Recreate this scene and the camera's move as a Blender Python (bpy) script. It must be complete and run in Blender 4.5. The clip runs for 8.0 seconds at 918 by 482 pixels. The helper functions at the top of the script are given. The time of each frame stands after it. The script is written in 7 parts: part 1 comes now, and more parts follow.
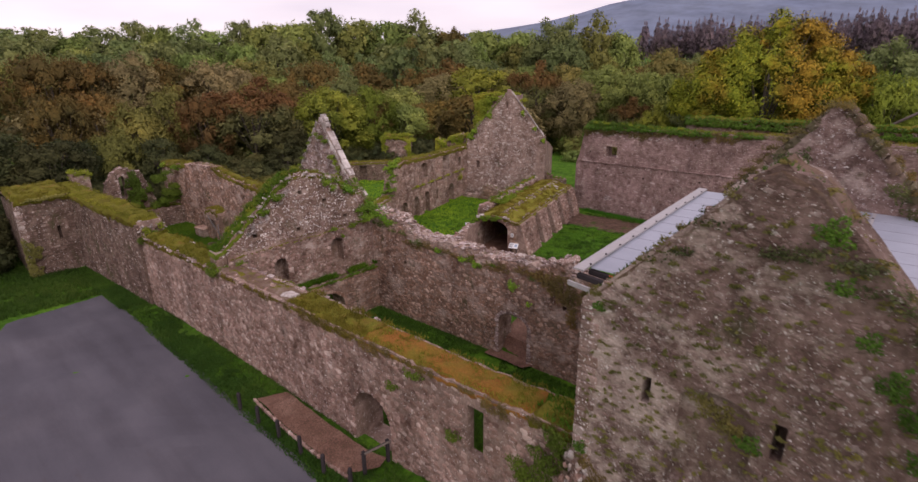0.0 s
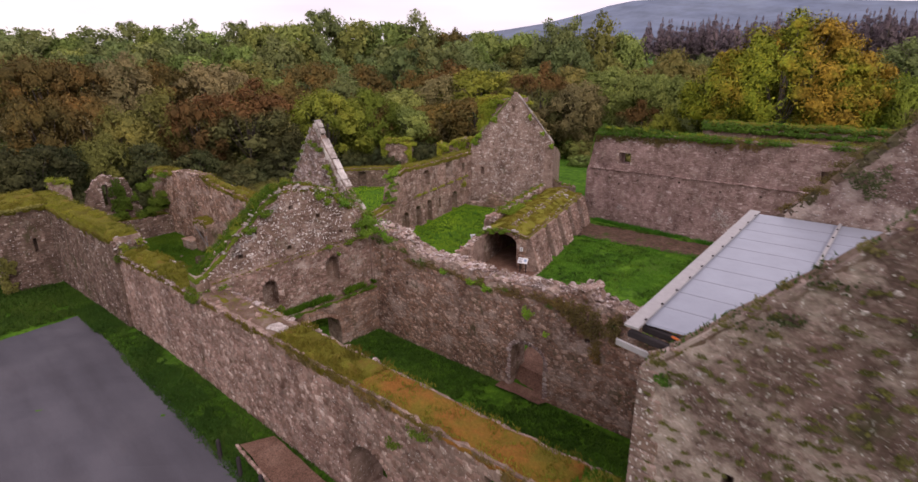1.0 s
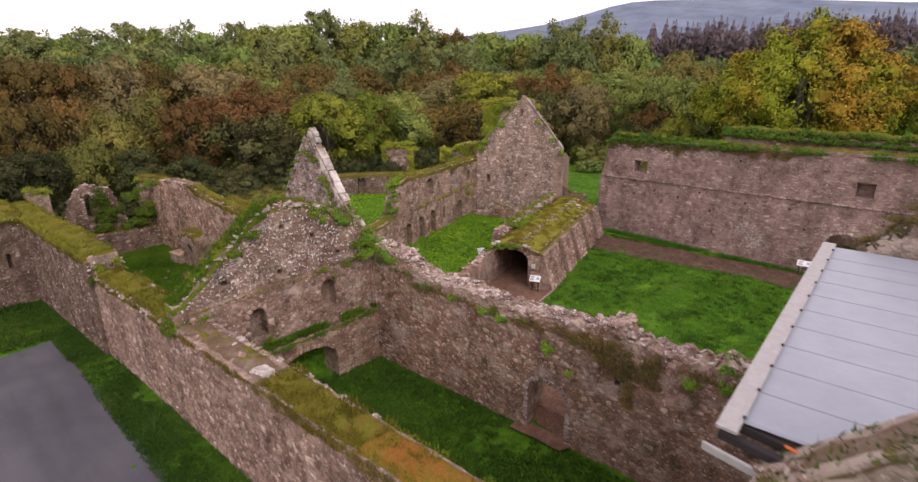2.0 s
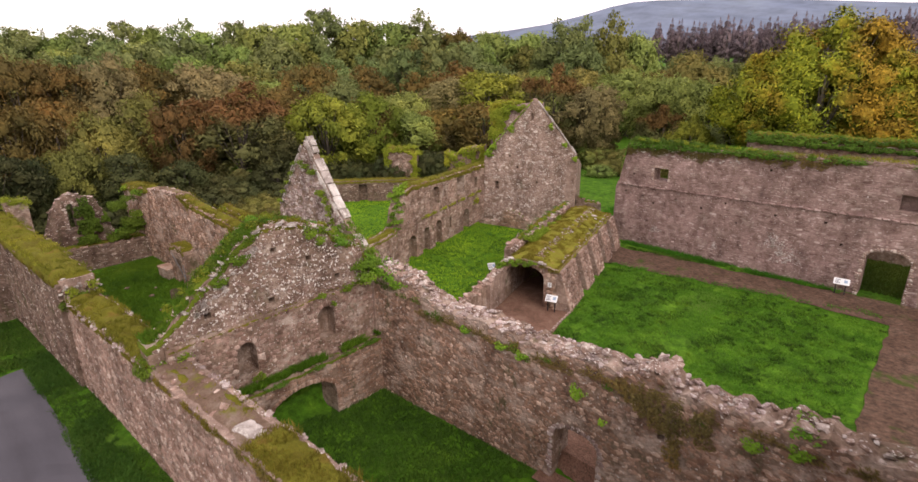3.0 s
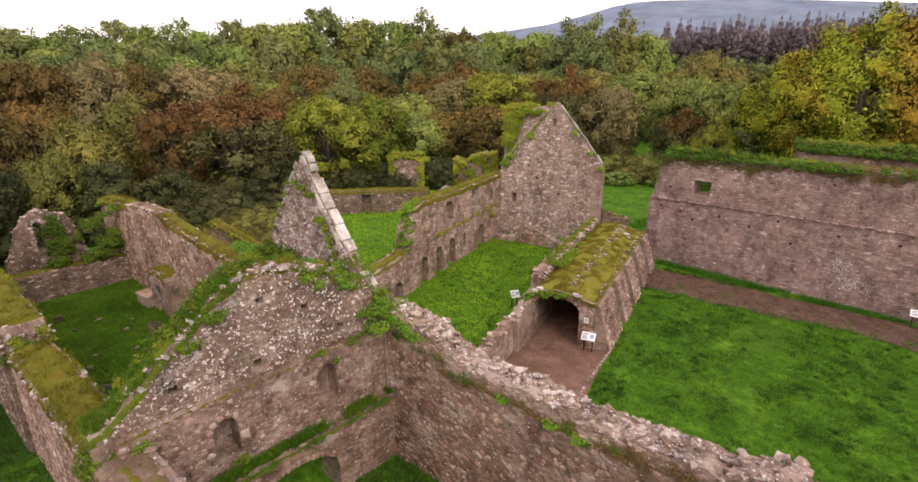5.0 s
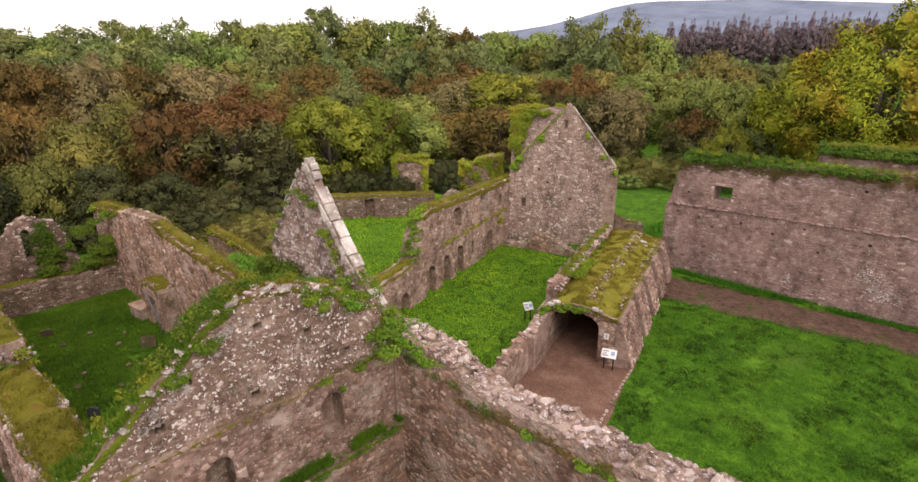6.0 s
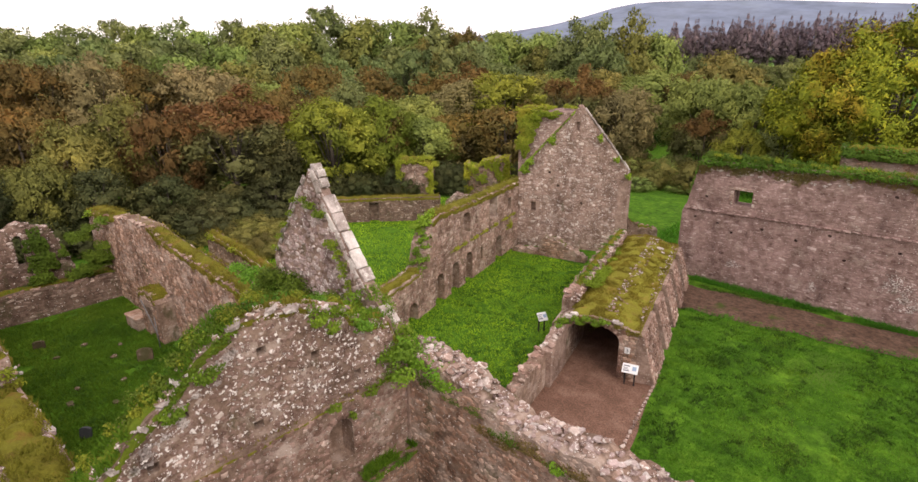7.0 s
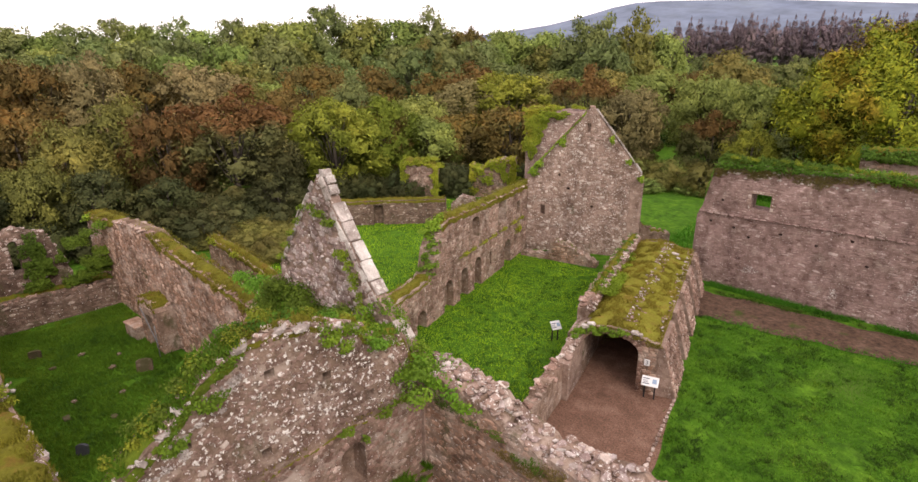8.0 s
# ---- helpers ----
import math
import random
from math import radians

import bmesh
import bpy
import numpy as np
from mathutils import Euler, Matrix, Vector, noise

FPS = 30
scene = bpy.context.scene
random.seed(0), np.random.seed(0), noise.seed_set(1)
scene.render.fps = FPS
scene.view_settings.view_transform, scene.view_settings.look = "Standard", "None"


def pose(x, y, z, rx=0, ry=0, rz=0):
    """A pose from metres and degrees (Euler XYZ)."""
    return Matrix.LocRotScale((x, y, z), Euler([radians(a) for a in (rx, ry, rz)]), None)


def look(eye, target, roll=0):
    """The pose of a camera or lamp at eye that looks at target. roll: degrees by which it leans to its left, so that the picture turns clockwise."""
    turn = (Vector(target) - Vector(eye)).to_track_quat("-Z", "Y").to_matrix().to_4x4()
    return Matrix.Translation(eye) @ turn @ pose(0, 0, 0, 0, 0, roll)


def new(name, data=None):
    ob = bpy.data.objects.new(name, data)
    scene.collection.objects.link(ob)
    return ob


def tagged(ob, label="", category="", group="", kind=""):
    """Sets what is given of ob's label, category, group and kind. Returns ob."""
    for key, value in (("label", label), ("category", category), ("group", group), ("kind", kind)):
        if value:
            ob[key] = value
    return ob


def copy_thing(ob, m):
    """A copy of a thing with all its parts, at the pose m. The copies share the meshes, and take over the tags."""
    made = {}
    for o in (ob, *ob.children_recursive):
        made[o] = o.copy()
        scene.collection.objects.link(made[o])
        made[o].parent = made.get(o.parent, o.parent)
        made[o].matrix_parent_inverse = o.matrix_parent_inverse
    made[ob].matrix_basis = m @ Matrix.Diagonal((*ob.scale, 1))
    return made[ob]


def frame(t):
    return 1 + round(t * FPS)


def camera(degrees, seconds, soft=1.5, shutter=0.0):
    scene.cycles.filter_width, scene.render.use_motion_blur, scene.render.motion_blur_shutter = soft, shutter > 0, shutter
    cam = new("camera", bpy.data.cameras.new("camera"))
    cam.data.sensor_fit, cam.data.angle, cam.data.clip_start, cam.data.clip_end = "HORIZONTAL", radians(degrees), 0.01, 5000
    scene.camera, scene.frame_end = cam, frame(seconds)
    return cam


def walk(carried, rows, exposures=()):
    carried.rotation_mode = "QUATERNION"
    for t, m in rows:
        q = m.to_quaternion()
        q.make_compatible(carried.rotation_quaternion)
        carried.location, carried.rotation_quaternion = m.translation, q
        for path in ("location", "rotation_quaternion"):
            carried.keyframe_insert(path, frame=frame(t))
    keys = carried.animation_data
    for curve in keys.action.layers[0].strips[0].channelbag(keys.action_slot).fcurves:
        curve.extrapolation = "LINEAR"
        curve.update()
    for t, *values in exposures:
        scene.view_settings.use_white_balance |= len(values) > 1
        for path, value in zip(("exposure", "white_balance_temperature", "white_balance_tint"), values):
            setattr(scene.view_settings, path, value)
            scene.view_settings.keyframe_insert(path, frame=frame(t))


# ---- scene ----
cam = camera(80.0, 8.0, soft=1.45, shutter=0.5)
PATH = [
    (0, (-0.349, 0.239, 16.02), (-1.649, 1.612, 15.37), -0.55),
    (0.5, (-1.616, 1.275, 16.0), (-2.916, 2.65, 15.352), -0.5),
    (1, (-2.919, 2.329, 15.98), (-4.219, 3.704, 15.334), -0.5),
    (1.5, (-4.202, 3.363, 15.98), (-5.503, 4.739, 15.337), -0.5),
    (3, (-8.182, 6.316, 16.06), (-9.485, 7.69, 15.417), -0.4),
    (3.5, (-9.453, 7.179, 16.049), (-10.756, 8.552, 15.406), -0.4),
    (4, (-10.598, 7.955, 16.04), (-11.902, 9.329, 15.398), -0.4),
    (4.5, (-11.658, 8.658, 16.01), (-12.962, 10.032, 15.368), -0.4),
    (6, (-14.472, 10.265, 15.88), (-15.777, 11.64, 15.24), -0.4),
    (6.5, (-15.255, 10.645, 15.855), (-16.561, 12.019, 15.216), -0.4),
    (7, (-15.988, 10.952, 15.825), (-17.294, 12.326, 15.186), -0.4),
    (7.5, (-16.643, 11.189, 15.81), (-17.948, 12.564, 15.172), -0.4),
    (8, (-17.234, 11.39, 15.82), (-18.54, 12.763, 15.18), -0.4),
]
walk(cam, [(t, look(eye, target, roll)) for t, eye, target, roll in PATH],
     exposures=[(0.0, -0.5, 6700, 24), (1.5, -0.22, 6800, 19), (3.0, 0.1, 7100, 14), (5.0, 0.18, 7200, 13), (8.0, 0.2, 7200, 13)])

# ---- light: bright overcast sky, very soft sun ----
world = bpy.data.worlds.new("sky")
scene.world = world
world.use_nodes = True
nt = world.node_tree
nt.nodes.clear()
N = nt.nodes.new
sky = N("ShaderNodeTexSky")
sky.sky_type, sky.sun_disc = "NISHITA", False
sky.sun_elevation, sky.sun_rotation = radians(40), radians(110)
grey = N("ShaderNodeHueSaturation")
grey.inputs["Saturation"].default_value = 0.12
coords = N("ShaderNodeTexCoord")
stretch = N("ShaderNodeMapping")
stretch.inputs["Scale"].default_value = (1.0, 1.0, 5.0)
clouds = N("ShaderNodeTexNoise")
clouds.inputs["Scale"].default_value, clouds.inputs["Detail"].default_value = 2.2, 6
cramp = N("ShaderNodeValToRGB")
cramp.color_ramp.elements[0].position, cramp.color_ramp.elements[0].color = 0.3, (6.2, 5.9, 6.7, 1)
cramp.color_ramp.elements[1].position, cramp.color_ramp.elements[1].color = 0.65, (9.2, 8.7, 8.9, 1)
blend = N("ShaderNodeMixRGB")
blend.inputs[0].default_value = 0.8
axes = N("ShaderNodeSeparateXYZ")
rise = N("ShaderNodeMapRange")
rise.inputs["From Min"].default_value, rise.inputs["From Max"].default_value = 0.05, 0.9
rise.inputs["To Min"].default_value, rise.inputs["To Max"].default_value = 1.6, 1.65
lift = N("ShaderNodeMixRGB")
lift.blend_type = "MULTIPLY"
lift.inputs[0].default_value = 1.0
bg = N("ShaderNodeBackground")
bg.inputs["Strength"].default_value = 0.115
out = N("ShaderNodeOutputWorld")
for a, b in ((sky.outputs[0], grey.inputs["Color"]), (coords.outputs["Generated"], stretch.inputs[0]), (stretch.outputs[0], clouds.inputs["Vector"]),
             (clouds.outputs[0], cramp.inputs[0]), (grey.outputs[0], blend.inputs[1]), (cramp.outputs[0], blend.inputs[2]),
             (coords.outputs["Generated"], axes.inputs[0]), (axes.outputs["Z"], rise.inputs[0]), (blend.outputs[0], lift.inputs[1]), (rise.outputs[0], lift.inputs[2]),
             (lift.outputs[0], bg.inputs[0]), (bg.outputs[0], out.inputs[0])):
    nt.links.new(a, b)
sun = new("sun", bpy.data.lights.new("sun", "SUN"))
sun.data.energy, sun.data.angle, sun.data.color = 1.2, radians(25), (1.0, 0.95, 0.9)
sun.matrix_world = look((50, 0, 62), (-20, 25, 0))

# ---- materials ----
def nodes(name, rough=0.9):
    m = bpy.data.materials.new(name)
    m.use_nodes = True
    t = m.node_tree
    p = t.nodes["Principled BSDF"]
    p.inputs["Roughness"].default_value = rough
    p.inputs["Specular IOR Level"].default_value = 0.12
    return m, t, p


def ramp(t, fac, stops):
    r = t.nodes.new("ShaderNodeValToRGB")
    e = r.color_ramp.elements
    while len(e) < len(stops):
        e.new(0.5)
    for el, (pos, col) in zip(e, stops):
        el.position, el.color = pos, (*col, 1)
    t.links.new(fac, r.inputs[0])
    return r.outputs[0]


def noise_tex(t, scale, detail=5, rough=0.6, stretch=None, seed=0.0):
    g = t.nodes.new("ShaderNodeNewGeometry")
    n = t.nodes.new("ShaderNodeTexNoise")
    n.inputs["Scale"].default_value, n.inputs["Detail"].default_value, n.inputs["Roughness"].default_value = scale, detail, rough
    mp = t.nodes.new("ShaderNodeMapping")
    mp.inputs["Location"].default_value = (seed, seed * 0.7, seed * 1.3)
    mp.inputs["Scale"].default_value = stretch or (1, 1, 1)
    t.links.new(g.outputs["Position"], mp.inputs[0])
    t.links.new(mp.outputs[0], n.inputs["Vector"])
    return n.outputs[0]


def mix(t, fac, a, b, mode="MIX"):
    m = t.nodes.new("ShaderNodeMixRGB")
    m.blend_type = mode
    for sock, v in zip(m.inputs, (fac, a, b)):
        if isinstance(v, (int, float)):
            sock.default_value = v
        elif isinstance(v, tuple):
            sock.default_value = (*v, 1)
        else:
            t.links.new(v, sock)
    return m.outputs[0]


def random_value(t):
    """One number for each loose island and each object."""
    g, o, a, f = (t.nodes.new(k) for k in ("ShaderNodeNewGeometry", "ShaderNodeObjectInfo", "ShaderNodeMath", "ShaderNodeMath"))
    f.operation = "FRACT"
    t.links.new(g.outputs["Random Per Island"], a.inputs[0])
    t.links.new(o.outputs["Random"], a.inputs[1])
    t.links.new(a.outputs[0], f.inputs[0])
    return f.outputs[0]


def bump(t, p, height, strength, dist=0.03):
    b = t.nodes.new("ShaderNodeBump")
    b.inputs["Strength"].default_value, b.inputs["Distance"].default_value = strength, dist
    t.links.new(height, b.inputs["Height"])
    t.links.new(b.outputs[0], p.inputs["Normal"])


def stone_material(name, stops, lichen=0.6, moss=0.62, pieces=True, lichen_scale=4.0, fleck=0.66, fleck_scale=11.0, limed=0.45, streak=0.3, lime_at=0.55, side_fade=None):
    m, t, p = nodes(name, 0.95)
    fine = noise_tex(t, 22, 4)
    col = ramp(t, random_value(t) if pieces else noise_tex(t, 3.2, 6, 0.7), stops)
    col = mix(t, 0.55, col, ramp(t, fine, [(0.25, (0.45, 0.42, 0.40)), (0.75, (1.0, 1.0, 1.0))]), "MULTIPLY")
    col = mix(t, 0.75, col, ramp(t, noise_tex(t, 0.55, 6, 0.7, (1, 1, 0.5), 3.1), [(0.32, (0.38, 0.345, 0.335)), (0.5, (0.86, 0.83, 0.82)), (0.68, (1.16, 1.14, 1.14))]), "MULTIPLY")
    col = mix(t, 0.8, col, ramp(t, noise_tex(t, 1.5, 7, 0.72, None, 41.0), [(0.33, (0.48, 0.42, 0.39)), (0.5, (0.95, 0.93, 0.92)), (0.68, (1.36, 1.35, 1.37))]), "MULTIPLY")
    col = mix(t, streak, col, ramp(t, noise_tex(t, 0.9, 6, 0.68, (1, 1, 0.16), 71.0), [(0.34, (0.5, 0.46, 0.45)), (0.5, (0.95, 0.94, 0.93)), (0.68, (1.2, 1.19, 1.2))]), "MULTIPLY")
    patches = noise_tex(t, 0.75, 7, 0.75, (1, 1, 1.4), 57.0)
    # Lime amount falls with x: the gable's light-to-dark falloff put into its colour.
    if side_fade:
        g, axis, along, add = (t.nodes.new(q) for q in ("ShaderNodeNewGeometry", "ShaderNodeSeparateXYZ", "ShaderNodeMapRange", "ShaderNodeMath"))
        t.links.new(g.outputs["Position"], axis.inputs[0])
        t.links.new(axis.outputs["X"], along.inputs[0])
        along.inputs["From Min"].default_value, along.inputs["From Max"].default_value = side_fade
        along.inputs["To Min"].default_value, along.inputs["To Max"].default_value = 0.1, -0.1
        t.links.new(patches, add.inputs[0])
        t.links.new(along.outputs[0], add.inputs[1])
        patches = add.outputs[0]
    lime = ramp(t, patches, [(lime_at, (0, 0, 0)), (lime_at + 0.17, (limed, limed, limed))])
    col = mix(t, lime, col, (0.53, 0.43, 0.375))
    pale = ramp(t, noise_tex(t, lichen_scale, 7, 0.75, None, 9.0), [(lichen, (0, 0, 0)), (lichen + 0.07, (1, 1, 1))])
    col = mix(t, pale, col, (0.63, 0.585, 0.55))
    tiny = ramp(t, noise_tex(t, fleck_scale, 3, 0.55, None, 23.0), [(fleck, (0, 0, 0)), (fleck + 0.035, (1, 1, 1))])
    col = mix(t, tiny, col, (0.76, 0.71, 0.68))
    green = ramp(t, noise_tex(t, 0.8, 6, 0.7, (1, 1, 0.6), 17.0), [(moss, (0, 0, 0)), (moss + 0.1, (0.75, 0.75, 0.75))])
    col = mix(t, green, col, (0.075, 0.075, 0.032))
    t.links.new(col, p.inputs["Base Color"])
    bump(t, p, noise_tex(t, 14, 8, 0.75), 0.9, 0.05)
    return m


WARM = [(0.0, (0.256, 0.169, 0.136)), (0.3, (0.371, 0.246, 0.201)), (0.6, (0.462, 0.317, 0.267)), (0.85, (0.539, 0.393, 0.337)), (1.0, (0.744, 0.612, 0.542))]
PALE = [(0.0, (0.309, 0.216, 0.177)), (0.35, (0.412, 0.298, 0.255)), (0.75, (0.494, 0.374, 0.328)), (0.9, (0.68, 0.586, 0.537)), (1.0, (0.783, 0.701, 0.655))]
BROWN = [(0.0, (0.28, 0.176, 0.129)), (0.4, (0.412, 0.261, 0.192)), (0.8, (0.544, 0.368, 0.282)), (1.0, (0.791, 0.609, 0.501))]
WHITE = [(0.0, (0.52, 0.465, 0.445)), (0.5, (0.70, 0.655, 0.635)), (1.0, (0.82, 0.79, 0.775))]
stone_warm = stone_material("rubble stone", WARM)
stone_pale = stone_material("lichened rubble stone", PALE, lichen=0.57, lichen_scale=7.0, fleck=0.6)
# Gable stone and mortar, bright at the left: painted light falloff over real lichen.
stone_fleck = stone_material("flecked rubble stone", [(0.0, (0.24, 0.162, 0.141)), (0.5, (0.295, 0.21, 0.186)), (0.9, (0.349, 0.254, 0.227)), (1.0, (0.492, 0.412, 0.383))], lichen=0.6, moss=0.6, lichen_scale=2.6, fleck=0.63, fleck_scale=19.0, limed=0.9, streak=0.3, lime_at=0.47, side_fade=(-6.9, -1.5))
mortar_fleck = stone_material("lichened lime mortar", [(0.3, (0.203, 0.143, 0.121)), (0.5, (0.273, 0.194, 0.169)), (0.7, (0.357, 0.266, 0.235))], lichen=0.6, moss=0.6, pieces=False, limed=0.9, streak=0.3, lime_at=0.47, side_fade=(-6.9, -1.5))
stone_church = stone_material("weathered grey-pink walling", [(0.0, (0.241, 0.156, 0.145)), (0.2, (0.371, 0.257, 0.242)), (0.6, (0.44, 0.315, 0.298)), (0.9, (0.51, 0.379, 0.362)), (1.0, (0.686, 0.567, 0.545))], lichen=0.63, moss=0.7, lichen_scale=5.0, fleck=0.65, limed=0.6, streak=0.3)
mortar_church = stone_material("weathered grey-pink mortar", [(0.3, (0.297, 0.205, 0.187)), (0.5, (0.38, 0.271, 0.251)), (0.7, (0.464, 0.341, 0.319))], lichen=0.64, moss=0.7, pieces=False, limed=0.6, streak=0.3)
stone_gable = stone_material("lime-streaked gable stone", [(0.0, (0.34, 0.25, 0.235)), (0.4, (0.46, 0.36, 0.345)), (0.8, (0.56, 0.46, 0.45)), (1.0, (0.76, 0.70, 0.69))], lichen=0.57, moss=0.62, lichen_scale=4.0, fleck=0.62, limed=0.8, streak=0.4)
stone_speck = stone_material("white-speckled rubble stone", [(0.0, (0.258, 0.173, 0.144)), (0.5, (0.35, 0.245, 0.207)), (0.93, (0.422, 0.307, 0.264)), (1.0, (0.721, 0.634, 0.582))], lichen=0.585, moss=0.58, lichen_scale=3.2, fleck=0.56, fleck_scale=9.0, limed=0.3)
mossy_stone = stone_material("moss-covered stone", [(0.0, (0.17, 0.125, 0.09)), (0.5, (0.25, 0.185, 0.14)), (1.0, (0.36, 0.28, 0.23))], lichen=0.68, moss=0.44)
stone_brown = stone_material("brown rubble stone", BROWN, lichen=0.66, limed=0.8, lime_at=0.49)
# Dark walling: shade on the west walls and tower is put into its tone.
stone_dark = stone_material("dark rubble stone with shade added", [(0.0, (0.17, 0.114, 0.091)), (0.4, (0.25, 0.173, 0.141)), (0.85, (0.34, 0.243, 0.205)), (1.0, (0.62, 0.525, 0.464))], lichen=0.64, moss=0.55, limed=0.4, fleck=0.635, fleck_scale=9.0)
stone_white = stone_material("limewashed coping stone", WHITE, lichen=0.55, moss=0.6, streak=0.8)
mortar_warm = stone_material("weathered lime mortar", [(0.3, (0.3, 0.217, 0.179)), (0.5, (0.406, 0.3, 0.253)), (0.7, (0.541, 0.42, 0.365))], lichen=0.62, pieces=False)
# Mortar to match, with the same shade put into its colour.
mortar_dark = stone_material("dark mortar with shade added", [(0.3, (0.14, 0.099, 0.0774)), (0.5, (0.22, 0.158, 0.127)), (0.7, (0.32, 0.243, 0.2))], lichen=0.66, moss=0.55, pieces=False, limed=0.4)
mortar_brown = stone_material("earthy lime mortar", [(0.3, (0.217, 0.155, 0.118)), (0.5, (0.334, 0.242, 0.192)), (0.7, (0.467, 0.35, 0.28))], lichen=0.68, moss=0.58, pieces=False, limed=0.8, lime_at=0.49)


def ground_material(name, stops, big, bump_scale, strength, rough=0.95, second=None, clump=0.0):
    m, t, p = nodes(name, rough)
    col = ramp(t, noise_tex(t, big, 6, 0.7), stops)
    col = mix(t, 0.6, col, ramp(t, noise_tex(t, bump_scale, 3, 0.6), [(0.3, (0.55, 0.55, 0.5)), (0.7, (1.15, 1.15, 1.1))]), "MULTIPLY")
    if clump:
        col = mix(t, 0.9, col, ramp(t, noise_tex(t, clump, 4, 0.65, None, 77.0), [(0.34, (0.5, 0.55, 0.52)), (0.66, (1.34, 1.28, 1.2))]), "MULTIPLY")
    if second:
        col = mix(t, ramp(t, noise_tex(t, second[0], 4, 0.6, None, 5.0), [(second[1], (0, 0, 0)), (second[1] + 0.12, (1, 1, 1))]), col, second[2])
    t.links.new(col, p.inputs["Base Color"])
    bump(t, p, noise_tex(t, bump_scale, 5, 0.7), strength, 0.08)
    return m


grass_mat = ground_material("lawn grass", [(0.3, (0.0358, 0.104, 0.0081)), (0.5, (0.0674, 0.171, 0.0127)), (0.72, (0.114, 0.239, 0.0198))], 0.5, 9, 0.9, second=(0.12, 0.6, (0.078, 0.146, 0.0202)), clump=2.2)
gravel_mat = ground_material("earthy gravel", [(0.3, (0.15, 0.0844, 0.0661)), (0.5, (0.226, 0.128, 0.102)), (0.7, (0.314, 0.194, 0.162))], 0.9, 30, 0.6, clump=14.0)
def asphalt_material():
    """Worn asphalt: fine grit, broad tone changes and two drawn-out traffic streaks."""
    m, t, p = nodes("worn grey asphalt", 0.85)
    col = ramp(t, noise_tex(t, 0.16, 4, 0.55), [(0.3, (0.082, 0.078, 0.094)), (0.5, (0.1, 0.095, 0.113)), (0.7, (0.126, 0.119, 0.138))])
    col = mix(t, 0.5, col, ramp(t, noise_tex(t, 0.55, 5, 0.6, (0.22, 1.3, 1), 4.0), [(0.38, (0.72, 0.70, 0.70)), (0.55, (1, 1, 1)), (0.7, (1.12, 1.1, 1.1))]), "MULTIPLY")
    col = mix(t, 0.5, col, ramp(t, noise_tex(t, 40, 3, 0.6), [(0.3, (0.7, 0.7, 0.7)), (0.7, (1.15, 1.15, 1.15))]), "MULTIPLY")
    worn = ramp(t, noise_tex(t, 0.9, 6, 0.7, (0.35, 1, 1), 15.0), [(0.63, (0, 0, 0)), (0.74, (0.55, 0.55, 0.55))])
    col = mix(t, worn, col, (0.085, 0.066, 0.066))
    t.links.new(col, p.inputs["Base Color"])
    bump(t, p, noise_tex(t, 34, 5, 0.7), 0.35, 0.02)
    return m


mud_mat = ground_material("muddy brown earth", [(0.3, (0.088, 0.055, 0.043)), (0.5, (0.135, 0.083, 0.066)), (0.7, (0.19, 0.125, 0.102))], 0.9, 30, 0.6, second=(0.5, 0.6, (0.06, 0.085, 0.018)), clump=4.5)
asphalt_mat = asphalt_material()
moss_mat = ground_material("moss and short grass", [(0.28, (0.111, 0.0723, 0.0187)), (0.42, (0.132, 0.119, 0.0153)), (0.55, (0.174, 0.166, 0.0221)), (0.66, (0.2, 0.128, 0.0306)), (0.8, (0.145, 0.14, 0.0187))], 0.8, 12, 1.0)
roof_moss_mat = ground_material("golden moss on the vault", [(0.28, (0.17, 0.115, 0.03)), (0.42, (0.20, 0.175, 0.026)), (0.55, (0.23, 0.225, 0.032)), (0.66, (0.27, 0.19, 0.045)), (0.8, (0.17, 0.19, 0.026))], 0.7, 12, 1.0)
turf_mat = ground_material("rough green turf", [(0.28, (0.085, 0.105, 0.016)), (0.45, (0.115, 0.165, 0.018)), (0.6, (0.165, 0.21, 0.024)), (0.8, (0.20, 0.20, 0.03))], 0.9, 12, 1.0)
rust_moss_mat = ground_material("rust-tinged moss", [(0.3, (0.288, 0.104, 0.027)), (0.48, (0.297, 0.135, 0.0315)), (0.6, (0.216, 0.153, 0.0243)), (0.75, (0.134, 0.14, 0.0203))], 0.45, 12, 1.0)
bare_mat = ground_material("bare earth and stone", [(0.3, (0.136, 0.084, 0.06)), (0.5, (0.2, 0.132, 0.1)), (0.75, (0.336, 0.264, 0.224))], 0.8, 14, 0.8, second=(0.9, 0.58, (0.17, 0.16, 0.03)))


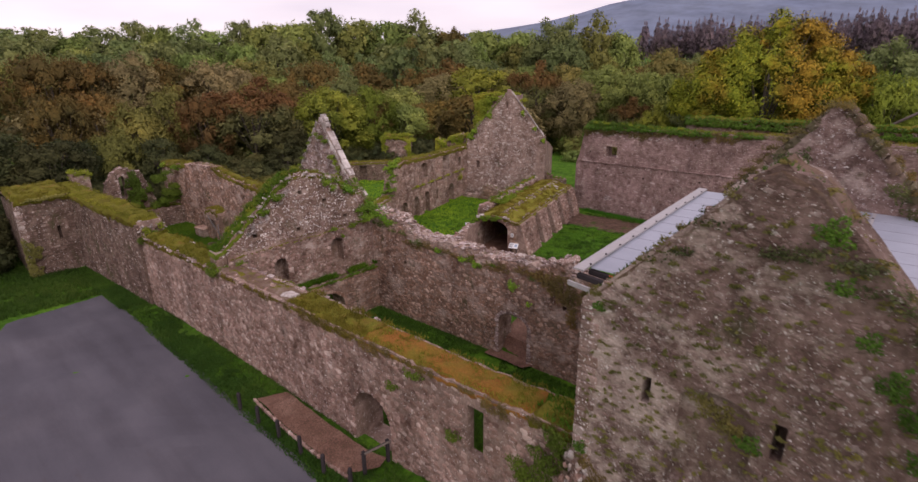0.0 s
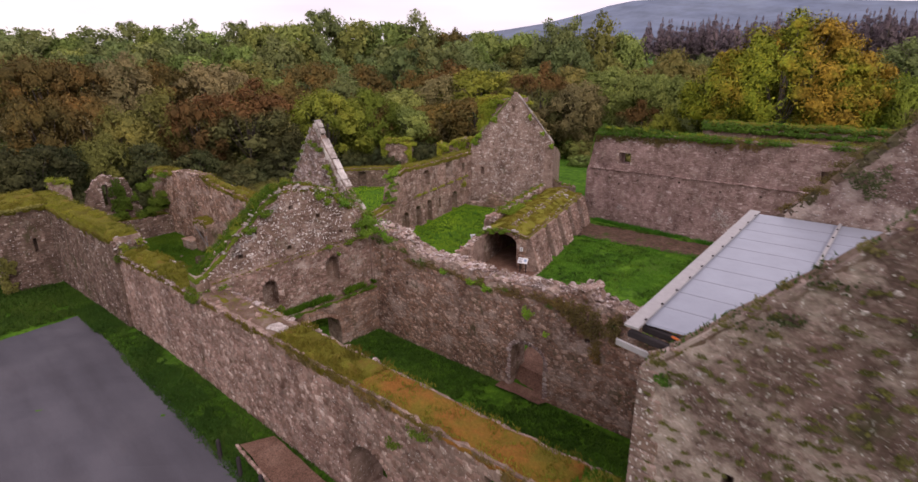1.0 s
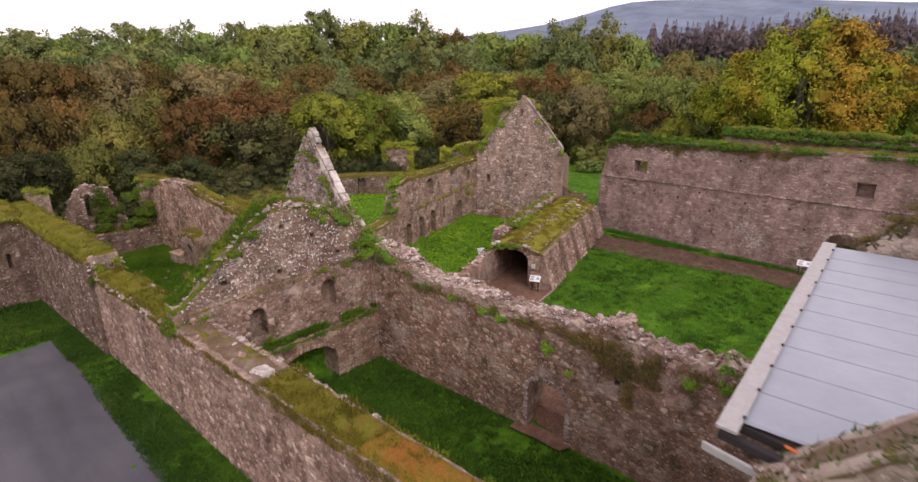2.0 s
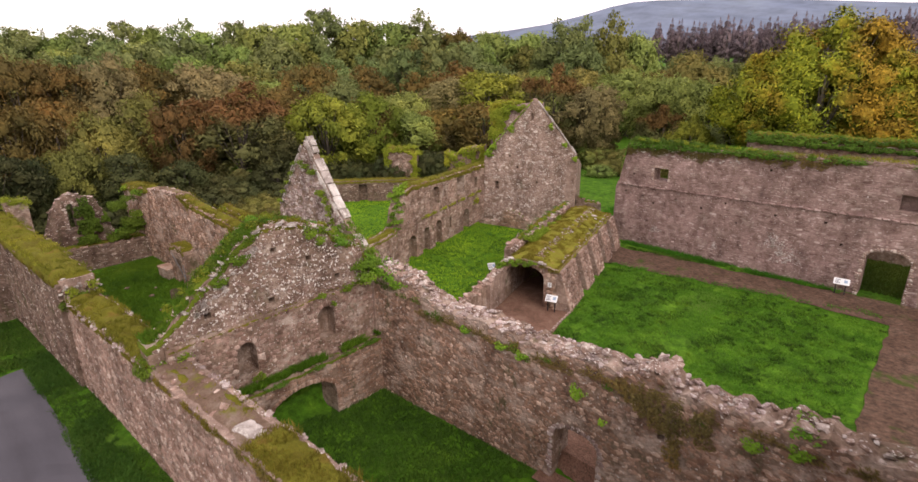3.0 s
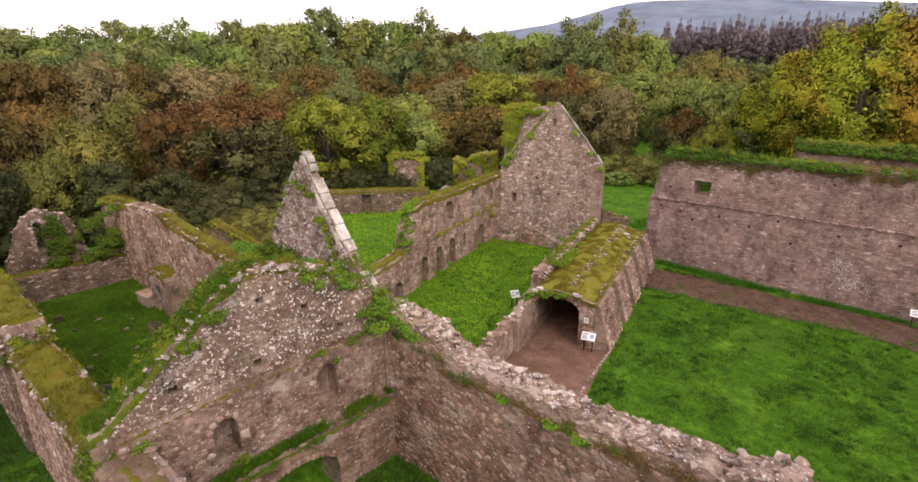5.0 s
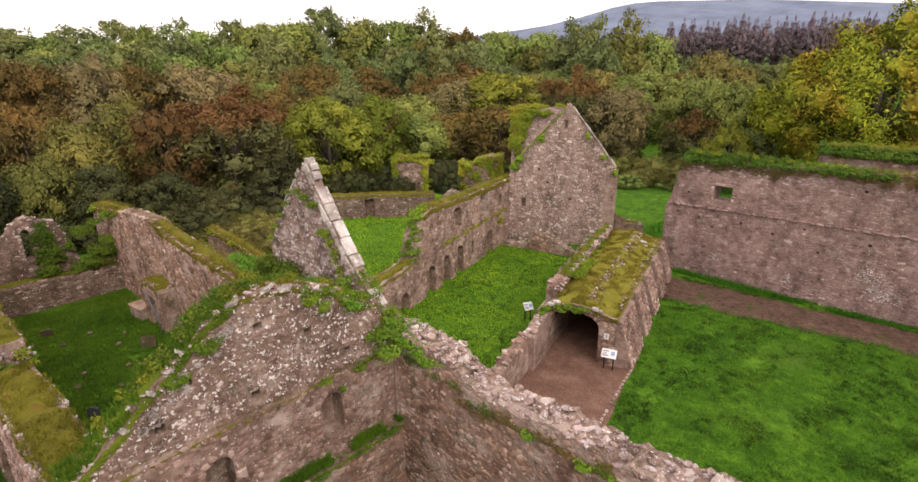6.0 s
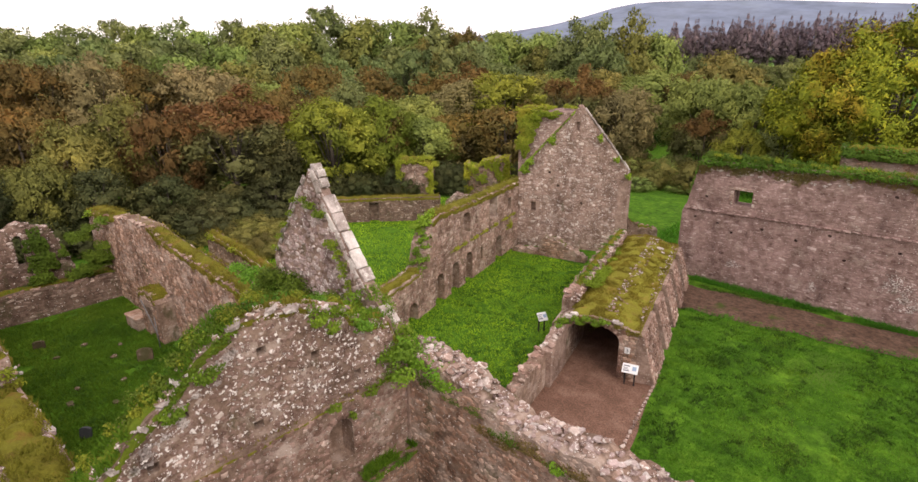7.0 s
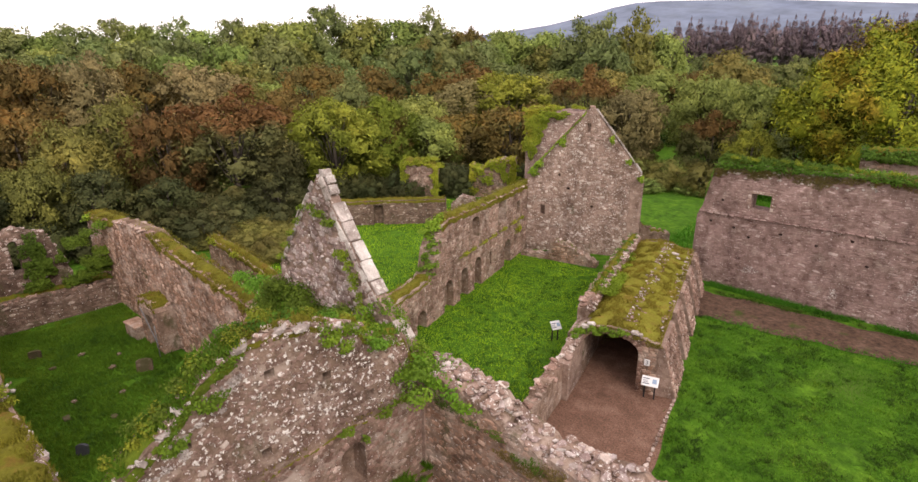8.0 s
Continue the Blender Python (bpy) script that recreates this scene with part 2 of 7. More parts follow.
def leaf_material(name, stops, through_light=0.3, sprays=0.6, top=None):
    m, t, p = nodes(name, 0.7)
    o = t.nodes.new("ShaderNodeObjectInfo")
    k = 1 + 0.6 * sprays
    stops = [(at, (r * k, g * k, b * k * 1.12 + 0.003)) for at, (r, g, b) in stops]
    drift = mix(t, 0.6, random_value(t), ramp(t, noise_tex(t, 0.22, 2, 0.5, None, 31.0), [(0.3, (0, 0, 0)), (0.7, (1, 1, 1))]))
    col = ramp(t, drift, stops)
    if top:
        crown, axis, add = (t.nodes.new(q) for q in ("ShaderNodeTexCoord", "ShaderNodeSeparateXYZ", "ShaderNodeMath"))
        t.links.new(crown.outputs["Object"], axis.inputs[0])
        scaled = t.nodes.new("ShaderNodeMapRange")
        scaled.inputs["From Min"].default_value, scaled.inputs["From Max"].default_value = 5.0, 11.5
        t.links.new(axis.outputs["Z"], scaled.inputs[0])
        add.operation = "MULTIPLY_ADD"
        add.inputs[1].default_value = 0.7
        t.links.new(noise_tex(t, 0.3, 3, 0.6, None, 8.0), add.inputs[0])
        t.links.new(scaled.outputs[0], add.inputs[2])
        col = mix(t, ramp(t, add.outputs[0], [(0.85, (0, 0, 0)), (1.2, (1, 1, 1))]), col, top)
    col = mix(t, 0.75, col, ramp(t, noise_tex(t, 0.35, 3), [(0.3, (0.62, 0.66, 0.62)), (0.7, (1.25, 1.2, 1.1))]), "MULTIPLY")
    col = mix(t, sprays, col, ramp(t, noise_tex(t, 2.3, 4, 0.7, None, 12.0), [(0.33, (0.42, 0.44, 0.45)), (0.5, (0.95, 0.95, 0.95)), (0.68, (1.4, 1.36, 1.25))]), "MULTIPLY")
    bump(t, p, noise_tex(t, 3.0, 4, 0.7, None, 19.0), 0.8, 0.25)
    hue = t.nodes.new("ShaderNodeHueSaturation")
    span = t.nodes.new("ShaderNodeMapRange")
    span.inputs["To Min"].default_value, span.inputs["To Max"].default_value = 0.475, 0.52
    t.links.new(o.outputs["Random"], span.inputs[0])
    shade, turn = t.nodes.new("ShaderNodeMapRange"), t.nodes.new("ShaderNodeMath")
    turn.operation, turn.inputs[1].default_value = "MULTIPLY", 7.31
    frac = t.nodes.new("ShaderNodeMath")
    frac.operation = "FRACT"
    t.links.new(o.outputs["Random"], turn.inputs[0])
    t.links.new(turn.outputs[0], frac.inputs[0])
    t.links.new(frac.outputs[0], shade.inputs[0])
    shade.inputs["To Min"].default_value, shade.inputs["To Max"].default_value = 0.8, 1.15
    t.links.new(shade.outputs[0], hue.inputs["Value"])
    t.links.new(span.outputs[0], hue.inputs["Hue"])
    t.links.new(col, hue.inputs["Color"])
    t.links.new(hue.outputs[0], p.inputs["Base Color"])
    tr = t.nodes.new("ShaderNodeBsdfTranslucent")
    mx = t.nodes.new("ShaderNodeMixShader")
    mx.inputs[0].default_value = through_light
    t.links.new(hue.outputs[0], tr.inputs[0])
    t.links.new(p.outputs[0], mx.inputs[1])
    t.links.new(tr.outputs[0], mx.inputs[2])
    t.links.new(mx.outputs[0], t.nodes["Material Output"].inputs[0])
    return m


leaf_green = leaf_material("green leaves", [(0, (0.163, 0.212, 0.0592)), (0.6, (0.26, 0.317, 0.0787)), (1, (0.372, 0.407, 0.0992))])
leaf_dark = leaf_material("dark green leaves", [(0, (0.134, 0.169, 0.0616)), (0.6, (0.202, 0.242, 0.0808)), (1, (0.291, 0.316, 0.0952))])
# Deep green puts the wood's shade into leaf colour; also dark gable moss.
leaf_deep = leaf_material("deep green leaves for wood shade and moss", [(0, (0.055, 0.065, 0.026)), (0.6, (0.09, 0.1, 0.036)), (1, (0.14, 0.135, 0.045))])
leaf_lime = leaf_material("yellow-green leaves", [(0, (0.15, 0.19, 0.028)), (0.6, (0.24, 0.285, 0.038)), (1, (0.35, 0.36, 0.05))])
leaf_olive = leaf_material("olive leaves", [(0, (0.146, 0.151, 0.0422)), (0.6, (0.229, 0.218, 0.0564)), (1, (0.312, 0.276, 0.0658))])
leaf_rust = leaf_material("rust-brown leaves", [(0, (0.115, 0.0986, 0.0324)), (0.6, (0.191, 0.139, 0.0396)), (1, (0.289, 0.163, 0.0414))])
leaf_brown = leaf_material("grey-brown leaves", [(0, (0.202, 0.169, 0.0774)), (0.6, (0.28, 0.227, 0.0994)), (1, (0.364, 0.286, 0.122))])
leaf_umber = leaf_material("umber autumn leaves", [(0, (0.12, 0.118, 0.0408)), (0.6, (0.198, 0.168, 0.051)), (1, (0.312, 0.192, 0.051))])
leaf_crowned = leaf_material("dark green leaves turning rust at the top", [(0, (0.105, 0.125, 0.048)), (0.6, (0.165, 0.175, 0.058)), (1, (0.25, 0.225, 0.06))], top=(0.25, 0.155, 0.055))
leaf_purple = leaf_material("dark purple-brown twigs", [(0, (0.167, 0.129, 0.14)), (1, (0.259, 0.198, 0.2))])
def turning_material():
    m, t, p = nodes("turning autumn leaves", 0.7)
    a = ramp(t, random_value(t), [(0, (0.22, 0.28, 0.03)), (0.6, (0.33, 0.38, 0.036)), (1, (0.47, 0.46, 0.042))])
    b = ramp(t, random_value(t), [(0, (0.36, 0.235, 0.035)), (0.6, (0.48, 0.30, 0.04)), (1, (0.56, 0.33, 0.045))])
    g, axis, east, add = (t.nodes.new(k) for k in ("ShaderNodeNewGeometry", "ShaderNodeSeparateXYZ", "ShaderNodeMapRange", "ShaderNodeMath"))
    t.links.new(g.outputs["Position"], axis.inputs[0])
    t.links.new(axis.outputs["X"], east.inputs[0])
    for key, v in (("From Min", -36.0), ("From Max", -12.0), ("To Min", -0.14), ("To Max", 0.05)):
        east.inputs[key].default_value = v
    t.links.new(noise_tex(t, 0.13, 4, 0.65, None, 2.0), add.inputs[0])
    t.links.new(east.outputs[0], add.inputs[1])
    c = mix(t, ramp(t, add.outputs[0], [(0.43, (0, 0, 0)), (0.58, (1, 1, 1))]), a, b)
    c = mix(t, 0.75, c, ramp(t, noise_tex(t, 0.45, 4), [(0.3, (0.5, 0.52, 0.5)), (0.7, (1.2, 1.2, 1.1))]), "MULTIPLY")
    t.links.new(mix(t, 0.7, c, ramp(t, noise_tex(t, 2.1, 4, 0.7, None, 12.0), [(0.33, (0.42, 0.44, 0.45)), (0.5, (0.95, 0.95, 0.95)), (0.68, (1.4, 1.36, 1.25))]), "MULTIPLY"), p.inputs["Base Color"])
    bump(t, p, noise_tex(t, 3.0, 4, 0.7, None, 19.0), 0.8, 0.25)
    return m


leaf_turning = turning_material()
ivy_mat = leaf_material("ivy leaves", [(0, (0.0653, 0.124, 0.0159)), (0.6, (0.159, 0.28, 0.0266)), (1, (0.298, 0.411, 0.0399))], sprays=0.4)
leaf_ivy_dull = leaf_material("dull ivy leaves", [(0, (0.06, 0.10, 0.014)), (0.6, (0.11, 0.19, 0.022)), (1, (0.19, 0.28, 0.035))], sprays=0.4)
fern_mat = leaf_material("bright fern fronds", [(0, (0.12, 0.21, 0.02)), (0.6, (0.2, 0.33, 0.03)), (1, (0.32, 0.44, 0.045))], sprays=0.4)
ivy_gold_mat = leaf_material("yellowing ivy leaves", [(0, (0.132, 0.182, 0.0198)), (0.6, (0.281, 0.329, 0.0329)), (1, (0.428, 0.428, 0.0577))], sprays=0.4)
blade_mat = leaf_material("grass blades", [(0, (0.0626, 0.173, 0.0123)), (0.6, (0.111, 0.263, 0.0194)), (1, (0.205, 0.359, 0.0317))], sprays=0.0)
bright_blade_mat = leaf_material("bright lawn blades", [(0, (0.242, 0.424, 0.0198)), (0.6, (0.387, 0.611, 0.0297)), (1, (0.579, 0.761, 0.0495))], sprays=0.0)
# Dark green puts shade of range, nave and verge into blades; also tussocks.
dark_blade_mat = leaf_material("dark grass blades for shade and tussocks", [(0, (0.045, 0.10, 0.014)), (0.6, (0.075, 0.15, 0.02)), (1, (0.13, 0.20, 0.03))], sprays=0.0)
dry_blade_mat = leaf_material("dry moss blades", [(0, (0.128, 0.122, 0.017)), (0.6, (0.234, 0.214, 0.0255)), (1, (0.319, 0.245, 0.0425))], sprays=0.0)


def plain_material(name, col, rough, metal=0.0, wear=0.35, scale=6.0):
    m, t, p = nodes(name, rough)
    p.inputs["Metallic"].default_value = metal
    c = mix(t, wear, col, ramp(t, noise_tex(t, scale, 6, 0.7), [(0.3, (0.55, 0.55, 0.55)), (0.7, (1.1, 1.1, 1.1))]), "MULTIPLY")
    t.links.new(c, p.inputs["Base Color"])
    bump(t, p, noise_tex(t, scale * 6, 4), 0.25, 0.01)
    return m


bark_mat = plain_material("tree bark", (0.12, 0.10, 0.085), 0.95, wear=0.8, scale=3)
sheet_mat = plain_material("pale blue-grey roofing sheet", (0.33, 0.35, 0.42), 0.35, 0.0, 0.25, 1.5)
flashing_mat = plain_material("dull white flashing", (0.4, 0.38, 0.39), 0.5, 0.0, 0.4)
timber_mat = plain_material("dark weathered timber", (0.05, 0.042, 0.045), 0.9, wear=0.7)
oak_mat = plain_material("grey weathered timber", (0.18, 0.15, 0.13), 0.9, wear=0.7)
panel_mat = plain_material("white sign panel", (0.78, 0.78, 0.80), 0.4, wear=0.1)
ink_mat = plain_material("dark grey print", (0.14, 0.15, 0.19), 0.5, wear=0.1)
blue_ink_mat = plain_material("faded blue print", (0.30, 0.40, 0.55), 0.5, wear=0.1)
metal_mat = plain_material("galvanised steel", (0.22, 0.22, 0.23), 0.7, 0.6, 0.3)
dark_mat = plain_material("dark slate", (0.07, 0.075, 0.085), 0.7, wear=0.5)
orange_mat = plain_material("orange plastic netting", (0.65, 0.16, 0.05), 0.6, wear=0.2)
seam_mat = plain_material("darker sheet lap", (0.27, 0.275, 0.31), 0.7, wear=0.4)


# ---- tools for meshes ----
from mathutils.geometry import tessellate_polygon


def mesh_of(name, verts, faces, mat, smooth=False):
    me = bpy.data.meshes.new(name)
    me.from_pydata([tuple(v) for v in verts], [], [tuple(f) for f in faces])
    if mat:
        me.materials.append(mat)
    if smooth:
        me.polygons.foreach_set("use_smooth", [True] * len(me.polygons))
    me.update()
    return me


def mesh_np(name, verts, faces, mat):
    """A mesh of many alike faces (all with the same number of corners), from arrays."""
    me = bpy.data.meshes.new(name)
    n, k = faces.shape
    me.vertices.add(len(verts))
    me.vertices.foreach_set("co", np.asarray(verts, np.float32).ravel())
    me.loops.add(n * k)
    me.loops.foreach_set("vertex_index", faces.astype(np.int32).ravel())
    me.polygons.add(n)
    me.polygons.foreach_set("loop_start", np.arange(0, n * k, k, dtype=np.int32))
    me.update(calc_edges=True)
    me.materials.append(mat)
    return me


def part(name, me, parent, label="", m=None, kind=""):
    ob = new(name, me)
    ob.parent = parent
    if m is not None:
        ob.matrix_basis = m
    return tagged(ob, label, kind=kind)


def holder(name, m, label, category, group="", kind=""):
    ob = new(name)
    ob.empty_display_size = 0.2
    ob.matrix_basis = m
    return tagged(ob, label, category, group, kind)


def box_mesh(name, sx, sy, sz, mat, bevel=0.015, origin=(0, 0, 0)):
    """A bevelled box; origin is its centre."""
    bm = bmesh.new()
    bmesh.ops.create_cube(bm, size=1.0)
    bmesh.ops.scale(bm, vec=(sx, sy, sz), verts=bm.verts)
    if bevel:
        bmesh.ops.bevel(bm, geom=list(bm.edges), offset=bevel, segments=1, affect="EDGES")
    bmesh.ops.translate(bm, vec=origin, verts=bm.verts)
    me = bpy.data.meshes.new(name)
    bm.to_mesh(me)
    bm.free()
    me.materials.append(mat)
    return me


def tube(points, radii, sides=8):
    """Verts and faces of a tapered tube through points."""
    verts, faces = [], []
    for i, (p, r) in enumerate(zip(points, radii)):
        p = Vector(p)
        d = (Vector(points[min(i + 1, len(points) - 1)]) - Vector(points[max(i - 1, 0)])).normalized()
        side = d.orthogonal().normalized()
        up = d.cross(side)
        for k in range(sides):
            a = 2 * math.pi * k / sides
            verts.append(p + r * (math.cos(a) * side + math.sin(a) * up))
    for i in range(len(points) - 1):
        for k in range(sides):
            a, b = i * sides + k, i * sides + (k + 1) % sides
            faces.append((a, b, b + sides, a + sides))
    faces.append(tuple(range(sides))[::-1])
    faces.append(tuple((len(points) - 1) * sides + k for k in range(sides)))
    return verts, faces


def leaf_quads(centres, normals, size, rng, aspect=0.75, jitter=0.6):
    """Small bent-free leaf quads at centres, facing about along normals."""
    n = len(centres)
    nv = normals + rng.normal(0, jitter, (n, 3))
    nv /= np.linalg.norm(nv, axis=1, keepdims=True) + 1e-9
    a = np.cross(nv, rng.normal(0, 1, (n, 3)))
    a /= np.linalg.norm(a, axis=1, keepdims=True) + 1e-9
    b = np.cross(nv, a)
    s = size * rng.uniform(0.6, 1.35, (n, 1))
    a, b = a * s * 0.5, b * s * 0.5 * aspect
    verts = np.stack([centres - a, centres - b, centres + a, centres + b], 1).reshape(-1, 3)
    return verts, np.arange(4 * n).reshape(n, 4)


def blade_tris(centres, height, rng, width=0.03, lean=0.5):
    n = len(centres)
    ang = rng.uniform(0, 2 * np.pi, n)
    h = height * rng.uniform(0.5, 1.3, n)
    w = np.stack([np.cos(ang), np.sin(ang), np.zeros(n)], 1) * width
    tip = np.stack([rng.normal(0, lean, n) * h, rng.normal(0, lean, n) * h, h], 1)
    return np.stack([centres - w, centres + w, centres + tip], 1).reshape(-1, 3), np.arange(3 * n).reshape(n, 3)


def wave(x, y, z=0.0, scale=1.0):
    return noise.noise(Vector((x * scale, y * scale, z * scale)))


# ---- stones: a few shapes that all the masonry shares ----
def block_shape(seed, sides):
    rnd = random.Random(seed)
    verts, faces = [], []
    base = [0.25 * math.pi + 2 * math.pi * k / 4 for k in range(4)] if sides == 4 else [2 * math.pi * (k + rnd.uniform(-0.2, 0.2)) / sides for k in range(sides)]
    ring = []
    for a in base:
        c, s = math.cos(a), math.sin(a)
        grow = 0.5 / max(abs(c), abs(s)) if sides == 4 else 0.5 / max(abs(c), abs(s)) ** 0.6
        ring.append((c * grow * rnd.uniform(0.86, 1.0), s * grow * rnd.uniform(0.86, 1.0)))
    for y, f in ((0.6, 0.98), (-0.45, 1.0), (-1.0, 0.72)):
        for x, z in ring:
            verts.append((x * f, y + (rnd.uniform(-0.25, 0.2) if y < -0.9 else 0), z * f))
    for r in range(2):
        for k in range(sides):
            a, b = r * sides + k, r * sides + (k + 1) % sides
            faces.append((a, b, b + sides, a + sides))
    faces.append(tuple(2 * sides + k for k in range(sides)))
    return verts, [f[::-1] for f in faces]


def rock_shape(seed):
    rnd = random.Random(seed)
    bm = bmesh.new()
    bmesh.ops.create_icosphere(bm, subdivisions=1, radius=0.5)
    off = rnd.uniform(0, 50)
    for v in bm.verts:
        k = 1 + 0.5 * noise.noise(v.co * 2.2 + Vector((off, 0, off)))
        v.co = Vector([max(-0.31, min(0.31, c * k * rnd.uniform(0.8, 1.2))) for c in v.co])
    verts, faces = [tuple(v.co) for v in bm.verts], [tuple(v.index for v in f.verts) for f in bm.faces]
    bm.free()
    return verts, faces


BLOCKS = [block_shape(s, (4, 6, 5, 6, 4, 5, 7, 4, 6)[s]) for s in range(9)]
ROUND = (1, 2, 3, 5, 6, 8)
ROCKS = [rock_shape(s + 40) for s in range(7)]
shape_meshes = {}


def shape_mesh(kind, i, mat):
    key = (kind, i, mat.name)
    if key not in shape_meshes:
        shape_meshes[key] = mesh_of("stone", *(BLOCKS if kind == "block" else ROCKS)[i], mat)
    return shape_meshes[key]


def joined_stones(name, kind, placed, mat, parent, label=""):
    """Many stones as one mesh. placed: (shape index, matrix)."""
    verts, faces, at = [], [], 0
    shapes = BLOCKS if kind == "block" else ROCKS
    for i, m in placed:
        v, f = shapes[i]
        arr = np.c_[np.array(v), np.ones(len(v))] @ np.array(m).T
        verts.append(arr[:, :3])
        faces += [tuple(k + at for k in face) for face in f]
        at += len(v)
    if verts:
        return part(name, mesh_of(name, np.concatenate(verts), faces, mat), parent, label, kind="stuff")


# ---- walls ----
def interp(pts, u):
    return float(np.interp(u, [p[0] for p in pts], [p[1] for p in pts]))


def hole_outline(h):
    u0, u1, z0, z1, kind = h[:5]
    c, r = (u0 + u1) / 2, (u1 - u0) / 2
    if kind == "flat":
        return [(u0, z0), (u1, z0), (u1, z1), (u0, z1)]
    rise = r if kind == "round" else r * 0.55
    pts = [(u0, z0), (u1, z0)]
    return pts + [(c + r * math.cos(a), z1 - rise + rise * math.sin(a)) for a in np.linspace(0, math.pi, 11)]


class Wall:
    pass


def wall(name, p0, p1, thick, top, base, mat, label, holes=(), jag=0.12, step=0.35, seed=0, parent=None):
    """A wall whose front lies to the right of the way p0 -> p1. top: (along, height) pairs; holes: (u0, u1, z0, z1, kind, depth or None for through)."""
    w = Wall()
    d = Vector((p1[0] - p0[0], p1[1] - p0[1], 0))
    w.length = d.length
    d.normalize()
    inward = Vector((-d.y, d.x, 0))
    w.m = Matrix(((d.x, inward.x, 0, p0[0]), (d.y, inward.y, 0, p0[1]), (0, 0, 1, 0), (0, 0, 0, 1)))
    rnd = random.Random(seed)
    us = sorted(set([0, w.length] + [p[0] for p in top if 0 < p[0] < w.length] + list(np.arange(step, w.length - 0.1, step))))
    prof = [(u, interp(top, u) + jag * rnd.uniform(-1, 0.6)) for u in us]
    w.prof, w.holes, w.thick, w.base, w.seed = prof, holes, thick, base, seed
    outer = [(0, base), (w.length, base)] + prof[::-1]
    loops = [outer] + [hole_outline(h) for h in holes]
    verts, faces = [], []

    def sheet(depth, rings, flip):
        at = len(verts)
        flat = [Vector((u, z, 0)) for ring in rings for u, z in ring]
        verts.extend((v.x, depth, v.y) for v in flat)
        for tri in tess_rings(rings):
            a, b, c = (flat[i] for i in tri)
            ccw = (b - a).cross(c - a).z > 0
            faces.append(tuple(at + i for i in (tri if ccw != flip else tri[::-1])))
        spans, k = [], at
        for ring in rings:
            spans.append((k, len(ring)))
            k += len(ring)
        return spans

    front = sheet(0, loops, False)
    through_ids = [i for i, h in enumerate(holes) if h[5] is None]
    back = sheet(thick, [outer] + [loops[1 + i] for i in through_ids], True)
    pairs = [(front[0], back[0])] + [(front[1 + i], back[1 + n]) for n, i in enumerate(through_ids)]
    for i, h in enumerate(holes):
        if h[5] is not None:
            s = sheet(h[5], [loops[1 + i]], False)
            pairs.append((front[1 + i], s[0]))
    for (a, n), (b, _) in pairs:
        for k in range(n):
            j = (k + 1) % n
            faces.append((a + k, b + k, b + j, a + j))
    me = mesh_of(name, verts, faces, mat)
    bm = bmesh.new()
    bm.from_mesh(me)
    bmesh.ops.recalc_face_normals(bm, faces=bm.faces)
    bm.to_mesh(me)
    bm.free()
    w.ob = new(name, me)
    w.ob.matrix_basis = w.m
    if parent:
        w.ob.parent = parent
        tagged(w.ob, label)
    else:
        tagged(w.ob, label, "wall", kind="structure")
    w.top = lambda u: interp(prof, u)
    return w



def tess_rings(rings):
    return tessellate_polygon([[Vector((u, z, 0)) for u, z in ring] for ring in rings])


def blocked(w, u, z, gap):
    for u0, u1, z0, z1, kind, *_ in w.holes:
        if u0 - gap < u < u1 + gap and z0 - gap < z < z1 + gap:
            return True
    return False


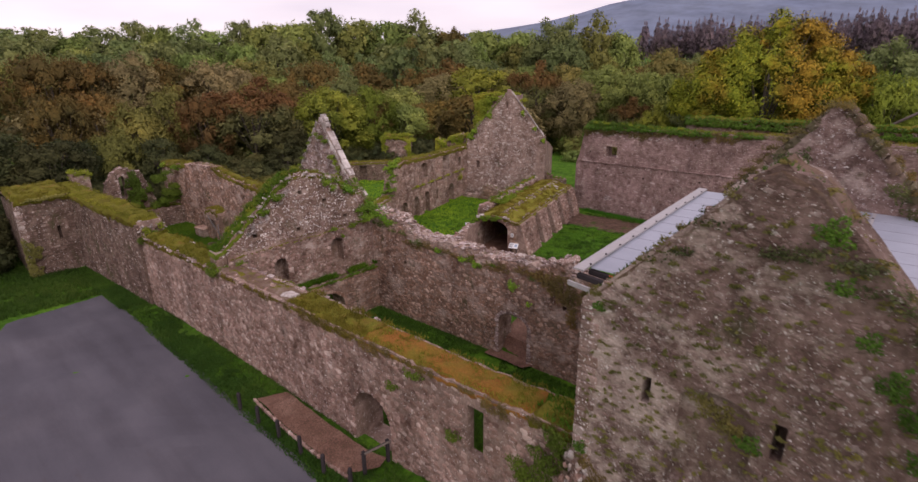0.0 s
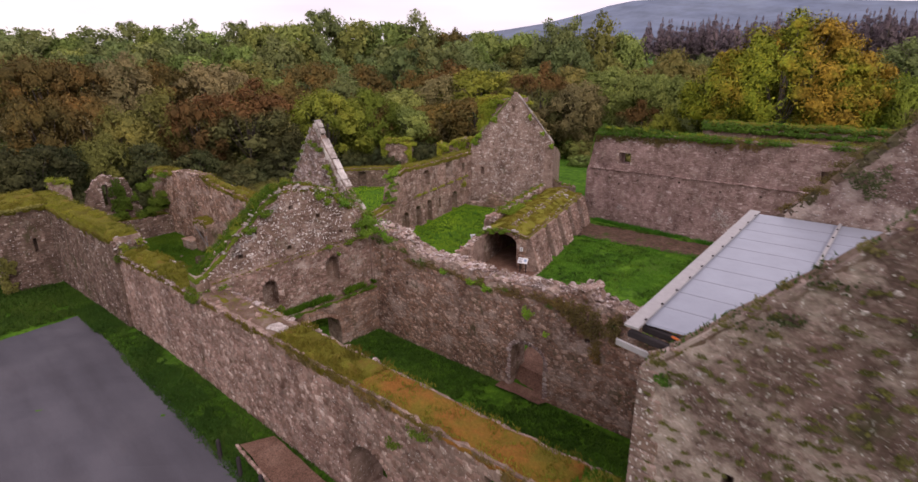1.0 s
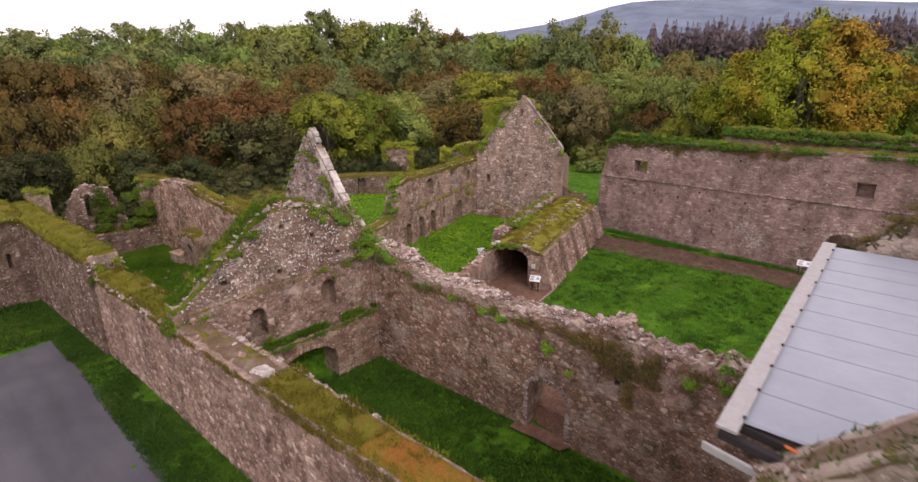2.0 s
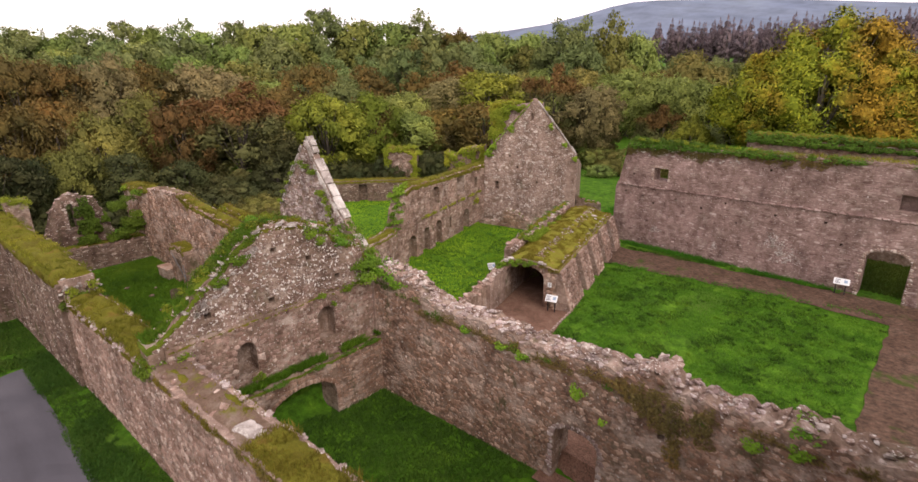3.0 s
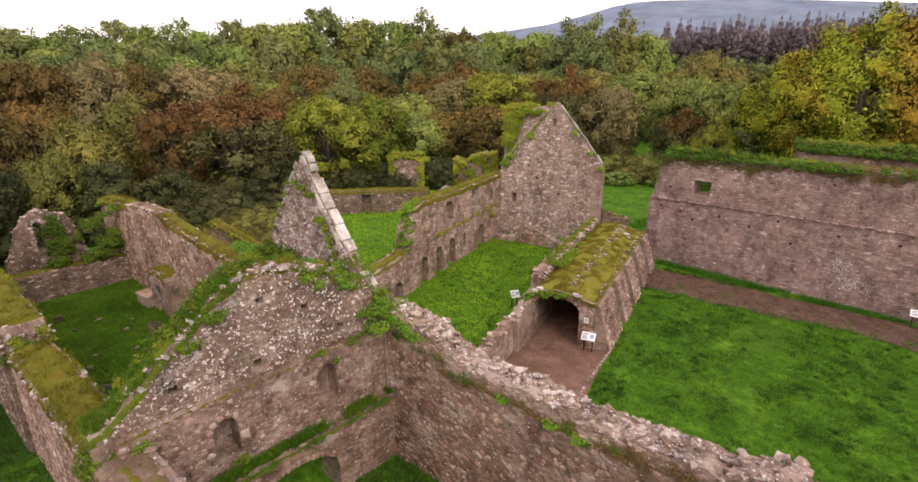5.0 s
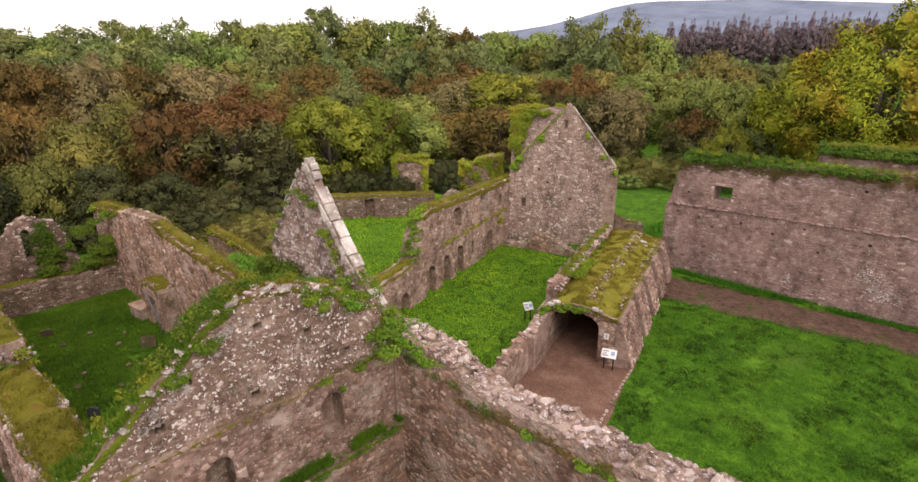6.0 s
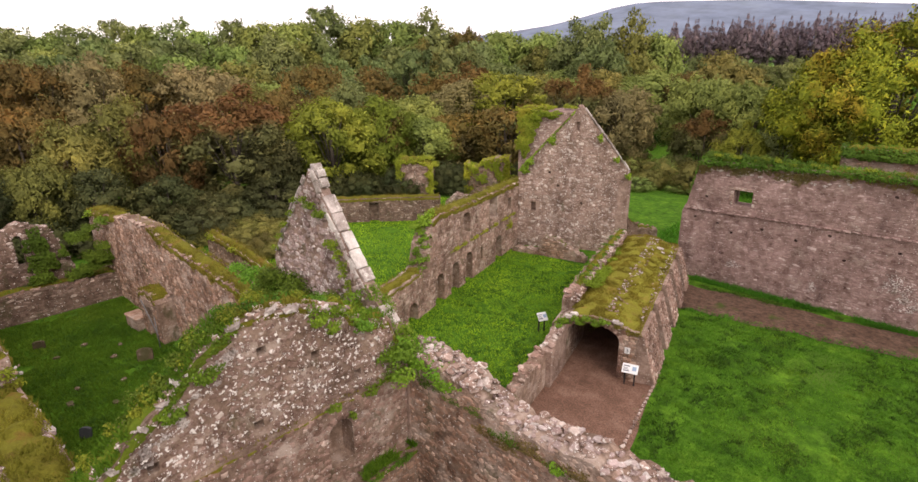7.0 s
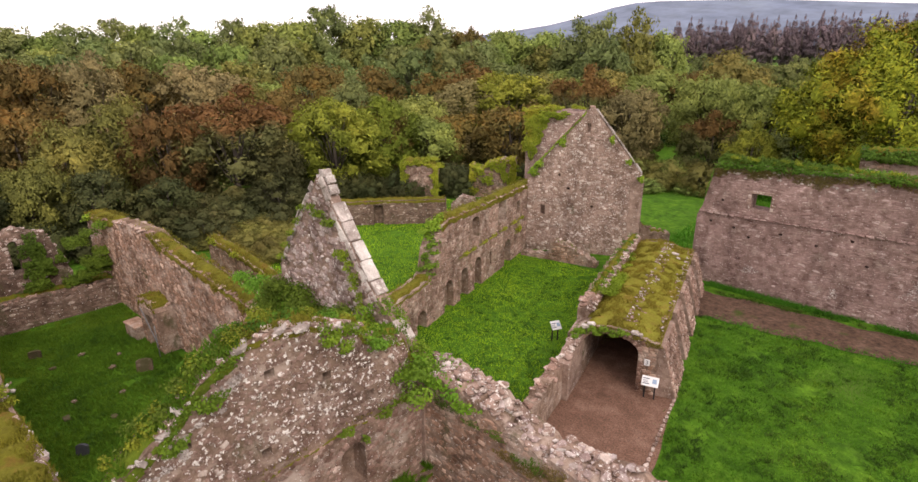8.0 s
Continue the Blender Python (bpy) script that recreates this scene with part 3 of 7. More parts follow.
def face_stones(w, mat, size=(0.34, 0.2), proud=(0.01, 0.04), z0=None, z1=None, u0=0.0, u1=None, own=None, fill=0.93, back=False, seed=0, label="", offset=0.0, shapes=None):
    """Rubble courses on the front of a wall (or its back). own: (u0, u1, z0, z1), the stretch whose stones are objects of their own."""
    rnd = random.Random(seed * 77 + 5)
    u1 = w.length if u1 is None else u1
    z = w.base if z0 is None else z0
    ztop = max(p[1] for p in w.prof) if z1 is None else z1
    rest, count = [], 0
    while z < ztop:
        h = size[1] * rnd.uniform(0.55, 1.45)
        u = u0 + rnd.uniform(-0.2, 0.05)
        while u < u1:
            l = size[0] * rnd.choice((0.4, 0.5, 0.7, 0.8, 0.95, 1.2, 1.6)) * rnd.uniform(0.8, 1.2)
            hh = h * rnd.uniform(0.6, 1.15)
            sag = 0.1 * wave(u * 0.5, z * 0.8, seed) + 0.05 * wave(u * 2.0, z, seed)
            a, b, lo, hi = u + 0.01, u + l - 0.01, z + sag + 0.01, z + sag + hh - 0.005
            ok = a >= u0 - 0.02 and b <= u1 + 0.03 and rnd.random() < fill and hi < min(w.top(a), w.top(b)) + 0.03
            ok = ok and not any(blocked(w, x, y, 0.02) for x in (a, (a + b) / 2, b) for y in (lo, hi))
            if ok:
                p = rnd.uniform(*proud)
                turn = pose(0, 0, 0, rnd.uniform(-4, 4), rnd.uniform(-14, 14), rnd.uniform(-4, 4))
                m = Matrix.Translation(((a + b) / 2, -offset, (lo + hi) / 2)) @ turn @ Matrix.Diagonal((b - a, p, hi - lo, 1))
                if back:
                    m = Matrix.Translation((0, w.thick, 0)) @ Matrix.Diagonal((1, -1, 1, 1)) @ m
                i = rnd.choice(shapes) if shapes else rnd.randrange(len(BLOCKS))
                if own and count < 300 and own[0] < u < own[1] and own[2] < z < own[3]:
                    part("stone", shape_mesh("block", i, mat), w.ob, m=m)
                    count += 1
                else:
                    rest.append((i, m))
            u += l
        z += h
    return joined_stones("rubble_facing", "block", rest, mat, w.ob, label)


def rubble(w, mat, cell=0.24, proud=(0.01, 0.04), z0=None, z1=None, u0=0.0, u1=None, own=None, fill=0.9, seed=0):
    """Uncoursed rubble: stones of mixed size, set at all angles."""
    rnd = random.Random(seed * 91 + 7)
    u1 = w.length if u1 is None else u1
    z, ztop = (w.base if z0 is None else z0), (max(p[1] for p in w.prof) if z1 is None else z1)
    rest, count, row = [], 0, 0
    while z < ztop:
        u = u0 + (0.5 * cell if row % 2 else 0)
        while u < u1:
            l = cell * rnd.choice((0.5, 0.7, 0.85, 1.0, 1.15, 1.6)) * rnd.uniform(0.85, 1.2)
            h = min(l * rnd.uniform(0.5, 0.95), cell * 0.95)
            cu, cz = u + cell * rnd.uniform(-0.3, 0.3), z + cell * rnd.uniform(-0.28, 0.28)
            ok = rnd.random() < fill and u0 - 0.02 < cu - l * 0.4 and cu + l * 0.4 < u1 + 0.03 and cz + h * 0.5 < min(w.top(cu - l / 2), w.top(cu + l / 2)) + 0.04
            if ok and not any(blocked(w, cu + a, cz + b, 0.0) for a in (-l / 2, 0, l / 2) for b in (-h / 2, h / 2)):
                m = Matrix.Translation((cu, 0, cz)) @ pose(0, 0, 0, rnd.uniform(-5, 5), rnd.gauss(0, 16), rnd.uniform(-5, 5)) @ Matrix.Diagonal((l, rnd.uniform(*proud), h, 1))
                i = rnd.randrange(len(BLOCKS))
                if own and count < 300 and own[0] < u < own[1] and own[2] < z < own[3]:
                    part("stone", shape_mesh("block", i, mat), w.ob, m=m)
                    count += 1
                else:
                    rest.append((i, m))
            u += cell
        z += cell * 0.72
        row += 1
    return joined_stones("rubble_facing", "block", rest, mat, w.ob)


def crest(w, mat, u0, u1, per_metre=9, size=(0.3, 0.2), own=True, depth=None, seed=0, lift=0.0):
    """Loose-looking rubble along a broken wall head."""
    rnd = random.Random(seed * 31 + 3)
    lo, hi = depth or (0.02, w.thick - 0.02)
    rest = []
    for k in range(int((u1 - u0) * per_metre)):
        u = rnd.uniform(u0, u1)
        s = size[0] * rnd.uniform(0.5, 1.4)
        m = Matrix.Translation((u, rnd.uniform(lo, hi), w.top(u) + lift + s * rnd.uniform(-0.22, 0.2))) @ pose(0, 0, 0, rnd.uniform(-25, 25), rnd.uniform(-25, 25), rnd.uniform(0, 360)) @ Matrix.Diagonal((s * 1.5, s * 1.2, s * 0.5, 1))
        i = rnd.randrange(len(ROCKS))
        if own and k < 300:
            part("stone", shape_mesh("rock", i, mat), w.ob, m=m)
        else:
            rest.append((i, m))
    joined_stones("crest_rubble", "rock", rest, mat, w.ob)


def jamb_stones(w, hole, mat, seed=0, size=0.22, proud=0.05, sides=True):
    """Dressed stones round an opening: voussoirs over it, quoins beside it."""
    rnd = random.Random(seed + 900)
    u0, u1, z0, z1, kind = hole[:5]
    c, r = (u0 + u1) / 2, (u1 - u0) / 2
    rise = 0 if kind == "flat" else (r if kind == "round" else r * 0.55)
    spots = []
    if rise:
        n = max(5, int(math.pi * r / 0.2))
        for k in range(n):
            a = math.pi * (k + 0.5) / n
            spots.append((c + (r + size * 0.5) * math.cos(a), z1 - rise + (rise + size * 0.5) * math.sin(a), math.degrees(a) - 90, math.pi * (r + 0.1) / n * 0.93, size * rnd.uniform(0.9, 1.3)))
    else:
        spots.append((c, z1 + size * 0.5, 0, 2 * r + 0.4, size))
    if sides:
        z = z0
        while z < z1 - rise - 0.1:
            h = rnd.uniform(0.18, 0.32)
            for s in (-1, 1):
                l = rnd.uniform(0.18, 0.4)
                spots.append((c + s * (r + l / 2), z + h / 2, 0, l, h * 0.94))
            z += h
    for u, z, tilt, l, h in spots:
        m = Matrix.Translation((u, -0.005, z)) @ pose(0, 0, 0, 0, -tilt, 0) @ Matrix.Diagonal((l, proud * rnd.uniform(0.7, 1.3), h, 1))
        part("stone", shape_mesh("block", rnd.choice((1, 2, 4, 5, 7, 8)), mat), w.ob, m=m)


def turf(w, u0, u1, mat, thick=0.16, over=0.06, blades=60, blade_mat_=None, height=0.12, seed=0, rough=0.1, depth=None, name="turf_cap", label="moss and grass growing on the wall head"):
    """A lumpy cap of moss and grass on a wall head."""
    lo, hi = depth or (-over, w.thick + over)
    nu, nv = max(4, int((u1 - u0) / 0.22)), max(9, int((hi - lo) / 0.25))
    verts, faces = [], []
    rng = np.random.default_rng(seed + 11)
    for i in range(nu + 1):
        u = u0 + (u1 - u0) * i / nu
        for j in range(nv + 1):
            f = j / nv
            y = lo + (hi - lo) * f + 0.05 * wave(u * 3, j, seed)
            edge = min(1.0, (hi - lo) * min(f, 1 - f) / 0.35) * min(1.0, 0.25 + (u - u0) / 0.3, 0.25 + (u1 - u) / 0.3)
            z = w.top(u) + thick * edge + rough * wave(u * 1.6, y * 1.6, seed) + 0.5 * rough * wave(u * 5, y * 5, seed) - 0.12 * (1 - edge)
            verts.append((u, y, z))
    for i in range(nu):
        for j in range(nv):
            a = i * (nv + 1) + j
            faces.append((a, a + nv + 1, a + nv + 2, a + 1))
    n = len(verts)
    rim = [i * (nv + 1) for i in range(nu + 1)] + [nu * (nv + 1) + j for j in range(1, nv + 1)] + [i * (nv + 1) + nv for i in range(nu - 1, -1, -1)] + [j for j in range(nv - 1, 0, -1)]
    for k in rim:
        x, y, z = verts[k]
        verts.append((x, min(max(y, lo + 0.07), hi - 0.07), z - 0.25))
    for k in range(len(rim)):
        j = (k + 1) % len(rim)
        faces.append((rim[k], n + k, n + j, rim[j]))
    cap = part(name, mesh_of(name, verts, faces, mat, True), w.ob, label)
    if blades:
        k = int(blades * (u1 - u0) * (hi - lo))
        us, ys = rng.uniform(u0, u1, k), rng.uniform(lo, hi, k)
        keep = np.array([wave(a * 0.9, b * 0.9, seed + 3.0) > -0.2 for a, b in zip(us, ys)])
        us, ys = us[keep], ys[keep]
        zs = np.array([w.top(u) + thick * 0.75 for u in us])
        v, f = blade_tris(np.stack([us, ys, zs], 1), height, rng, 0.025)
        part("grass_tufts", mesh_np("grass_tufts", v, f, blade_mat_ or dry_blade_mat), w.ob, kind="stuff")
    return cap


def ivy_on(w, patches, mat, label, leaf=0.16, density=190, seed=0, out=0.12, name="ivy", back=False, category="ivy"):
    """Ivy on a wall: patches of (u, z, half width, half height); z None means along the wall head."""
    rng = np.random.default_rng(seed + 71)
    cs, ns = [], []
    for u, z, ru, rz in patches:
        n = int(density * 5.6 * ru * rz) + 30
        a = rng.uniform(0, 2 * np.pi, n)
        q = np.sqrt(rng.uniform(0, 1, n)) * (0.75 + 0.25 * np.sin(3 * a + seed) + 0.15 * np.sin(7 * a))
        du, dz = ru * q * np.cos(a), rz * q * np.sin(a)
        bulge = out * (0.4 + rng.uniform(0, 1, n)) * np.sqrt(np.clip(1.1 - q, 0.05, 1)) * 1.6
        uu = u + du
        if z is None:
            zz = np.array([w.top(x) for x in uu]) + 0.1 + np.abs(dz) * 0.8 - 0.15
            yy = rng.uniform(-0.12, w.thick * 0.85, n)
            nn = np.tile((0.0, -0.4, 1.0), (n, 1))
            front = rng.uniform(0, 1, n) < 0.35
            yy[front] = -rng.uniform(0.0, out, front.sum())
            zz[front] -= rng.uniform(0.1, 0.5, front.sum()) * rz * 1.5
        else:
            zz, yy = z + dz, -bulge
            nn = np.tile((0.0, -1.0, 0.45), (n, 1))
            if back:
                yy, nn = w.thick + bulge, np.tile((0.0, 1.0, 0.45), (n, 1))
        keep = (uu > -0.15) & (uu < w.length + 0.15)
        if z is not None:
            keep &= zz < np.array([w.top(x) for x in uu]) + 0.12
        cs.append(np.stack([uu, yy, zz], 1)[keep])
        ns.append(nn[keep])
    v, f = leaf_quads(np.concatenate(cs), np.concatenate(ns), leaf * 0.75, rng)
    ob = new(name, mesh_np(name, v, f, mat))
    ob.matrix_basis = w.m
    return tagged(ob, label, category, kind="stuff")


def bushes(w, spots, mat, label, leaf=0.15, density=420, seed=0, name="ivy", category="ivy"):
    """Rounded leafy clumps at (along, depth, height, radius) in a wall's own measure."""
    rng = np.random.default_rng(seed + 171)
    cs, ns = [], []
    for u, d, z, r in spots:
        n = int(density * r * r * 5) + 40
        v = rng.normal(0, 1, (n, 3))
        v[:, 2] = np.abs(v[:, 2]) * 0.9 - 0.2
        v /= np.linalg.norm(v, axis=1, keepdims=True)
        k = r * rng.uniform(0.35, 1.1, (n, 1)) * (1 + 0.25 * np.sin(5 * v[:, :1] + seed))
        cs.append(np.array((u, d, z)) + v * k * (1.15, 1.0, 0.75))
        ns.append(v + (0, 0, 0.4))
    v, f = leaf_quads(np.concatenate(cs), np.concatenate(ns), leaf * 0.75, rng)
    ob = new(name, mesh_np(name, v, f, mat))
    ob.matrix_basis = w.m
    return tagged(ob, label, category, kind="stuff")


# ---- the ground: one sheet to the horizon ----
def y_outer(x):
    """The outer face of the long range wall."""
    return 11.65 + (x + 17) * 0.035


def y_cloister(x):
    """The south face of the wall between range and garth."""
    return 21.75 + (x + 29) * 0.055


def step01(a, b, v):
    k = np.clip((v - a) / (b - a), 0, 1)
    return k * k * (3 - 2 * k)


def ground_h(x, y):
    x, y = np.asarray(x, float), np.asarray(y, float)
    ya, yb = y_outer(x), y_cloister(x)
    outside = np.interp(x, (-70, -54, -45, -35, -28, -16, -11, 0, 10), (-1.4, -1.2, -0.65, -0.15, 0, 0, 0.5, 0.9, 1.0))
    outside = np.where(x > -16, outside * step01(7.0, 11.0, y), outside)
    room = np.where(x > -29.6, -0.75, -0.3)
    inner = room + (0 - room) * step01(yb + 0.35, yb + 0.85, y)
    h = outside + (inner - outside) * step01(ya + 0.3, ya + 1.4, y)
    r = np.hypot(x + 20, y - 28)
    far = np.interp(r, (0, 48, 75, 100, 150, 220, 400, 1000, 4000), (0, 0, -2.2, -1.2, 3.5, 11, 15, 18, 25))
    k = step01(40, 52, r)
    return h * (1 - k) + far * k


def spread(inner_lo, inner_hi, step, limit):
    mid = list(np.arange(inner_lo, inner_hi + 0.01, step))
    low, high, d = [], [], step
    a, b = inner_lo, inner_hi
    while b < limit:
        d *= 1.16
        a, b = a - d, b + d
        low.append(a)
        high.append(b)
    return np.array(low[::-1] + mid + high)


gx, gy = spread(-66, 12, 0.5, 4000), spread(-12, 66, 0.5, 4000)
X, Y = np.meshgrid(gx, gy)
Z = ground_h(X, Y)
fine = np.array([[0.05 * wave(a, b, 0, 0.9) + 0.03 * wave(a, b, 4, 2.7) for a in gx] for b in gy])
Z = Z + fine * (np.hypot(X + 20, Y - 28) < 120)
nx, ny = len(gx), len(gy)
ids = np.arange(nx * ny).reshape(ny, nx)
quads = np.stack([ids[:-1, :-1], ids[:-1, 1:], ids[1:, 1:], ids[1:, :-1]], -1).reshape(-1, 4)
ground = new("ground", mesh_np("ground", np.stack([X, Y, Z], -1).reshape(-1, 3), quads, grass_mat))
tagged(ground, "lush green grass over gently rolling ground", "ground", kind="structure")


def laid_sheet(name, outline, mat, label, category, lift=0.03, cell=0.5, wobble=0.12, kind="structure"):
    """A sheet laid on the ground inside an outline in the plan."""
    pts = []
    for (x0, y0), (x1, y1) in zip(outline, outline[1:] + outline[:1]):
        n = max(1, int(math.hypot(x1 - x0, y1 - y0) / 0.4))
        for k in range(n):
            x, y = x0 + (x1 - x0) * k / n, y0 + (y1 - y0) * k / n
            pts.append(Vector((x + wobble * wave(x, y, 7, 0.8), y + wobble * wave(y, x, 3, 0.8), 0)))
    bm = bmesh.new()
    bm.faces.new([bm.verts.new(p) for p in pts])
    lo_x, hi_x, lo_y, hi_y = min(p.x for p in pts), max(p.x for p in pts), min(p.y for p in pts), max(p.y for p in pts)
    for axis, lo, hi in ((0, lo_x, hi_x), (1, lo_y, hi_y)):
        c = lo + cell
        while c < hi:
            co, no = ((c, 0, 0), (1, 0, 0)) if axis == 0 else ((0, c, 0), (0, 1, 0))
            bmesh.ops.bisect_plane(bm, geom=bm.verts[:] + bm.edges[:] + bm.faces[:], plane_co=co, plane_no=no)
            c += cell
    for v in bm.verts:
        x, y = v.co.x, v.co.y
        v.co.z = float(ground_h(x, y)) + 0.05 * wave(x, y, 0, 0.9) + 0.03 * wave(x, y, 4, 2.7) + lift
    bmesh.ops.recalc_face_normals(bm, faces=bm.faces)
    if sum(f.normal.z for f in bm.faces) < 0:
        bmesh.ops.reverse_faces(bm, faces=bm.faces)
    me = bpy.data.meshes.new(name)
    bm.to_mesh(me)
    bm.free()
    me.materials.append(mat)
    return tagged(new(name, me), label, category, kind=kind)


laid_sheet("road", [(-44.7, 8.9), (-40, 9.1), (-31.5, 9.2), (-24.3, 9.2), (-16.9, 9.1), (-13.5, 7.5), (-9, 3.5), (-3, -4), (-4, -11), (-36, -11), (-40, 1.2), (-44.3, 3.2)], asphalt_mat, "worn dark grey asphalt car park with patches", "road", 0.035, 1.0)
laid_sheet("gravel_path_1", [(-28.9, 23.6), (-22.6, 23.6), (-23.9, 29.5), (-25.3, 34.6), (-26.3, 37.5), (-29.8, 49.0), (-33.0, 48.0), (-30.9, 37.0), (-30.1, 33.5)], gravel_mat, "trodden brown gravel of the cloister walk", "path", 0.045)
laid_sheet("gravel_path_2", [(-28.3, 44.7), (-22, 45.6), (-17, 46.5), (-9.8, 46.8), (-9.6, 40), (-9.0, 24.5), (-6.5, 24.5), (-6.5, 50.6), (-9.7, 50.7), (-12.3, 50.5), (-17.5, 49.9), (-23.5, 49.4), (-29.5, 48.9)], mud_mat, "muddy brown path beside the church wall", "path", 0.045, wobble=0.35)
laid_sheet("gravel_path_3", [(-18.7, 21.75), (-16.0, 21.9), (-15.4, 23.8), (-14.6, 28.2), (-19.6, 28.2), (-18.8, 23.8)], gravel_mat, "muddy gravel patch in the doorway", "path", 0.14)

# ---- the walls ----
# outer wall of the south range, facing the car park
slit_a = (47.7, 50.4, 1.3, 4.9, "flat", None)
wa = wall("wall_south_1", (-60.0, y_outer(-60)), (-6.9, y_outer(-6.9)), 1.52,
          [(0, 5.0), (5, 5.1), (13, 5.35), (20.1, 5.55), (20.25, 4.5), (22, 4.65), (31, 4.9), (40, 5.2), (49, 5.35), (53.2, 5.6)],
          -2.4, mortar_warm, "long rubble outer wall of the ruined range with mossy head",
          [(42.6, 44.9, -0.1, 2.75, "round", None), slit_a, (37.2, 37.45, 3.2, 3.5, "flat", 0.4), (33.6, 33.85, 2.2, 2.5, "flat", 0.4)], 0.07, seed=1)
# thin outer skin of the splayed slit window
slit_at = [wa.m @ Vector((u_, 0.0, 0.0)) for u_ in (47.7, 50.4)]
wa_slit = wall("wall_south_slit", tuple(slit_at[0].xy), tuple(slit_at[1].xy), 0.35, [(0, 4.9), (2.7, 4.9)], 1.3, mortar_warm, "thin outer skin of the wall round a tall slit window", [(1.3, 2.0, 2.7, 4.7, "flat", None)], 0.0, seed=51)
# cross gable of the range
c_holes = [(3.55, 4.4, 3.1, 4.6, "round", 0.5), (7.5, 8.4, 3.3, 4.9, "round", 0.5), (4.4, 7.9, -1.4, 1.55, "seg", None)]
c_holes += [(u - 0.14, u + 0.14, z - 0.13, z + 0.13, "flat", 0.45) for u, z in ((2.7, 6.3), (3.57, 7.37), (5.44, 6.05), (5.78, 8.25), (7.4, 7.45), (8.84, 6.17))]
wc = wall("wall_cross_gable", (-29.0, 11.0), (-29.0, 22.0), 0.8,
          [(0, 5.6), (1.9, 6.8), (2.2, 7.2), (3.9, 8.55), (5.2, 9.35), (5.7, 9.5), (7.0, 9.15), (8.5, 8.7), (8.8, 8.05), (9.5, 7.75), (10.3, 7.5), (10.45, 6.75), (11.0, 6.5)],
          -2.0, mortar_brown, "lichen-spotted rubble cross gable, its head broken and overgrown", c_holes, 0.13, seed=2)
for v in wc.ob.data.vertices:
    v.co.x = max(v.co.x, 0.33)  # ends inside the outer wall
# wall between range and cloister garth
lb = math.hypot(22.2, 22.2 * 0.055)
wb = wall("wall_cloister_1", (-29.0, y_cloister(-29)), (-6.8, y_cloister(-6.8)), 1.25,
          [(0, 6.3), (1.6, 6.1), (2.6, 5.95), (3.4, 5.5), (4.6, 5.2), (7, 5.3), (9, 5.15), (11, 5.25), (13.4, 5.3), (14.0, 5.45), (14.5, 5.85), (15.0, 5.75), (15.6, 5.35), (17, 5.4), (18.5, 5.55), (22.3, 5.7)],
          -2.0, mortar_brown, "brown rubble wall with a broken, crumbling head", [(10.85, 12.75, -1.0, 2.05, "seg", None), (14.9, 15.15, 3.3, 3.55, "flat", 0.4), (3.2, 3.4, 3.0, 3.25, "flat", 0.4)], 0.2, 0.28, seed=3)
# white-coped gable standing above the range
gb = wall("wall_coped_gable", (-37.3, 21.7), (-28.7, 21.7), 0.42,
          [(0, 7.7), (3.3, 11.8), (3.7, 11.85), (4.0, 11.3), (4.2, 10.9), (6.3, 8.25), (7.65, 7.1), (8.6, 6.4)],
          -1.0, mortar_warm, "steep ruined gable with pale coping and ivy at its foot", (), 0.04, seed=4)
# north wall of the western room
wg = wall("wall_range_north", (-62.5, 20.3), (-37.4, 21.1), 0.98,
          [(0, 5.1), (1.2, 5.45), (4, 5.7), (6, 5.95), (7.2, 6.0), (7.5, 6.2), (11, 6.3), (12.2, 6.3), (14, 5.95), (17, 5.7), (20, 5.5), (23, 5.25), (25.2, 5.1)],
          -2.0, mortar_brown, "high rubble wall of the western room with grassy head", [(11.3, 12.7, -0.6, 1.9, "seg", 0.9)], 0.1, seed=5)
# west end of the room: low wall and the fragment with the lancet above it
wf = wall("wall_west_low", (-58.3, 12.6), (-58.3, 20.6), 2.2, [(0, 1.7), (4, 1.55), (8.2, 1.4)], -2.0, mortar_dark, "low thick rubble wall closing the western room", (), 0.08, seed=6)
wf2 = wall("wall_west_fragment", (-59.6, 13.3), (-59.6, 18.3), 0.8,
           [(0, 2.3), (0.5, 3.2), (1.0, 4.6), (1.6, 5.5), (2.3, 5.95), (3.0, 5.7), (4.0, 5.3), (4.5, 4.0), (5.0, 2.4)],
           1.0, mortar_dark, "standing fragment with a broken lancet window", [(2.05, 2.5, 3.0, 5.1, "round", None)], 0.12, seed=7)
# tower at the outer corner
wt = wall("wall_tower_east", (-54.5, 6.4), (-54.5, 10.4), 5.5, [(0, 5.25), (4, 5.3)], -2.6, mortar_dark, "square corner tower of speckled rubble with grassy head",
          [(2.45, 2.7, 1.6, 2.75, "flat", 0.6)], 0.08, seed=8)
wt2 = wall("wall_tower_turret", (-60.6, 11.6), (-59.4, 11.6), 1.4, [(0, 5.9), (0.5, 6.1), (1.2, 5.7)], 3.0, mortar_brown, "small mossy stub rising over the tower", (), 0.1, seed=9)
# arcade wall on the west of the garth (two storeys)
da = Vector((-43.55 + 39.8, 46.5 - 32.8)).normalized()
d0 = Vector((-39.8, 32.8)) - 5.0 * da
d1 = Vector((-39.8, 32.8)) + 17.4 * da
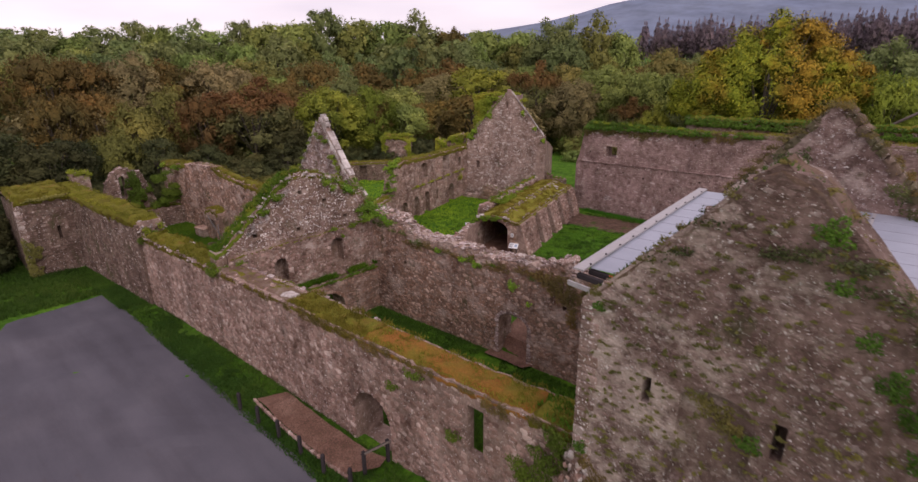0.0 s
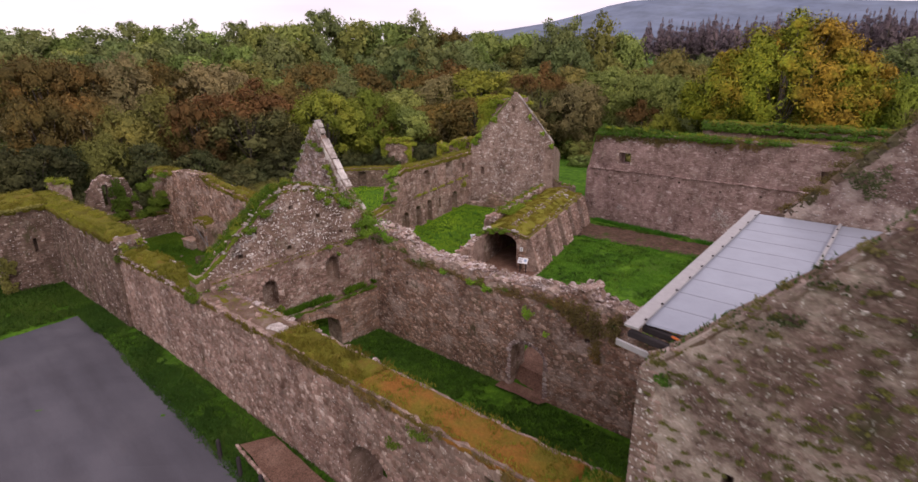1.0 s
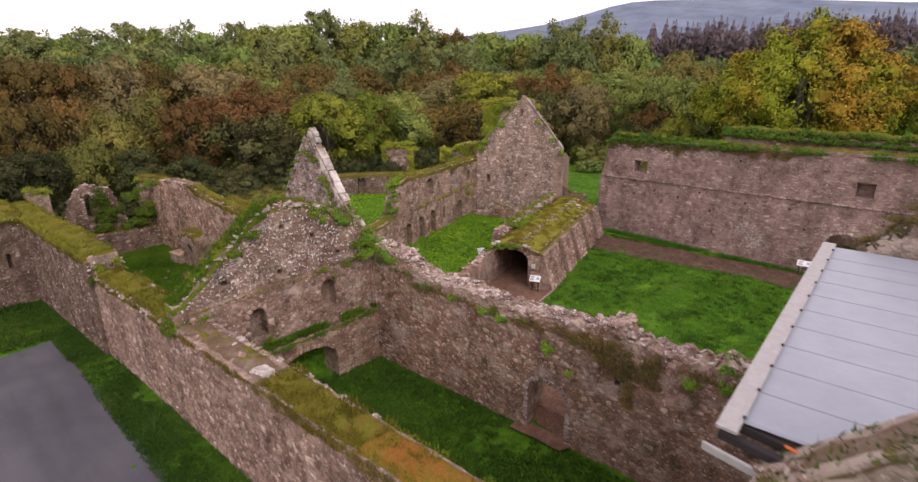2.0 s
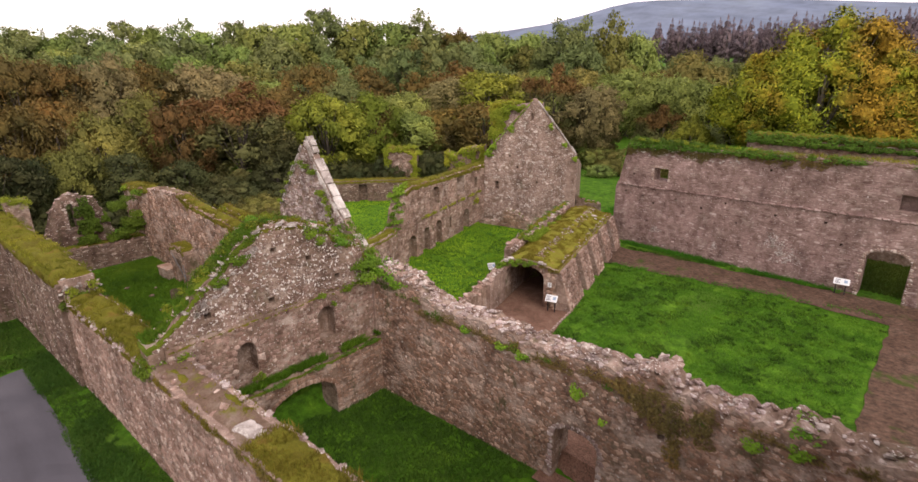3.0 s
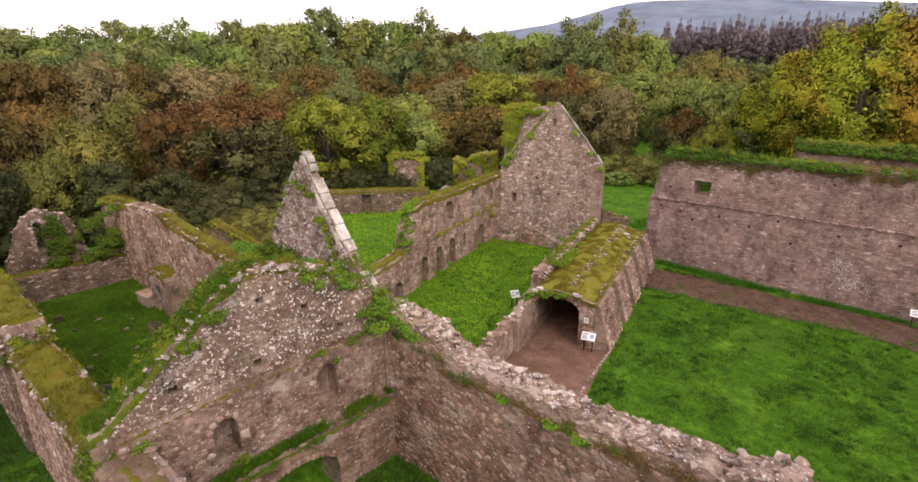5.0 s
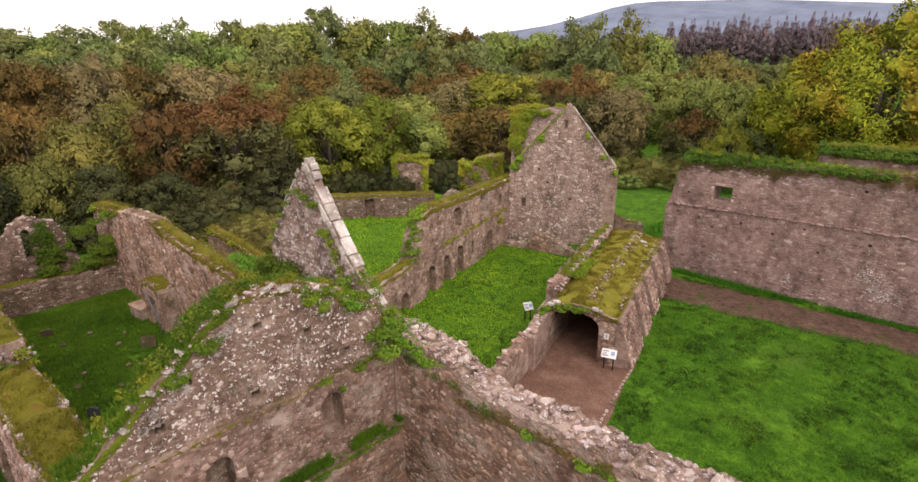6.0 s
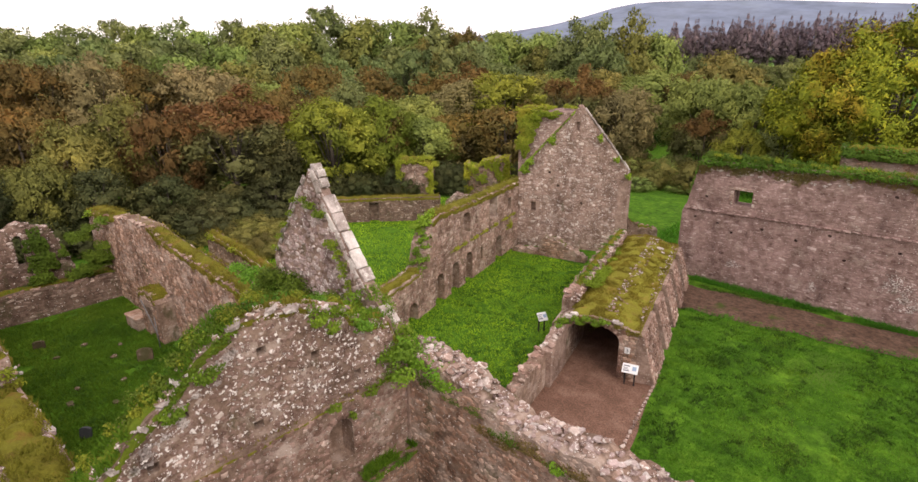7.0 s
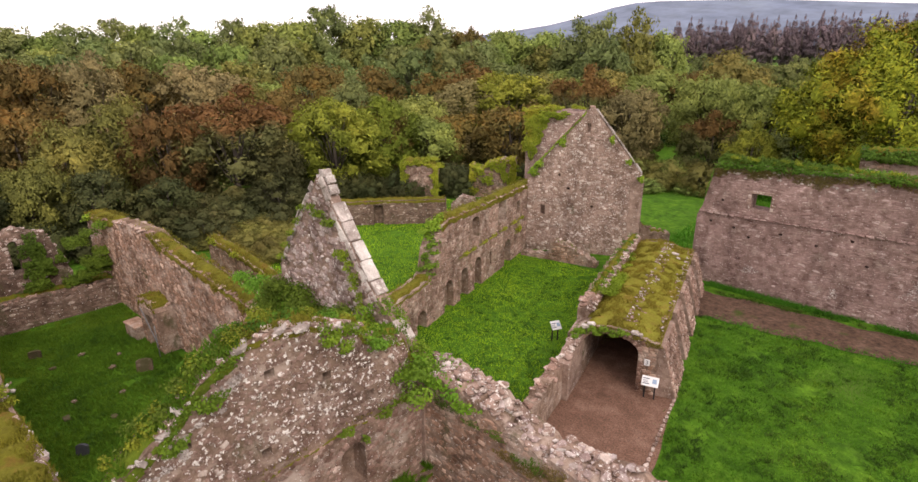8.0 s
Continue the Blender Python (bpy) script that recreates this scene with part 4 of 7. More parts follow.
d_holes = [(3.0, 4.1, -0.6, 1.3, "round", 0.6), (6.3, 7.5, -0.3, 2.05, "round", 0.5), (8.45, 9.65, -0.3, 2.15, "round", 0.5), (10.6, 11.75, -0.3, 2.25, "round", 0.5), (15.9, 17.1, -0.3, 2.0, "round", 0.75),
           (13.2, 13.5, 1.0, 2.0, "flat", 0.5), (10.1, 11.4, 3.8, 5.35, "seg", 0.5), (14.7, 16.1, 3.75, 5.5, "flat", None), (18.3, 18.9, 3.6, 4.7, "flat", 0.5)]
wd = wall("wall_west_range", tuple(d0), tuple(d1), 1.1,
          [(0, 2.9), (4.4, 3.0), (4.9, 3.3), (5.3, 4.6), (6.3, 6.0), (7.3, 6.15), (13, 5.85), (20.2, 5.7), (22.4, 5.6)],
          -1.0, mortar_brown, "two-storeyed rubble wall with a row of round-headed niches", d_holes, 0.08, seed=10)
# tall gable at the north end of that range
gd = wall("wall_north_gable", (-43.85, 47.75), (-35.9, 51.98), 1.0,
          [(0, 6.6), (0.3, 7.1), (4.5, 11.8), (4.8, 12.0), (5.1, 11.85), (8.9, 7.0), (9.0, 6.9)],
          -1.0, mortar_warm, "tall intact gable of lichened rubble with ivy on one slope",
          [(1.1, 1.5, 3.2, 4.0, "flat", 0.5), (4.52, 4.8, 10.1, 10.8, "flat", 0.22), (2.45, 2.65, 6.5, 6.7, "flat", 0.4), (5.2, 5.4, 4.0, 4.2, "flat", 0.4), (7.2, 7.4, 3.2, 3.4, "flat", 0.4), (3.2, 3.45, 5.4, 5.6, "flat", 0.4)], 0.05, seed=11)
gd_side = wall("wall_north_gable_return", (-35.75, 52.0), (-39.6, 59.2), 1.0, [(0, 6.6), (3, 6.0), (8.2, 4.5)], -1.0, mortar_warm, "return wall behind the tall gable", (), 0.1, seed=12)
tur = wall("wall_turret", (-53.0, 59.6), (-47.7, 62.4), 4.0, [(0, 10.25), (1.5, 10.45), (3.0, 10.2), (6.0, 10.3)], -2.0, mortar_church, "square turret overgrown with yellowing ivy", (), 0.12, seed=13)
# church wall on the north of the garth
e_door = (18.9, 21.35, -0.6, 3.45, "seg", None)
e_win1, e_win2 = (3.4, 4.6, 5.9, 6.95, "flat", None), (20.0, 21.1, 6.3, 7.35, "flat", 0.8)
e_logs = [(u - 0.09, u + 0.09, z - 0.08, z + 0.08, "flat", 0.4) for u, z in ((1.0, 4.6), (2.6, 4.4), (3.6, 3.9), (5.5, 4.5), (7.6, 4.2), (9.4, 4.9), (10.4, 3.5), (13.0, 4.6), (16.2, 4.7), (1.6, 6.2), (12.2, 7.9), (17.4, 3.3))]
we = wall("wall_church_south", (-31.0, 50.9), (4.0, 50.9), 1.25,
          [(0, 4.9), (0.15, 5.3), (0.3, 5.6), (0.85, 8.75), (6, 8.95), (11, 9.0), (20, 9.3), (35.1, 9.4)], -1.0, mortar_church, "high even church wall of grey-pink rubble with a string course", [e_door, e_win1, e_win2] + e_logs, 0.06, seed=14)
we2 = wall("wall_church_north", (-23.2, 59.6), (6.0, 59.6), 1.1, [(0, 9.3), (29, 9.9)], -1.0, mortar_brown, "far nave wall with an ivy-grown head", (), 0.15, seed=15)
# roofed building: near gable, far gable, sides
near_holes = [(2.7, 4.35, 6.0, 8.75, "seg", 0.16), (1.78, 2.0, 7.75, 8.5, "flat", 0.7), (4.7, 4.95, 7.7, 8.6, "flat", 0.7)]
ng = wall("wall_near_gable", (-6.85, 11.75), (1.1, 11.75), 1.0,
          [(0, 10.1), (0.3, 10.35), (3.0, 13.15), (3.6, 13.8), (4.0, 14.0), (4.6, 13.75), (5.2, 13.1), (6.6, 11.5), (7.95, 10.1)],
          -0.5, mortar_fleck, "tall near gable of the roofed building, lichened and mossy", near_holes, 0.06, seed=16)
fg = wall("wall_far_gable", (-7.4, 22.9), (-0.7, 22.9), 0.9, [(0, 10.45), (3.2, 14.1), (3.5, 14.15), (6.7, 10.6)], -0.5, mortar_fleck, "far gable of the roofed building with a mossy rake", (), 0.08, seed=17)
sw = wall("wall_roofed_side", (-6.95, 23.0), (-6.85, 12.8), 0.9, [(0, 9.9), (12, 9.9)], -1.5, mortar_brown, "side wall of the roofed building", (), 0.05, seed=18)
sw2 = wall("wall_roofed_side_far", (1.1, 12.8), (1.1, 23.0), 0.9, [(0, 9.9), (12, 9.9)], -0.5, mortar_brown, "far side wall of the roofed building", (), 0.05, seed=19)
# stub wall from the cloister wall to the vaulted walk
st = wall("wall_stub", (-29.92, 31.1), (-28.05, 23.3), 0.62, [(0, 1.95), (1.5, 1.8), (2.6, 1.9), (3.6, 1.5), (5.3, 1.3), (8.1, 1.2)], -0.8, mortar_brown, "broken low rubble wall beside the cloister walk", (), 0.22, 0.25, seed=20)
st_b = wall("wall_stub_jamb", (-30.35, 33.75), (-29.6, 31.05), 0.6, [(0, 2.55), (1.4, 2.45), (2.2, 2.35), (2.8, 2.1)], -0.8, mortar_warm, "taller plastered jamb beside the vault mouth", (), 0.12, 0.25, seed=28)
st2 = wall("wall_low_remnant", (-43.2, 46.2), (-37.0, 47.7), 0.8, [(0, 0.35), (2.3, 0.4), (2.7, 1.7), (3.6, 1.6), (4.4, 1.3), (5.4, 0.9), (6.4, 0.3)], -0.8, mortar_brown, "low crumbling remnant of a cross wall", (), 0.15, 0.25, seed=21)
st3 = wall("wall_stump", (-36.0, 52.6), (-34.0, 54.0), 0.9, [(0, 2.9), (0.9, 2.2), (2.4, 2.0)], -0.8, mortar_brown, "broken stump of walling beside the tall gable", (), 0.15, 0.25, seed=22)
# far enclosure
fw = wall("wall_far_enclosure", (-63.5, 38.6), (-54.3, 48.6), 0.9, [(0, 2.4), (13.6, 2.5)], -1.5, mortar_dark, "plain low enclosure wall with a doorway and grassy head", [(6.4, 7.35, -1.2, 2.0, "flat", 0.5)], 0.06, seed=23)
fw2 = wall("wall_far_stump", (-57.0, 52.0), (-54.2, 53.2), 0.9, [(0, 0.9), (1.2, 1.8), (2.4, 1.6), (3.1, 0.3)], -1.5, mortar_brown, "rounded stump of the enclosure wall", (), 0.1, seed=24)
fs1 = wall("wall_ivied_stub_1", (-65.7, 52.75), (-62.5, 55.35), 2.6, [(0, 4.1), (2.6, 4.2), (4.1, 3.6)], -2.5, mortar_warm, "square wall stub wrapped in yellow-green ivy", (), 0.15, seed=25)
fs2 = wall("wall_ivied_stub_2", (-60.3, 58.85), (-55.9, 61.65), 2.2, [(0, 3.6), (1.4, 3.3), (2.2, 4.1), (5.2, 4.4)], -2.5, mortar_warm, "ruined wall stub smothered in yellowing ivy", (), 0.3, seed=26)
low2 = wall("wall_range_back", (-58.7, 27.0), (-48.3, 26.6), 0.75, [(0, 2.3), (0.4, 2.85), (4, 2.8), (8, 2.65), (10.4, 2.5)], -1.5, mortar_brown, "low back wall with an arched recess and grassy head", [(5.5, 7.0, -0.5, 1.7, "round", 0.6)], 0.15, seed=27)


# ---- trees ----
def crown_points(rng, radius, height, lobes, leaves, base, tall=0.44):
    """Crown of many small rounded boughs: leaf places, leaf normals, shading normals and the boughs."""
    cs, ns, ss, balls = [], [], [], []
    skew = [(rng.normal(0, q, 3), rng.uniform(0, 6), h) for q, h in ((1.6, 0.16), (3.5, 0.12))]
    for k in range(lobes):
        up = 1 - 1.85 * (k + 0.5) / lobes
        turn = 2.4 * k + rng.uniform(-0.5, 0.5)
        flat = math.sqrt(max(0.0, 1 - up * up))
        d = np.array((flat * math.cos(turn), flat * math.sin(turn), up))
        deep = rng.uniform(0.74, 1.06) * float(lumps(d[None, :], skew)[0, 0])
        r = radius * rng.uniform(0.15, 0.31) * (60 / lobes) ** 0.4
        c = np.array([d[0] * (radius - r) * deep, d[1] * (radius - r) * deep, base + height * (0.48 + tall * 0.87 * deep * d[2])])
        waves = [(rng.normal(0, q, 3), rng.uniform(0, 6), h) for q, h in ((2.5, 0.18), (6.0, 0.12))]
        balls.append((c, r, waves, d))
        n = leaves // lobes
        v = rng.normal(0, 1, (n, 3))
        v += d * 0.55 + (0, 0, 0.3)
        v /= np.linalg.norm(v, axis=1, keepdims=True)
        cs.append(c + v * r * lumps(v, waves) * rng.triangular(0.5, 0.95, 1.3, (n, 1)) * (1, 1, 0.85))
        ns.append(v)
        ss.append(0.6 * v + 0.75 * d + (0, 0, 0.2) + rng.normal(0, 0.42, (n, 3)))
    return np.concatenate(cs), np.concatenate(ns), np.concatenate(ss), balls


def lumps(v, waves):
    return 1 + sum(h * np.sin(v @ k + f) for k, f, h in waves)[:, None]


def tree(name, place, height, radius, leaf_mat, label, leaves=2600, lobes=30, leaf=0.55, seed=0, base=0.05, sides=5):
    rng = np.random.default_rng(seed)
    root = holder(name, pose(*place), label, name if name == "shrub" else "tree")
    base = height * base
    c, n, shade, balls = crown_points(rng, radius, height - base, lobes, leaves, base)
    quads, _ = leaf_quads(c, n, leaf, rng, jitter=0.7)
    v = quads.reshape(-1, 4, 3)[:, :3].reshape(-1, 3)
    f = np.arange(len(v)).reshape(-1, 3)
    bm = bmesh.new()
    bmesh.ops.create_icosphere(bm, subdivisions=2 if leaves > 20000 else 1, radius=1.0)
    iv, fi = np.array([q.co[:] for q in bm.verts]), np.array([[q.index for q in p.verts] for p in bm.faces])
    bm.free()
    clumps = [b + iv * r * 0.5 * lumps(iv, waves) * (1 + rng.normal(0, 0.15, (len(iv), 1))) * (1, 1, 0.85) for b, r, waves, _ in balls]
    core_f = np.concatenate([fi + len(v) + k * len(iv) for k in range(len(clumps))])
    if name == "larch":
        for q in [v] + clumps:
            q[:, :2] *= np.clip(1.35 - 1.25 * q[:, 2:] / height, 0.08, 1.0)
    me = mesh_np("crown", np.concatenate([v] + clumps), np.concatenate([f, core_f]), leaf_mat)
    # leaves are shaded with the roundness of their bough
    nv = np.concatenate([np.repeat(shade, 3, axis=0)] + [0.6 * iv + 0.75 * b[3] + (0, 0, 0.2) for b in balls])
    nv /= np.linalg.norm(nv, axis=1, keepdims=True)
    me.normals_split_custom_set_from_vertices(nv)
    part("crown", me, root, kind="stuff")
    pts = [(0, 0, -1.2), (0.1, 0.05, height * 0.2), (-0.1, 0.1, height * 0.45), (0.1, 0, height * 0.7)]
    tv, tf = tube(pts, (0.03 * height, 0.022 * height, 0.015 * height, 0.006 * height), 7)
    for b, r, _, _ in balls[1:1 if name == "larch" else 12]:
        at = len(tv)
        lv, lf = tube([(0, 0.05, height * 0.2), tuple((b + (0, 0, height * 0.25)) / 2), tuple(b * (1.12, 1.12, 1.0))], (0.006 * height, 0.004 * height, 0.0015 * height), sides)
        tv += lv
        tf += [tuple(k + at for k in q) for q in lf]
    part("trunk", mesh_of("trunk", tv, tf, bark_mat, True), root)
    return root


EYE0 = (-10.0, 8.0)


def bearing(deg, dist):
    """A place at a bearing (degrees to the right of the middle of the view) and a distance."""
    a = radians(-43.5 + deg)
    return EYE0[0] + dist * math.sin(a), EYE0[1] + dist * math.cos(a)


kinds = {
    "dark": (leaf_dark, "broad dark green tree in the wood"),
    "green": (leaf_green, "full green broadleaf tree in the wood"),
    "olive": (leaf_olive, "olive autumn tree in the wood"),
    "rust": (leaf_rust, "rust-brown autumn tree in the wood"),
    "brown": (leaf_brown, "grey-brown thinning autumn tree"),
    "lime": (leaf_lime, "bright yellow-green tree in the wood"),
    "deep": (leaf_deep, "dense tree at the wood edge, leaves coloured dark for shade"),
    "umber": (leaf_crowned, "big rounded dark tree turning rust at its top"),
}
protos = {}
for i, (k, (m_, lab)) in enumerate(kinds.items()):
    for v_ in range(2):
        x, y = -150 - 9 * i, 150 + 14 * v_
        protos[k, v_, "near"] = tree("tree", (x, y, float(ground_h(x, y))), 12, 5.0, m_, lab, 10400, 50, 0.42, seed=100 + 10 * i + v_)
        x, y = -160 - 9 * i, 120 + 14 * v_
        protos[k, v_, "far"] = tree("tree", (x, y, float(ground_h(x, y))), 12, 5.0, m_, lab, 5200, 38, 0.6, seed=300 + 10 * i + v_)
x, y = bearing(-45, 66)
shrub = tree("shrub", (x, y, float(ground_h(x, y))), 3.2, 2.6, leaf_deep, "low shrub at the edge of the wood, coloured dark for shade", 4200, 34, 0.2, seed=9)
shrub_green = tree("shrub", (-46.6, 85.5, float(ground_h(-46.6, 85.5))), 3.6, 2.8, leaf_green, "rounded green shrub in the meadow", 4200, 34, 0.2, seed=10)
shrub_olive = tree("shrub", (-52.1, 85.1, float(ground_h(-52.1, 85.1))), 3.0, 2.6, leaf_olive, "low tangled olive shrub in the meadow", 4200, 34, 0.2, seed=11)
rnd = random.Random(5)


def plant(kind, x, y, top, rad, detail="near"):
    g = float(ground_h(x, y)) - 0.3
    if kind == "dark_shrub":
        src, h0, r0 = shrub, 3.4, 2.7
    elif kind == "scrub":
        src, h0, r0 = shrub_olive, 3.4, 2.7
    elif kind == "shrub":
        src, h0, r0 = rnd.choice((shrub_olive, shrub_green)), 3.4, 2.7
    else:
        src, h0, r0 = protos[kind, rnd.randrange(2), detail], 12, 5.0
    sx = rad / r0 * 1.12
    m = Matrix.Translation((x, y, g)) @ pose(0, 0, 0, 0, 0, rnd.uniform(0, 360)) @ Matrix.Diagonal((sx, sx, (top - g) / h0 * 1.07, 1))
    tagged(copy_thing(src, m), group="shrubs" if "shrub" in kind else "trees of the wood")


FRONT = [
    ("rust", -83.4, 20.3, 11.4, 4.4), ("olive", -78.8, 23.5, 10, 3.8), ("olive", -81.6, 28.9, 11.5, 4.5), ("rust", -76.7, 31.2, 10.4, 3.4),
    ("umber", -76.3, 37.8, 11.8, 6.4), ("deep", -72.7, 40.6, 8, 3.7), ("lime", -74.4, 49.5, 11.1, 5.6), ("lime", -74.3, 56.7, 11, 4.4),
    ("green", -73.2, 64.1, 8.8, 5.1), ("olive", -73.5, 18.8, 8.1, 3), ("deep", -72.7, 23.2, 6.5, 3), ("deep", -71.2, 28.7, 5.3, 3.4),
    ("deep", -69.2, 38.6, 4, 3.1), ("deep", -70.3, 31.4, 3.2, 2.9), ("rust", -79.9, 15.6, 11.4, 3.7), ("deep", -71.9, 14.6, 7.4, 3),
    ("deep", -73.9, 46.6, 2.9, 3.6), ("green", -81.3, 63.8, 3.1, 4.1),
]
MID = [
    ("rust", -113.4, 22.2, 15.8, 5.7), ("rust", -112.6, 27.7, 14.9, 5.5), ("brown", -111.3, 33.9, 15, 5.8), ("rust", -114.2, 41.9, 14.2, 5.9),
    ("brown", -111.7, 48.9, 15.2, 7.1), ("olive", -103.8, 54.3, 12.6, 5.5), ("rust", -103.5, 65.3, 14.2, 6), ("dark", -91.5, 65.3, 11.5, 4.5),
    ("rust", -100.1, 57.3, 10.7, 5), ("green", -85.6, 72.8, 10.4, 6.6), ("brown", -89.8, 90.1, 11.8, 7.1), ("lime", -83.9, 95.3, 12.8, 8.8),
    ("olive", -77.2, 100.3, 12, 5.8), ("umber", -63.1, 88.1, 13.1, 5.3), ("brown", -55.3, 88, 11.5, 5.4), ("green", -64.6, 119.1, 13.9, 7.9),
    ("rust", -59.7, 119, 12.3, 3.5), ("olive", -54.8, 128.4, 15.9, 7.8), ("green", -47.1, 99.3, 14.3, 6.5), ("green", -39, 94.6, 13.6, 5.4),
]
NEAR = [
    ("umber", -43.6, 89.3, 8.0, 4.2), ("lime", -36.3, 80.8, 7.9, 2.8), ("dark", -33.5, 87.8, 8.6, 3.7), ("shrub", -46.6, 85.5, 2.2, 4.0),
    ("shrub", -52.1, 85.1, 1.4, 3.4), ("shrub", -40.4, 79.4, 3.2, 3.0), ("shrub", -46.3, 79.1, 1.6, 2.4), ("brown", -73.8, 69.3, 5, 4.9),
    ("olive", -69.9, 75.6, 5.5, 5.1), ("dark", -68.4, 79.5, 7.1, 4.2), ("green", -78, 55, 5.3, 4.1),
]
SKYLINE = [
    ("dark", -197, 38.4, 22.4, 7.7), ("green", -195.7, 45.6, 23, 7.9), ("dark", -194.1, 53, 22.9, 8.2), ("dark", -191.8, 61.8, 24.5, 5.1),
    ("green", -185.3, 65.9, 25.8, 5), ("dark", -182.8, 73, 24.4, 7.7), ("green", -180.1, 79.9, 24.2, 7.9), ("dark", -172.1, 85.5, 24.3, 6.9),
    ("green", -165.1, 88.3, 26.2, 7.7), ("green", -160.6, 96.5, 26.9, 9.6), ("dark", -155.5, 104.6, 27.2, 8), ("green", -149.9, 112.5, 27.3, 9.9),
    ("green", -143.7, 120.3, 27.2, 9.9), ("dark", -136.9, 127.8, 26.3, 8.2), ("rust", -129.7, 134.9, 23.9, 7.3), ("green", -118.9, 137.7, 23.9, 8.8),
    ("green", -109.8, 144.6, 23.4, 8.7), ("dark", -94.6, 136.8, 22.8, 7.1), ("dark", -89.8, 139.7, 23.0, 7), ("olive", -82.5, 143.7, 22.8, 6.1),
    ("green", -76.8, 146.5, 22.4, 6), ("dark", -198, 30.6, 22.5, 8.1),
]
for group_, detail_ in ((FRONT, "near"), (MID, "near"), (NEAR, "near"), (SKYLINE, "far")):
    for kind_, x_, y_, top_, rad_ in group_:
        plant(kind_, x_, y_, top_, rad_, detail_)


def pick(deg, row):
    if deg < -18:
        pool = ["rust", "olive", "brown", "rust", "umber", "olive", "dark"] if row < 2 else ["dark", "green", "olive"]
    elif deg < 4:
        pool = ["dark", "olive", "green", "rust", "green", "umber"] if row < 2 else ["dark", "green", "dark", "olive"]
    else:
        pool = ["green", "olive", "brown", "green", "dark"] if row < 2 else ["green", "dark", "green", "olive"]
    return rnd.choice(pool)


# the wood behind the named trees, row by row up the slope
for row, (dist, low, high, rad, gap, last) in enumerate(((88, 7, 10, 4.6, 5.2, 8), (122, 11, 14.5, 5.6, 4.4, 26), (142, 13, 18, 6.0, 4.0, 50), (160, 16, 21, 6.4, 3.6, 50), (205, 15, 21, 7.0, 3.4, 50))):
    deg = -52.0
    while deg < last:
        x_, y_ = bearing(deg + rnd.uniform(-1, 1), dist * rnd.uniform(0.95, 1.05))
        if not (row > 1 and 17.5 < deg < 40):
            plant(pick(deg, row), x_, y_, rnd.uniform(low, high) - (3.5 if deg > 17 else 0), rad * rnd.uniform(0.85, 1.2), "far")
        deg += gap * rnd.uniform(0.8, 1.2)
# underwood along the edge; the near shrubs have the wood's shade in their colour
deg = -52.0
while deg < 14:
    near_ = deg < -18
    x_, y_ = bearing(deg, rnd.uniform(60, 66) if near_ else rnd.uniform(86, 95))
    plant("dark_shrub" if near_ else "shrub", x_, y_, float(ground_h(x_, y_)) + rnd.uniform(2.0, 3.8), rnd.uniform(2.4, 3.6))
    deg += rnd.uniform(1.8, 3.0)
# bank of dark larches on the far slope
larch = tree("larch", (-105.9, 221.0, float(ground_h(-105.9, 221.0))), 19.0, 3.7, leaf_purple, "tall dark purple-brown larch, nearly bare", 2000, 30, 0.62, seed=77)
for k in range(96):
    f = (k % 48) / 47
    x_, y_ = -107 + 92 * f + rnd.uniform(-1, 1), (218 if k < 48 else 232) + 16 * f + rnd.uniform(-3, 3)
    s_ = rnd.uniform(0.85, 1.15)
    tagged(copy_thing(larch, Matrix.Translation((x_, y_, float(ground_h(x_, y_)))) @ pose(0, 0, 0, 0, 0, rnd.uniform(0, 360)) @ Matrix.Diagonal((s_, s_, s_, 1))), group="larches")
# great autumn tree by the church
gold_tree = tree("tree", (-23.6, 88.0, float(ground_h(-23.6, 88))), 20.8, 11.4, leaf_turning, "great spreading tree turning gold and orange", 72000, 170, 0.41, seed=51, base=0.08)
plant("olive", -18.4, 108.6, 15.8, 4.2)
plant("lime", -10.4, 94.6, 13.0, 4.0)
plant("green", -6.0, 100.0, 12.0, 5.0)
plant("dark", -31.0, 112.0, 14.0, 6.0)
plant("green", -38.0, 118.0, 14.0, 6.0)
for k in range(16):
    x_, y_ = rnd.uniform(-62, -40), rnd.uniform(76, 106)
    plant("shrub", x_, y_, float(ground_h(x_, y_)) + rnd.uniform(0.6, 1.5), rnd.uniform(1.6, 2.8))
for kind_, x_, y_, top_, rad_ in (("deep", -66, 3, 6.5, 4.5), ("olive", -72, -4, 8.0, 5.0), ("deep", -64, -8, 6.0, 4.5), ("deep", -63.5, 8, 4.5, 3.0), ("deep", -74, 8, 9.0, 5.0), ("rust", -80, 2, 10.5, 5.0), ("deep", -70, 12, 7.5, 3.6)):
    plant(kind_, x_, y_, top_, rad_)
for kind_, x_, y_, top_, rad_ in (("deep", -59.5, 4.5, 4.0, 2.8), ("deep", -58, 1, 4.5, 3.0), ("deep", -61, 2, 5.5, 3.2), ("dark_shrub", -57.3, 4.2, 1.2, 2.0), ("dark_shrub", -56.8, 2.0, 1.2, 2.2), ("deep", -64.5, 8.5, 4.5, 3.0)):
    plant(kind_, x_, y_, top_, rad_)
